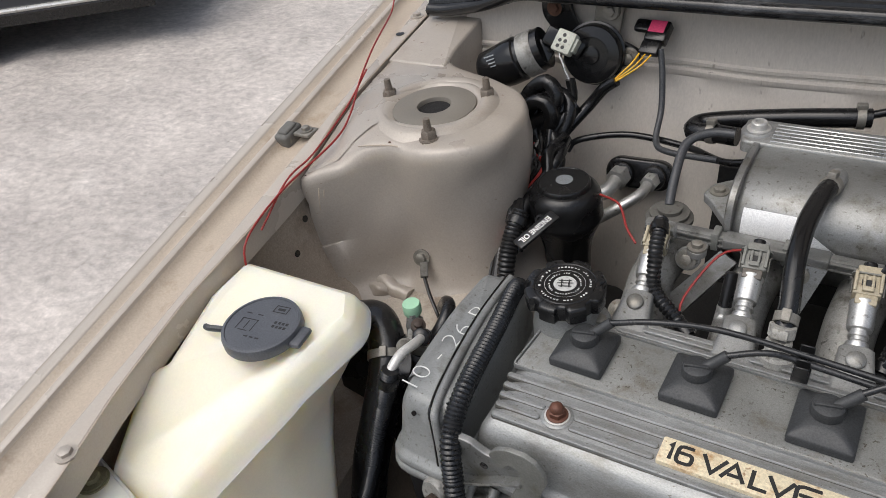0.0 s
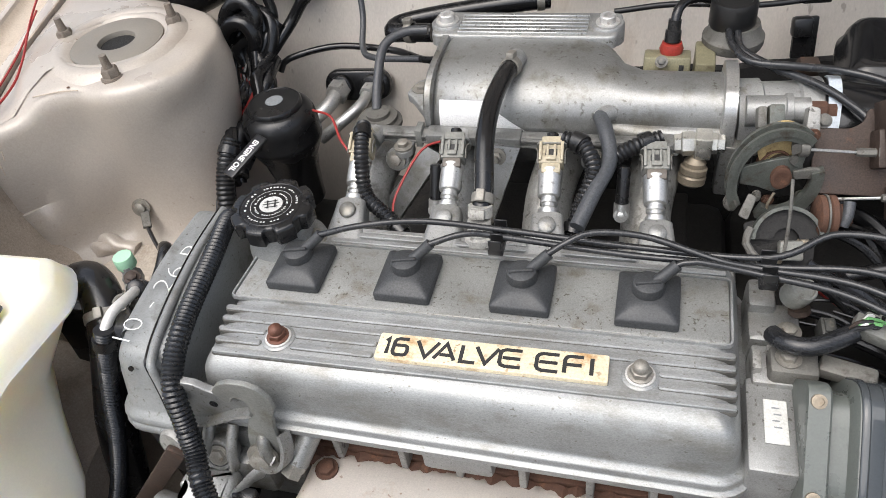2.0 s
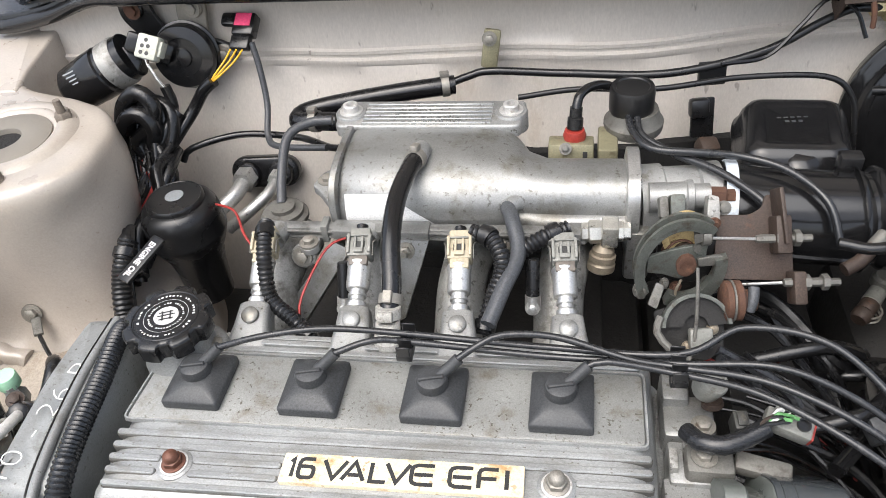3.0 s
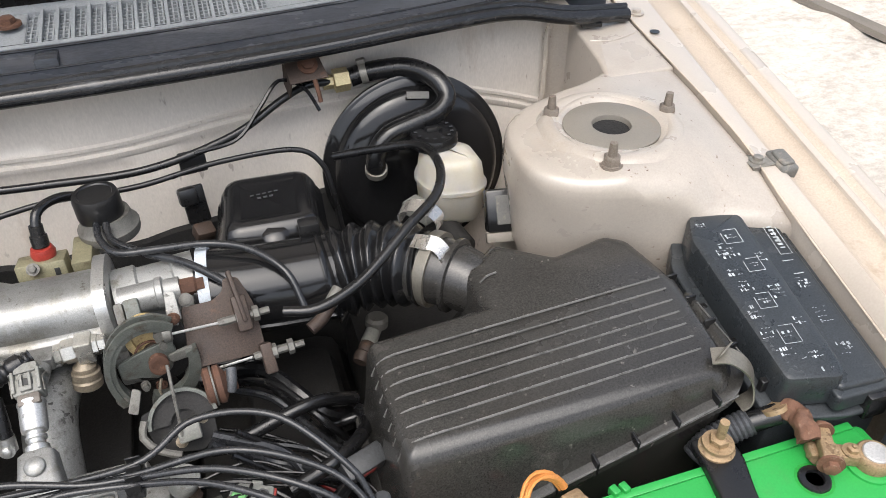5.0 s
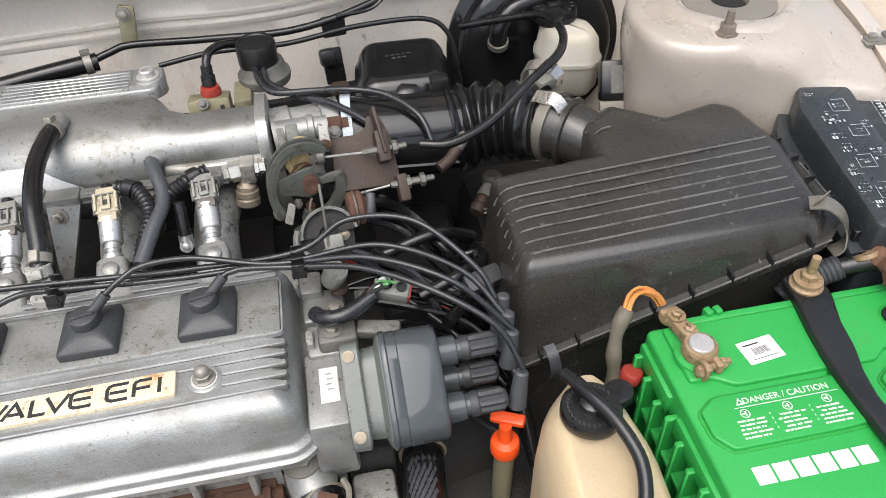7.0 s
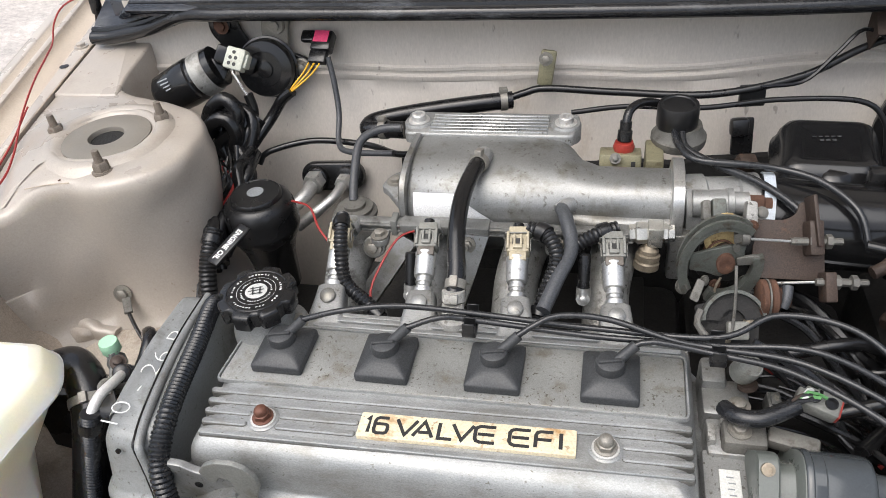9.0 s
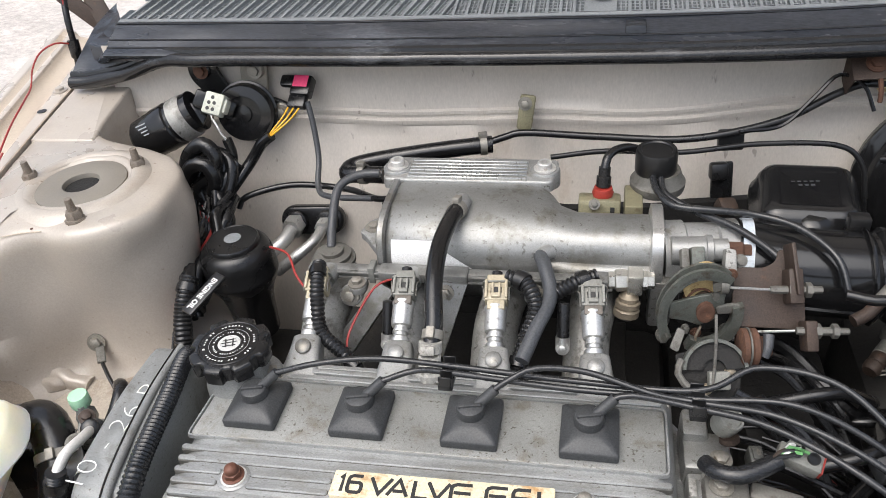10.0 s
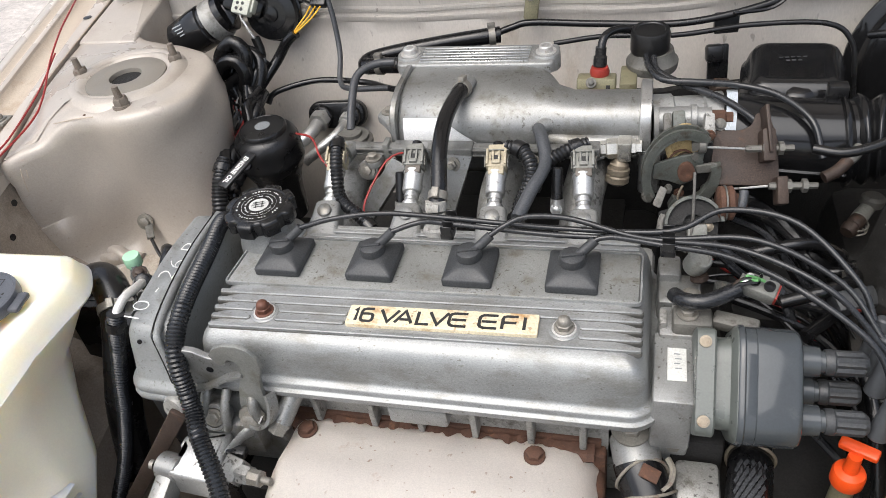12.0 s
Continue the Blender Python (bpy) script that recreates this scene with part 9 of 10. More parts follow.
hose("lower_conduit", [(-0.269, -0.0485, 0.780), (-0.273, -0.053, 0.763), (-0.279, -0.058, 0.740), (-0.289, -0.068, 0.700), (-0.298, -0.080, 0.655), (-0.312, -0.10, 0.60), (-0.34, -0.13, 0.53)], 0.0083, CONDUIT, "black corrugated pipe sleeve", "conduit", ribbed=0.0032)
hose("hinge_cable", [(-0.560, 0.56, 1.06), (-0.549, 0.53, 1.00), (-0.541, 0.505, 0.955), (-0.541, 0.500, 0.925), (-0.546, 0.500, 0.900), (-0.553, 0.500, 0.878)], 0.0042, RUBBER, "black cable hanging beside the bonnet hinge", "cable", 10)
hose("hinge_cable", [(-0.541, 0.500, 0.930), (-0.541, 0.498, 0.918), (-0.542, 0.498, 0.908)], 0.0075, RUBBER, "taped joint of the hinge cable", "cable", 10)
for pts in ([(-0.541, 0.497, 0.926), (-0.552, 0.478, 0.934), (-0.572, 0.468, 0.925), (-0.588, 0.462, 0.905), (-0.590, 0.449, 0.886), (-0.573, 0.412, 0.886), (-0.545, 0.342, 0.884), (-0.515, 0.270, 0.876), (-0.484, 0.205, 0.866), (-0.475, 0.160, 0.857), (-0.479, 0.071, 0.846), (-0.468, 0.0, 0.835), (-0.460, -0.02, 0.81)],
            [(-0.545, 0.53, 1.02), (-0.543, 0.51, 0.97), (-0.541, 0.500, 0.93)],
            [(-0.520, 0.290, 0.878), (-0.498, 0.215, 0.866), (-0.482, 0.13, 0.856), (-0.484, 0.085, 0.849), (-0.468, 0.02, 0.832)]):
    hose("wiring", pts, 0.0012, RED, "thin red wire lying along the fender gutter", "wire", 6, group="red wires")

# black sheet added to keep the gap behind the tank in shade
splash = thing("gap_shade_sheet", (-0.33, 0.0, 0.45), "black sheet added for the dark shaded gap behind the washer tank", "splash shield")
part("sheet", rings([[(x, 0.004 + 0.010 * math.sin(14 * x) + d, z) for x in (-0.405, -0.385, -0.36, -0.335, -0.31, -0.285, -0.262)] for z, d in ((0.36, -0.02), (0.50, -0.012), (0.62, -0.004), (0.700, 0.0), (0.712, 0.004), (0.714, 0.014))], closed=False), RUBBER, splash, "", 50)
part("rim", tube([(x, 0.018 + 0.010 * math.sin(14 * x), 0.713) for x in (-0.405, -0.36, -0.31, -0.262)], 0.003, 8), RUBBER, splash)

# ---- firewall side ----
pot = thing("power_steering_reservoir", (-0.243, 0.257, 0.70), "round black power steering reservoir with a silver sticker", "reservoir")
part("body", lathe([(0.025, 0.66), (0.027, 0.70), (0.031, 0.722), (0.037, 0.735), (0.0410, 0.745), (0.0420, 0.748), (0.0420, 0.7515), (0.0413, 0.753), (0.0414, 0.767), (0.0402, 0.775), (0.0372, 0.782), (0.0330, 0.7862), (0.0305, 0.787)], (-0.243, 0.257, 0), n=48), BLACK, pot)
part("nozzle", lathe([(0.006, 0), (0.006, 0.003), (0.004, 0.003), (0.004, 0.001), (0.0001, 0.001)], (-0.253, 0.2165, 0.764), (-0.2, -0.8, 0.55), 14), BLACK, pot)
part("lid", lathe([(0.0295, 0.785), (0.0295, 0.7905), (0.0280, 0.7925), (0.0270, 0.7925), (0.0265, 0.7920), (0.0001, 0.793)], (-0.243, 0.257, 0), n=40), BLACK, pot)
part("sticker", lathe([(0.0095, 0), (0.0095, 0.0003), (0.0001, 0.0003)], (-0.243, 0.258, 0.7932), n=24), GRILLE, pot, "round silver sticker")
tag = thing("oil_tag", (-0.223, 0.149, 0.80), "black plastic tag with white letters", "tag")
tm = pose(-0.223, 0.150, 0.805, 0, -18, 62)
part("plate", moved(box(-0.025, 0.025, -0.0078, 0.0078, -0.002, 0.002, 0.0015), tm), BLACK, tag)
letters("ENGINE OIL", 0.0098, WHITE, "lettering", tag, tm @ pose(-0.001, 0, 0.0022, 0, 0, 180), 0.0001, bold=0.0002, squeeze=0.74)
hose("wiring_conduit", [(-0.262, 0.190, 0.79), (-0.262, 0.165, 0.775), (-0.258, 0.14, 0.75), (-0.25, 0.11, 0.70)], 0.0098, BLACK, "black corrugated wiring conduit beside the reservoir", "conduit", ribbed=0.0042)

wm = thing("wiper_motor", (-0.34, 0.41, 0.80), "black wiper motor with a pale plug bolted to the firewall", "wiper motor")
def build_wiper():
    a, b = Vector((-0.410, 0.392, 0.838)), Vector((-0.335, 0.412, 0.872))
    part("can", lathe([(0.010, -0.005), (0.021, -0.003), (0.0265, 0.003), (0.028, 0.03), (0.0285, 0.031), (0.0285, 0.05), (0.026, 0.052), (0.026, 0.085)], a, b - a, 28), BLACK_SATIN, wm)
    part("band", lathe([(0.0265, 0.056), (0.0280, 0.057), (0.0280, 0.074), (0.0265, 0.076)], a, b - a, 28), ALU_DARK, wm)
    part("gearbox", lathe([(0.037, 0), (0.0385, 0.003), (0.0385, 0.006), (0.036, 0.007), (0.036, 0.015), (0.034, 0.019), (0.022, 0.021), (0.021, 0.0195), (0.011, 0.0195), (0.010, 0.022), (0.0001, 0.023)], (-0.281, 0.440, 0.858), (0.1, -1, 0.25), 32), BLACK_SATIN, wm)
    part("arm_plate", join(moved(box(-0.020, 0.030, -0.011, 0.011, -0.006, 0.006, 0.003), pose(-0.314, 0.412, 0.882, 68, 30, 12)), moved(box(-0.012, 0.014, -0.014, 0.014, -0.009, 0.004, 0.003), pose(-0.336, 0.404, 0.868, 60, 28, 12))), BLACK_SATIN, wm, "moulded black connector arm")
    plm = pose(-0.302, 0.400, 0.886, 50, 12, -8) @ Matrix.Scale(0.78, 4)
    pl = part("plug", join(moved(box(-0.016, 0.016, -0.017, 0.017, -0.010, 0.008, 0.003), plm), moved(box(-0.006, 0.020, -0.010, 0.012, -0.012, 0.003, 0.002), plm)), PALECON, wm, "pale plastic plug")
    for hx, hy in ((-0.006, -0.009), (0.003, -0.009), (-0.006, 0.0), (0.003, 0.001), (-0.002, 0.009)):
        part("socket", moved(lathe([(0.0030, 0), (0.0030, 0.0006), (0.0001, 0.0006)], (hx, hy, 0.0078), n=10), plm), INK, pl)
    for i in range(4):
        part("wire", tube([(-0.309 + 0.004 * (i % 2), 0.398, 0.882 - 0.004 * (i // 2)), (-0.303, 0.388, 0.872), (-0.296, 0.384, 0.858), (-0.290, 0.384, 0.845)], 0.0014, 6), (WHITE, BROWN, WHITE, RUBBER)[i], pl)
    def lug(pts, y, mat, bolt, tone):
        m = pose(0, y, 0, 90, 0, 0)
        g = part("lug", moved(slab(soften([(x, z) for x, z in pts], 0.010, 4), 0.0, 0.005, 0.0015), m), mat, wm, "mounting lug")
        part("bush", lathe([(0.0115, 0), (0.0115, 0.004), (0.0095, 0.006), (0.0080, 0.006)], (bolt[0], y - 0.003, bolt[1]), (0, -1, 0.1), 20), tone, g)
        part("screw", hexbolt((bolt[0], y - 0.008, bolt[1]), (0, -1, 0.15), 0.0062), STEEL if tone is not RUBBER else RUST, g)
    lug([(-0.354, 0.925), (-0.356, 0.897), (-0.335, 0.868), (-0.300, 0.872), (-0.314, 0.900), (-0.318, 0.925)], 0.455, BLACK, (-0.336, 0.908), RUBBER)
    lug([(-0.280, 0.926), (-0.286, 0.898), (-0.286, 0.862), (-0.258, 0.862), (-0.250, 0.898), (-0.246, 0.926)], 0.453, STEEL, (-0.263, 0.909), STEEL)
    lug([(-0.285, 0.870), (-0.285, 0.838), (-0.250, 0.838), (-0.228, 0.846), (-0.228, 0.862), (-0.250, 0.872)], 0.452, BLACK, (-0.240, 0.854), STEEL)
    m = frame_to(a + (b - a).normalized() * 0.020 + Vector((0.0, -0.0225, 0.0170)), (0.12, -0.80, 0.60))
    bars([(0.001 * k, 0.007 - 0.0045 * k, 0.013 - 0.002 * k, 0.0016) for k in range(4)], GRILLE, "print", wm, m @ pose(0, 0, 0.0012, 0, 0, 20))
build_wiper()
hose("wiring_loom", [(-0.290, 0.384, 0.848), (-0.286, 0.380, 0.825), (-0.292, 0.365, 0.800), (-0.300, 0.345, 0.79)], 0.006, RUBBER, "taped black wiring loom", "wiring")
hose("wiring_loom", [(-0.236, 0.394, 0.848), (-0.250, 0.392, 0.838), (-0.268, 0.385, 0.815), (-0.285, 0.36, 0.795), (-0.292, 0.33, 0.785), (-0.288, 0.30, 0.77), (-0.285, 0.24, 0.74)], 0.007, RUBBER, "taped black wiring loom", "wiring")
hose("wiring_loom", [(-0.33, 0.36, 0.80), (-0.325, 0.375, 0.825), (-0.305, 0.378, 0.832), (-0.285, 0.37, 0.82), (-0.29, 0.35, 0.79), (-0.305, 0.33, 0.775), (-0.31, 0.29, 0.76), (-0.30, 0.22, 0.73)], 0.0085, RUBBER, "looped black wiring loom with tape", "wiring")
hose("wiring_loom", [(-0.33, 0.36, 0.80), (-0.335, 0.345, 0.775), (-0.32, 0.31, 0.75), (-0.30, 0.27, 0.76), (-0.295, 0.22, 0.75), (-0.29, 0.17, 0.70)], 0.005, RUBBER, "thin black wiring beside the tower", "wiring")
hose("wiring_loom", [(-0.338, 0.372, 0.812), (-0.332, 0.374, 0.828), (-0.315, 0.374, 0.834), (-0.298, 0.372, 0.822), (-0.296, 0.366, 0.806)], 0.0105, RUBBER, "taped black loom in a tight loop", "wiring")
for k in range(7):
    u = 0.004 * (k - 3)
    hose("wiring", [(-0.306 + u, 0.352, 0.80), (-0.312 - u, 0.325 + u, 0.782 - 0.003 * (k % 3)), (-0.298 + 1.5 * u, 0.295, 0.772 + u), (-0.302 + 0.8 * u, 0.25, 0.762 - 0.004 * (k % 2)), (-0.292 + u, 0.20, 0.74 + u), (-0.285 + u, 0.16, 0.70)], 0.0024 + 0.0006 * (k % 3), RED if k == 5 else RUBBER, "thin red wire in the loom" if k == 5 else "thin black wire in the loom beside the tower", "wire", 6, group="loom wires")
for k in range(7):
    q = random.Random(700 + k)
    j = lambda a: q.uniform(-a, a)
    hose("wiring_loom", [(-0.288 + j(0.010), 0.345 + j(0.012), 0.792 + j(0.012)), (-0.284 + j(0.012), 0.310 + j(0.01), 0.778 + j(0.012)), (-0.282 + j(0.010), 0.275 + j(0.01), 0.764 + j(0.012)), (-0.280 + j(0.010), 0.240 + j(0.01), 0.756 + j(0.010)), (-0.276 + j(0.008), 0.200 + j(0.01), 0.735 + j(0.010))], q.choice((0.0045, 0.006, 0.0075)), RUBBER, "taped black wiring bundle beside the strut tower", "wiring", group="tower loom")
for pts, r in (([(-0.352, 0.352, 0.775), (-0.347, 0.360, 0.805), (-0.335, 0.364, 0.835), (-0.312, 0.364, 0.852), (-0.297, 0.360, 0.838), (-0.304, 0.354, 0.815), (-0.325, 0.350, 0.800), (-0.318, 0.345, 0.780)], 0.0088),
               ([(-0.338, 0.350, 0.812), (-0.325, 0.352, 0.828), (-0.308, 0.352, 0.830), (-0.300, 0.350, 0.812), (-0.306, 0.346, 0.790), (-0.300, 0.335, 0.765)], 0.0100),
               ([(-0.280, 0.376, 0.820), (-0.292, 0.360, 0.806), (-0.302, 0.345, 0.788), (-0.310, 0.325, 0.768), (-0.306, 0.295, 0.752)], 0.0085)):
    hose("wiring_loom", pts, r, RUBBER, "thick taped wiring loom bent beside the tower", "wiring", group="tower loom")
wp = thing("wiring_plug", (-0.29, 0.21, 0.76), "black wiring plug among the loom", "plug")
part("shell", moved(box(-0.009, 0.009, -0.015, 0.015, -0.007, 0.007, 0.003), pose(-0.284, 0.215, 0.770, 20, 15, 25)), BLACK, wp)
part("latch", moved(box(-0.004, 0.004, -0.009, 0.009, 0.007, 0.009, 0.001), pose(-0.284, 0.215, 0.770, 20, 15, 25)), BLACK, wp)
part("ring", lathe([(0.009, 0), (0.009, 0.004), (0.006, 0.005)], (-0.300, 0.262, 0.775), (0.2, -0.6, 0.7), 18, cap0=False), STEEL, wp)
part("red_ring", tube([(-0.309, 0.262, 0.774), (-0.300, 0.254, 0.772), (-0.291, 0.262, 0.776), (-0.300, 0.271, 0.780), (-0.309, 0.263, 0.775)], 0.0016, 6), RED, wp)
sen = thing("pressure_sensor", (-0.205, 0.45, 0.87), "black sensor with a pink sticker and yellow wires", "sensor")
sm = pose(-0.204, 0.440, 0.888, 35, 0, -6) @ Matrix.Scale(0.80, 4)
part("case", moved(box(-0.016, 0.016, -0.014, 0.019, -0.010, 0.008, 0.003), sm), BLACK, sen)
part("ear", moved(box(-0.042, -0.014, 0.004, 0.024, -0.012, 0.0, 0.005), sm), BLACK, sen)
part("sticker", moved(box(-0.013, 0.011, -0.002, 0.017, 0.0082, 0.009, 0.0002, 1), sm), PINK, sen)
part("plug", moved(box(-0.018, 0.010, -0.032, -0.012, -0.010, 0.002, 0.002), sm), BLACK, sen)
for i in range(3):
    part("wire", tube([sm @ Vector((-0.015 + 0.009 * i, -0.034, 0.000)), Vector((-0.222 + 0.006 * i, 0.404, 0.866)), Vector((-0.232 + 0.004 * i, 0.396, 0.856)), Vector((-0.241 + 0.001 * i, 0.392, 0.846))], 0.0011, 6), YELLOW, sen)
hose("vacuum_hose", [(-0.196, 0.428, 0.876), (-0.190, 0.418, 0.850), (-0.184, 0.400, 0.815), (-0.180, 0.372, 0.790), (-0.160, 0.352, 0.790), (-0.10, 0.335, 0.80)], 0.0036, RUBBER_GREY, "thin dark vacuum hose from the sensor")
acp = thing("firewall_grommet", (-0.20, 0.40, 0.72), "black rubber grommet plate with two alloy pipe unions", "grommet")
gm = pose(-0.208, 0.402, 0.722, 68, 0, 4)
part("plate", moved(slab(rounded(-0.042, 0.042, -0.019, 0.019, 0.018, 6), 0.0, 0.012, 0.004), gm), RUBBER, acp)
for x, r in ((-0.020, 0.0145), (0.020, 0.011)):
    p = gm @ Vector((x, -0.002, 0.012))
    part("collar", moved(lathe([(0.016, 0), (0.014, 0.006), (0.010, 0.007)], (x, -0.002, 0.012), n=20), gm), RUBBER, acp)
    part("union", lathe([(r, 0), (r, 0.016), (r * 0.7, 0.018)], p, (-0.15, -0.9, -0.05), 6), ALU_BRIGHT, acp)
    part("pipe", tube([p + Vector((-0.002, -0.015, 0)), p + Vector((-0.006, -0.035, -0.004)), p + Vector((-0.022, -0.055, -0.012)), p + Vector((-0.05, -0.07, -0.03))], r * 0.62, 12), ALU_BRIGHT, acp)
hose("metal_pipe", [(-0.288, 0.362, 0.762), (-0.276, 0.370, 0.775), (-0.22, 0.388, 0.782), (-0.15, 0.385, 0.780), (-0.10, 0.350, 0.79), (-0.07, 0.34, 0.80)], 0.004, RUBBER, "thin black metal pipe across the firewall", "pipe")
br = thing("pipe_bracket", (0.07, 0.44, 0.83), "galvanised bracket holding the pipes to the firewall", "bracket")
part("strap", moved(box(-0.009, 0.009, -0.003, 0.003, -0.024, 0.018, 0.003), pose(0.068, 0.436, 0.862, -12, 8, 0)), YZINC, br)
part("screw", hexbolt((0.067, 0.432, 0.872), (0, -1, 0.2), 0.005), STEEL, br)
hose("metal_pipe", [(0.018, 0.405, 0.832), (0.045, 0.415, 0.838), (0.07, 0.418, 0.842), (0.15, 0.418, 0.838), (0.25, 0.415, 0.838), (0.34, 0.43, 0.852), (0.40, 0.455, 0.872), (0.43, 0.468, 0.878), (0.462, 0.480, 0.872)], 0.0043, BLACK, "black metal vacuum pipe along the firewall", "pipe")
hose("metal_pipe", [(0.10, 0.375, 0.835), (0.16, 0.385, 0.838), (0.24, 0.39, 0.835), (0.32, 0.405, 0.838), (0.40, 0.41, 0.835), (0.428, 0.405, 0.815), (0.436, 0.395, 0.78), (0.44, 0.38, 0.73)], 0.0030, BLACK, "thin black metal pipe along the firewall", "pipe")
hose("wiring", [(0.30, 0.41, 0.85), (0.345, 0.425, 0.85), (0.375, 0.44, 0.875), (0.40, 0.455, 0.895), (0.425, 0.45, 0.885), (0.438, 0.44, 0.86)], 0.0022, RUBBER, "thin black wire looped on the firewall", "wire", 6)
hb = thing("hose_bracket", (0.42, 0.48, 0.88), "rusty steel bracket under the cowl", "bracket")
def bracket_plate():
    a, b, c, d = Vector((0.408, 0.470, 0.918)), Vector((0.444, 0.470, 0.921)), Vector((0.452, 0.441, 0.898)), Vector((0.411, 0.441, 0.895))
    nrm = (b - a).cross(a - d).normalized() * 0.0016
    top = rings([[tuple(v) for v in (a, b, c, d)], [tuple(v - nrm) for v in (a, b, c, d)]])
    side_ = rings([[tuple(v) for v in (a, d, d + Vector((-0.002, 0.012, -0.022)), a + Vector((-0.002, -0.004, -0.032)))], [tuple(v + Vector((0.0016, 0, 0))) for v in (a, d, d + Vector((-0.002, 0.012, -0.022)), a + Vector((-0.002, -0.004, -0.032)))]])
    part("plate", join(top, side_), BROWN, hb, "", 20)
    part("screw", hexbolt((0.433, 0.454, 0.9085), (0, -0.62, 0.78), 0.0068, 0.005), RUST, hb)
    part("stay", tube([(0.437, 0.443, 0.896), (0.439, 0.438, 0.884), (0.440, 0.437, 0.872)], 0.0026, 6), RUST, hb)
bracket_plate()
part("union", lathe([(0.008, -0.012), (0.008, 0), (0.0135, 0.001), (0.0135, 0.018), (0.009, 0.02)], (0.462, 0.481, 0.872), (1, 0.02, 0.03), 6), GOLDEN, hb, "brass hexagon union")
hose("booster_hose", [(0.482, 0.482, 0.873), (0.504, 0.480, 0.878), (0.545, 0.466, 0.883), (0.570, 0.440, 0.878), (0.578, 0.420, 0.864), (0.564, 0.408, 0.852), (0.533, 0.402, 0.846), (0.504, 0.398, 0.839), (0.488, 0.393, 0.822), (0.486, 0.392, 0.802), (0.490, 0.410, 0.785)], 0.0112, RUBBER, "thick black brake booster hose in an S-bend", n=16, clamps=(0.06, 0.90))
boost = thing("brake_booster", (0.54, 0.42, 0.77), "large round black brake booster", "brake booster")
part("front_shell", lathe([(0.104, -0.004), (0.110, 0.0), (0.111, 0.004), (0.111, 0.009), (0.106, 0.012), (0.101, 0.014), (0.099, 0.022), (0.090, 0.030), (0.060, 0.034), (0.034, 0.037), (0.0001, 0.038)], (0.546, 0.452, 0.763), (0, -1, 0.16), 64, cap0=False), BLACK_SATIN, boost)
part("rim", lathe([(0.1105, 0.002), (0.1135, 0.004), (0.1135, 0.008), (0.1105, 0.010)], (0.546, 0.452, 0.763), (0, -1, 0.16), 64, cap0=False), BLACK_SATIN, boost)
part("rear_shell", lathe([(0.108, 0), (0.104, 0.02), (0.07, 0.05), (0.0001, 0.05)], (0.546, 0.454, 0.763), (0, 1, -0.16), 48), BLACK_SATIN, boost)
part("label", moved(box(-0.013, 0.013, -0.004, 0.004, 0, 0.0008, 0.0002, 1), frame_to((0.549, 0.4345, 0.8625), (0, -0.9, 0.45)) @ pose(0, 0, 0, 0, 0, -8)), BUMPER, boost, "faded grey label strip")
mc = thing("brake_master_cylinder", (0.57, 0.36, 0.72), "brake master cylinder with a milky fluid reservoir and black cap", "brake reservoir")
def build_mc():
    part("cylinder", cyl((0.555, 0.40, 0.735), (0.575, 0.29, 0.735), 0.018, 0.016, 20, 0.003), DARKCAST, mc)
    poly = soften([(0.545, 0.345), (0.560, 0.325), (0.600, 0.318), (0.618, 0.335), (0.616, 0.372), (0.590, 0.400), (0.552, 0.400), (0.540, 0.375)], 0.010)
    part("reservoir", rings([[(x, y, z) for x, y in inset(poly, d)] for d, z in ((0.008, 0.745), (0.002, 0.755), (0.0, 0.785), (-0.002, 0.787), (-0.002, 0.792), (0.001, 0.795), (0.004, 0.815), (0.010, 0.824), (0.02, 0.827))]), RESERVOIR, mc, "milky plastic fluid reservoir", 40)
    c = part("cap", lathe([(0.027, 0.0), (0.029, 0.002), (0.029, 0.012), (0.027, 0.0155), (0.0001, 0.0165)], (0.568, 0.386, 0.824), (0, -0.05, 1), 36), BLACK, mc, "black screw cap")
    part("knob", box(0.558, 0.578, 0.381, 0.391, 0.838, 0.845, 0.003), BLACK, c)
    bars([(0.022 * math.cos(a), 0.022 * math.sin(a), 0.004, 0.003) for a in (i * 0.45 for i in range(14))], RUBBER_GREY, "moulded_marks", c, Matrix.Translation((0.568, 0.386, 0.8412)))
    part("level_sensor", moved(box(-0.012, 0.012, -0.02, 0.02, -0.008, 0.008, 0.002), pose(0.535, 0.335, 0.77, 0, 0, 30)), GREYCON, mc)
build_mc()
for ob in mc.children:
    ob.data.transform(Matrix.Translation((0.567, 0.37, 0.805)) @ Matrix.Diagonal((0.92, 0.92, 0.97, 1)) @ Matrix.Translation((-0.585, -0.37, -0.8)))
    for sub in ob.children:
        sub.data.transform(Matrix.Translation((0.567, 0.37, 0.805)) @ Matrix.Diagonal((0.92, 0.92, 0.97, 1)) @ Matrix.Translation((-0.585, -0.37, -0.8)))
rr = thing("relay", (0.59, 0.27, 0.76), "black relay with a pale grey face on a bracket", "relay")
part("case", moved(box(-0.018, 0.020, -0.012, 0.010, -0.02, 0.024, 0.003), pose(0.591, 0.276, 0.799, -32, 0, -10)), BLACK, rr)
part("face", moved(box(-0.008, 0.014, -0.0135, -0.0115, -0.012, 0.018, 0.0006, 1), pose(0.591, 0.276, 0.799, -32, 0, -10)), BUMPER, rr)
part("bracket", moved(box(-0.020, 0.014, -0.014, -0.004, -0.030, -0.020, 0.001), pose(0.591, 0.276, 0.799, -32, 0, -10)), PLATE, rr)
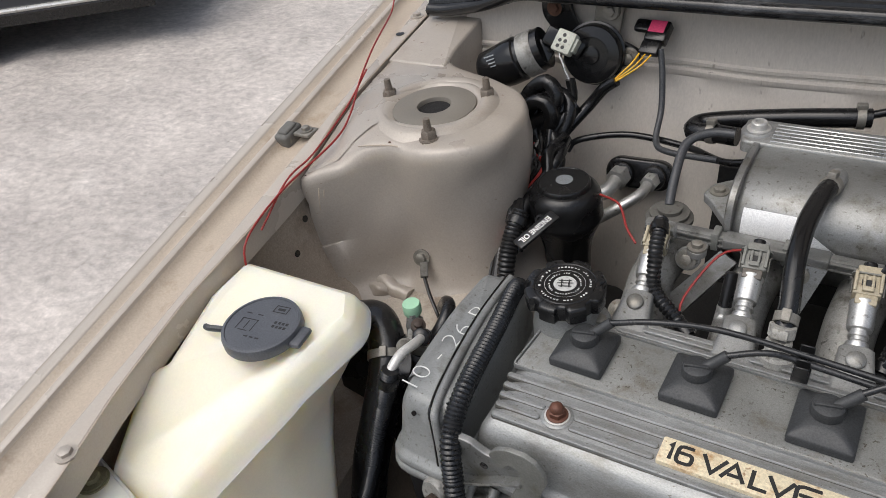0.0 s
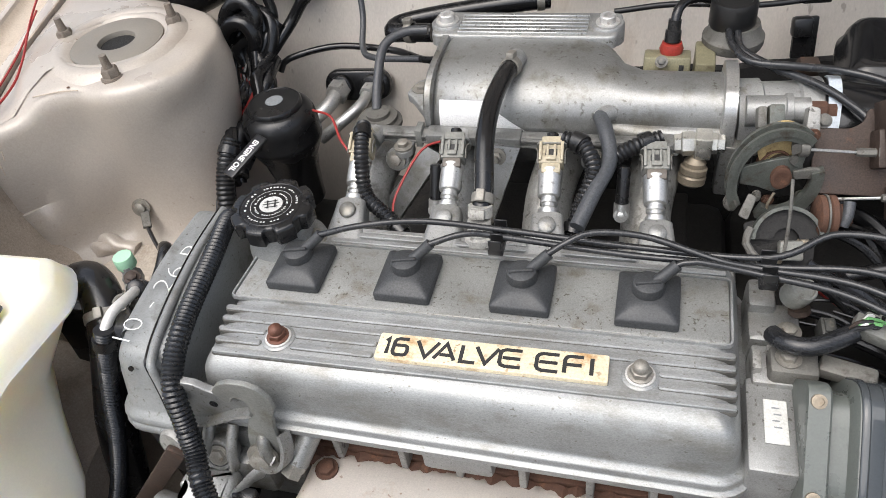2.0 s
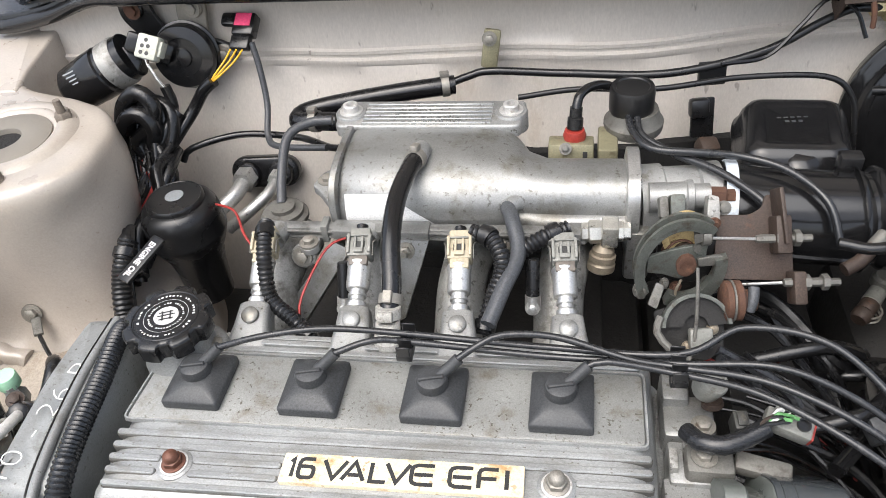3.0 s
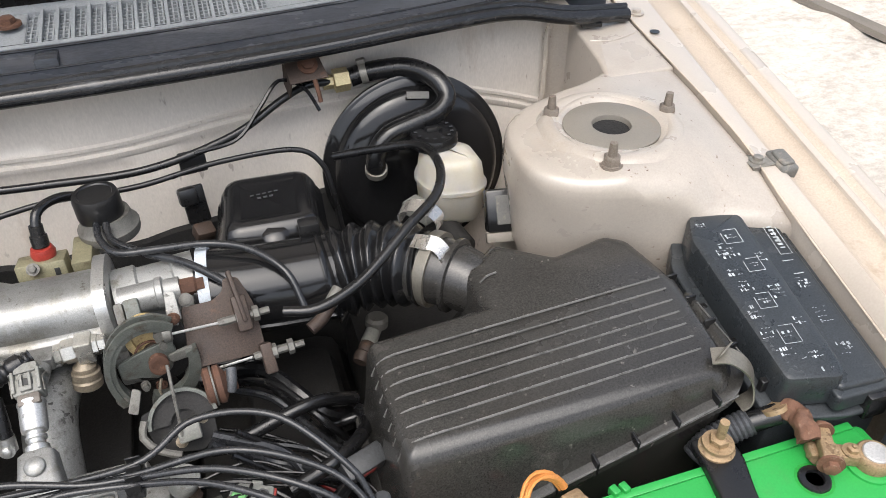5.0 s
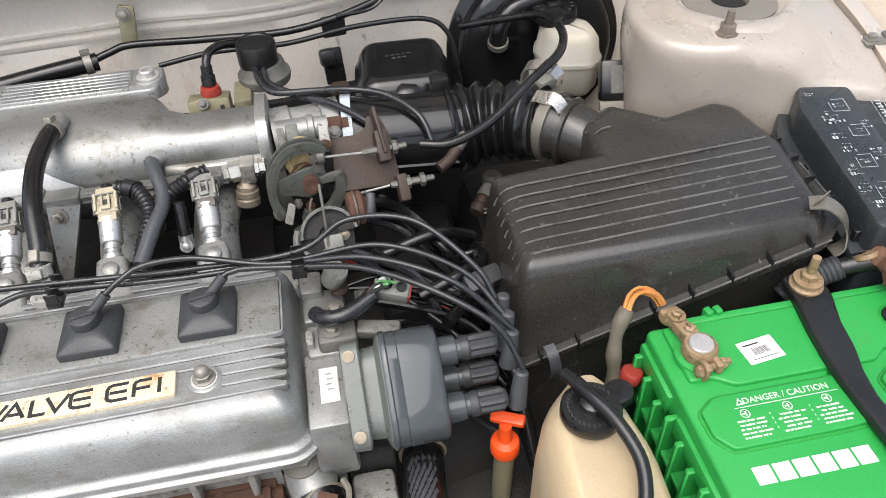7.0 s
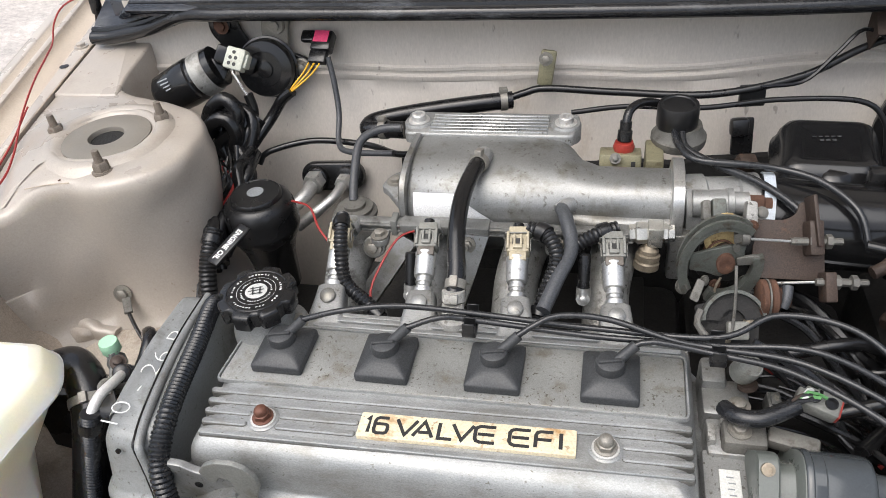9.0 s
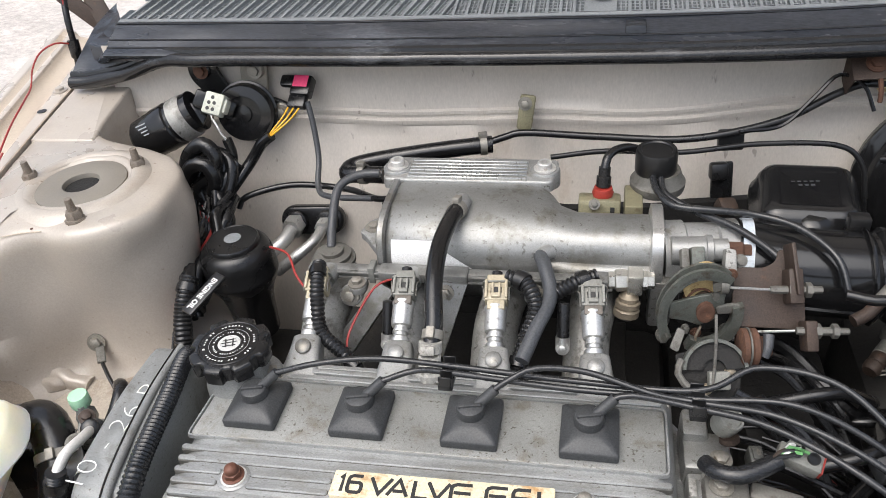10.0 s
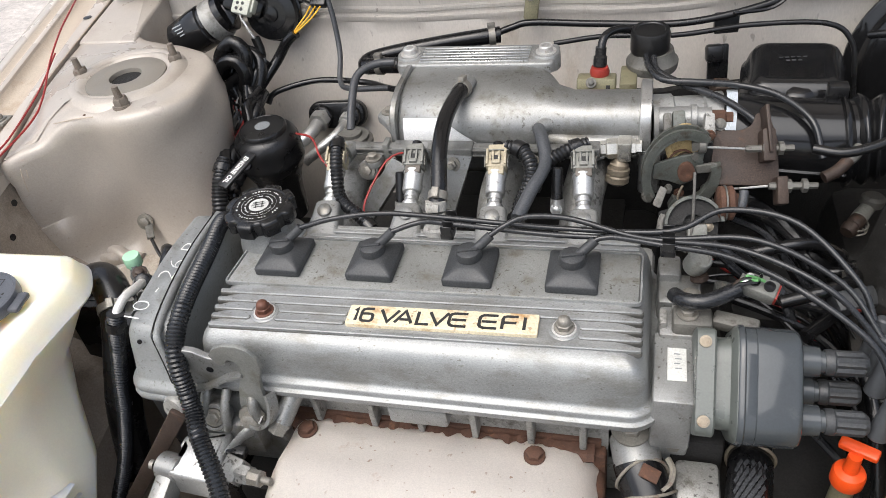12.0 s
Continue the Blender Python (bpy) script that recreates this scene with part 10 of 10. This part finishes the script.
sb = thing("ground_strap", (-0.36, 0.18, 0.70), "earth strap bolted beside a dark bent bracket", "bracket")
part("bolt", hexbolt((-0.381, 0.156, 0.719), (0.2, -1, 0.4), 0.0065, 0.006), STEEL, sb)
part("lug", moved(box(-0.0045, 0.0045, -0.020, 0.0, -0.0025, 0.0025, 0.001), pose(-0.376, 0.152, 0.716, 20, 10, 35)), GRIMY, sb)
part("strap", tube([(-0.366, 0.136, 0.708), (-0.352, 0.122, 0.700), (-0.335, 0.108, 0.690), (-0.32, 0.098, 0.675)], 0.0022, 8), RUBBER, sb)
part("bracket", tube([(-0.352, 0.186, 0.676), (-0.350, 0.182, 0.694), (-0.344, 0.179, 0.712), (-0.333, 0.178, 0.722)], 0.0046, 4, 0.006), HOOK, sb)
part("bracket_tab", moved(slab(rounded(-0.012, 0.012, -0.011, 0.013, 0.009, 4), -0.0012, 0.0012, 0.0005), pose(-0.334, 0.180, 0.722, 62, 0, 20)), HOOK, sb)
part("bolt", hexbolt((-0.334, 0.178, 0.7225), (0.3, -0.9, 0.5), 0.0065, 0.006), RUSTY_ZINC, sb)

# ---- wiring round the injectors and distributor ----
hose("injector_conduit", [(-0.108, 0.178, 0.826), (-0.104, 0.160, 0.826), (-0.100, 0.140, 0.815), (-0.092, 0.118, 0.795), (-0.068, 0.102, 0.785), (-0.05, 0.09, 0.775)], 0.007, BLACK, "black corrugated injector conduit", "conduit", ribbed=0.0042)
hose("injector_conduit", [(0.075, 0.178, 0.822), (0.092, 0.170, 0.822), (0.103, 0.148, 0.812), (0.095, 0.12, 0.795), (0.09, 0.10, 0.78)], 0.0075, BLACK, "black corrugated injector conduit", "conduit", ribbed=0.0042)
hose("injector_conduit", [(0.155, 0.185, 0.822), (0.135, 0.175, 0.820), (0.115, 0.165, 0.810), (0.10, 0.145, 0.79)], 0.0075, BLACK, "black corrugated injector conduit", "conduit", ribbed=0.0042)
hose("wiring", [(-0.03, 0.178, 0.815), (-0.05, 0.16, 0.815), (-0.068, 0.125, 0.79), (-0.066, 0.105, 0.78)], 0.0011, RED, "thin red wire between the injectors", "wire", 6)
hose("wiring", [(-0.203, 0.262, 0.78), (-0.175, 0.245, 0.785), (-0.155, 0.215, 0.78), (-0.14, 0.20, 0.775)], 0.0013, RED, "red and black wire from the reservoir", "wire", 8)
DIRTYCON = material("dirty_grey_plug", (0.055, 0.055, 0.050), 0.45, 0.0, 0.35, 60, 200, 0.2, dirt=(0.14, 0.125, 0.095), dirt_amount=0.4, dirt_scale=110)
gc = thing("engine_sensor", (0.28, 0.01, 0.79), "grey connector with bare green and white wires", "sensor")
part("plug", moved(join(box(-0.013, 0.013, -0.008, 0.008, -0.006, 0.008, 0.002), box(-0.017, -0.010, -0.006, 0.006, -0.005, 0.005, 0.001), box(-0.004, 0.004, 0.008, 0.012, -0.003, 0.004, 0.001)), pose(0.305, 0.021, 0.793, 15, 10, -18)), GREYCON, gc)
for u in (-0.006, 0.006):
    part("socket", moved(lathe([(0.0045, -0.002), (0.0045, 0.0025), (0.0034, 0.0025), (0.0034, 0.0005), (0.0001, 0.0005)], (u, 0.0, 0.0078), n=16), pose(0.305, 0.021, 0.793, 15, 10, -18)), RUBBER, gc, "dark plug socket")
part("red_edge", moved(box(0.0125, 0.0145, -0.007, 0.007, -0.004, 0.006, 0.0006), pose(0.305, 0.021, 0.793, 15, 10, -18)), REDPLASTIC, gc)
part("small_plug", moved(join(box(-0.005, 0.005, -0.007, 0.007, -0.012, 0.006, 0.001), box(-0.003, 0.003, -0.005, 0.005, 0.006, 0.008, 0.0006)), pose(0.2775, 0.033, 0.776, 10, 0, 5)), DIRTYCON, gc)
part("base", join(box(0.238, 0.270, -0.010, 0.014, 0.755, 0.778, 0.004), moved(box(-0.018, 0.018, -0.007, 0.007, -0.006, 0.006, 0.003), pose(0.288, 0.0, 0.772, 8, 0, -14))), GRIMY, gc, "grimy cast mounting")
part("base_bolt", hexbolt((0.250, 0.002, 0.778), r=0.0055), STEEL, gc)
part("pale_plug", moved(join(lathe([(0.0095, -0.012), (0.0105, -0.010), (0.0105, 0.004), (0.0095, 0.006), (0.0078, 0.0062), (0.0075, 0.004), (0.0001, 0.004)], n=24), box(-0.004, 0.004, 0.008, 0.014, -0.008, 0.004, 0.001)), pose(0.259, 0.054, 0.791, 20, 12, 20)), GREYCON, gc)
part("plug_collar", lathe([(0.0075, 0), (0.008, 0.004), (0.006, 0.006)], (0.260, 0.049, 0.779), (0.2, -0.3, -0.9), 14), BROWN, gc)
for k in range(9):
    q = random.Random(60 + k)
    j3 = lambda a: q.uniform(-a, a)
    part("wire", tube([(0.303 + j3(0.005), 0.021 + j3(0.005), 0.803 + j3(0.002)), (0.296 + j3(0.005), 0.017 + j3(0.006), 0.808 + j3(0.004)), (0.288 + j3(0.005), 0.014 + j3(0.004), 0.803 + j3(0.004)), (0.278, 0.009 + j3(0.003), 0.797 + j3(0.003))], 0.0013, 6), (GREENWIRE, WHITE, GREENWIRE, RUBBER, GREENWIRE, BROWN, RUBBER, WHITE, RUBBER)[k], gc)
part("sleeve", tube([(0.288, 0.014, 0.799), (0.275, 0.007, 0.796), (0.260, 0.001, 0.794), (0.246, 0.004, 0.792), (0.239, 0.016, 0.786)], 0.0066, 12), SEAL, gc, "taped loom sleeve")
for k in range(14):
    q = random.Random(300 + k)
    x0, y0, z0 = q.uniform(0.25, 0.30), q.uniform(0.03, 0.15), q.uniform(0.70, 0.755)
    pts = [(x0 + 0.045 * i, y0 - (0.004 + 0.002 * (k % 5)) * i * i + q.uniform(-0.008, 0.008), z0 - 0.005 * i * i + q.uniform(-0.006, 0.010)) for i in range(4)]
    hose("wiring", [(min(0.408, u), w, v) for u, w, v in pts], q.choice((0.0014, 0.0018, 0.0024, 0.0036)), RED if k == 3 else RUBBER, "thin red wire in the dark beside the gearbox" if k == 3 else "thin wire in the dark beside the gearbox", "wire", 8, group="gearbox wires")
for k, pts in enumerate(([(0.40, 0.16, 0.70), (0.40, 0.10, 0.74), (0.37, 0.06, 0.76), (0.33, 0.05, 0.75)], [(0.41, 0.14, 0.68), (0.39, 0.08, 0.72), (0.35, 0.03, 0.73)], [(0.30, 0.12, 0.74), (0.36, 0.13, 0.75), (0.40, 0.15, 0.72)], [(0.395, 0.0, 0.72), (0.40, -0.04, 0.70), (0.41, -0.10, 0.62)])):
    hose("wiring_loom", pts, 0.006, RUBBER, "black wiring loom beside the air box", "wiring")
for k in range(9):
    q = random.Random(700 + k)
    y0 = q.uniform(0.10, 0.22)
    hose("wiring_loom", [(q.uniform(0.27, 0.30), y0, q.uniform(0.735, 0.760)), (0.325 + q.uniform(-0.01, 0.01), y0 - q.uniform(0.0, 0.03), q.uniform(0.715, 0.750)), (0.365 + q.uniform(-0.01, 0.01), y0 - q.uniform(0.01, 0.07), q.uniform(0.695, 0.735)), (q.uniform(0.392, 0.406), y0 - q.uniform(0.03, 0.11), q.uniform(0.65, 0.70))], q.choice((0.0028, 0.0035, 0.0048, 0.0065)), RUBBER if k % 3 else LEADRUBBER, "black cable in the dark beside the air box", "cable", 8, group="gearbox cables")
lk = thing("loom_connector", (0.385, 0.06, 0.745), "dark grey loom connector with a red lock beside the air box", "plug")
part("shell", moved(join(box(-0.018, 0.018, -0.009, 0.009, -0.008, 0.008, 0.002), box(0.014, 0.026, -0.006, 0.006, -0.005, 0.005, 0.001)), pose(0.388, 0.055, 0.752, 20, 0, 20)), BOOT, lk)
part("lock", moved(box(-0.006, 0.006, -0.0095, -0.0085, -0.003, 0.004, 0.0005), pose(0.388, 0.055, 0.752, 20, 0, 20)), REDPLASTIC, lk)
fb = thing("firewall_bracket", (0.29, 0.40, 0.80), "black steel bracket with a rusty foot on the firewall", "bracket")
part("plate", moved(join(box(-0.012, 0.012, -0.003, 0.003, -0.030, 0.012, 0.002), box(-0.016, 0.004, -0.014, 0.0, -0.006, 0.014, 0.004)), pose(0.288, 0.408, 0.800, -15, 0, 10)), BLACK, fb)
part("foot", moved(box(-0.011, 0.011, -0.009, 0.009, -0.008, 0.008, 0.004), pose(0.292, 0.374, 0.776, 20, 10, 20)), BROWN, fb)
part("clip", moved(box(-0.014, 0.014, -0.004, 0.004, -0.012, 0.012, 0.002), pose(0.295, 0.425, 0.832, -10, 0, 8)), BLACK, fb)
sp = thing("speed_sensor", (0.435, 0.235, 0.70), "grey sensor with rusty brass collar beside the air box", "sensor")
part("collar", lathe([(0.007, 0), (0.009, 0.004), (0.009, 0.010), (0.007, 0.012), (0.0085, 0.015), (0.0085, 0.022), (0.006, 0.026)], (0.417, 0.213, 0.696), (0.6, 0.75, 0.25), 16), BROWN, sp)
part("stem", cyl((0.430, 0.230, 0.702), (0.444, 0.249, 0.708), 0.0085, 0.0075, 14, 0.001), GREYCON, sp)
part("head", lathe([(0.008, 0), (0.012, 0.003), (0.012, 0.011), (0.009, 0.014), (0.0001, 0.0145)], (0.444, 0.249, 0.704), (0.1, 0.1, 1), 18), GRIMY, sp)
part("coil", tube([(0.428 + 0.010 * math.cos(a), 0.222 + 0.010 * math.sin(a), 0.690 + 0.0009 * a) for a in (0.5 * k for k in range(30))], 0.0011, 6), STEEL, sp)
bd = thing("bulkhead_plug", (0.428, 0.143, 0.70), "black round connector on the air box side", "plug")
part("disc", lathe([(0.020, 0), (0.021, 0.003), (0.021, 0.007), (0.016, 0.009), (0.012, 0.010), (0.012, 0.030), (0.009, 0.032)], (0.437, 0.140, 0.706), (-1, -0.1, 0.15), 28), BLACK_SATIN, bd)
part("lead", tube([(0.408, 0.137, 0.711), (0.392, 0.134, 0.712), (0.375, 0.138, 0.706), (0.36, 0.15, 0.69)], 0.005, 10), RUBBER, bd)
gb = thing("gearbox", (0.36, 0.02, 0.4), "dark oily gearbox casing", "gearbox")
# these near-black boxes also fill the shaded hollow beside the engine
part("main_casing", box(0.235, 0.42, -0.10, 0.38, 0.30, 0.60, 0.03), DARKCAST, gb)
part("end_casing", box(0.42, 0.66, 0.20, 0.36, 0.30, 0.66, 0.03), DARKCAST, gb)
part("bell_housing", cyl((0.24, 0.02, 0.55), (0.40, 0.02, 0.55), 0.10, 0.08, 24, 0.01), DARKCAST, gb)
part("mount", box(0.30, 0.40, 0.12, 0.30, 0.58, 0.655, 0.02), DARKCAST, gb)
for k in range(5):
    part("casing_bolt", hexbolt((0.262 + 0.032 * k, 0.06 + 0.03 * (k % 2), 0.60), r=0.008, h=0.008), DARKCAST, gb)

# ---- the neighbouring car ----
pc = thing("parked_car", (-6.2, 3.4, 0.0), "dark blue parked car, its lower corner in view", "car")
def build_parked():
    ax = Vector((0.80, 0.48, 0)).normalized()
    nrm = Vector((-0.48, 0.80, 0)).normalized()
    o = Vector((-3.08, 1.90, 0))
    def at(u, w, z):
        return tuple(o - ax * u + nrm * w + Vector((0, 0, z)))
    prof = [(0.0, 0.24), (-0.03, 0.34), (-0.03, 0.46), (0.0, 0.60), (0.08, 0.72), (0.75, 0.86), (1.15, 0.92), (1.75, 1.34), (3.0, 1.40), (3.7, 1.0), (4.2, 0.92), (4.3, 0.6), (4.25, 0.24)]
    loops = [[at(u, w, z) for u, z in prof] for w in (0.0, 0.05, 0.10, 1.55, 1.62)]
    part("body", rings(loops), CARPAINT, pc, "", 40)
    strip = [at(u, -0.012, 0.265) for u in (0.02, 0.4, 0.9, 1.4)]
    part("trim_strip", tube(strip, 0.012, 8, 0.2), ALU_BRIGHT, pc, "pale trim strip along the lower edge")
    part("underside", rings([[at(u, w, 0.17), at(u, w, 0.245)] for u, w in ((0.1, 0.06), (4.1, 0.06), (4.1, 1.5), (0.1, 1.5))], closed=False), RUBBER, pc)
    for u in (1.25, 3.55):
        for w in (0.08, 1.45):
            p = Vector(at(u, w, 0.30))
            wh = part("wheel", lathe([(0.2, -0.09), (0.29, -0.1), (0.305, -0.08), (0.305, 0.08), (0.29, 0.1), (0.2, 0.09), (0.0001, 0.07)], p, -nrm, 32), TYRE, pc)
            part("rim", lathe([(0.19, 0.07), (0.18, 0.095), (0.05, 0.10), (0.0001, 0.10)], p, -nrm, 24), ALU, wh)
build_parked()
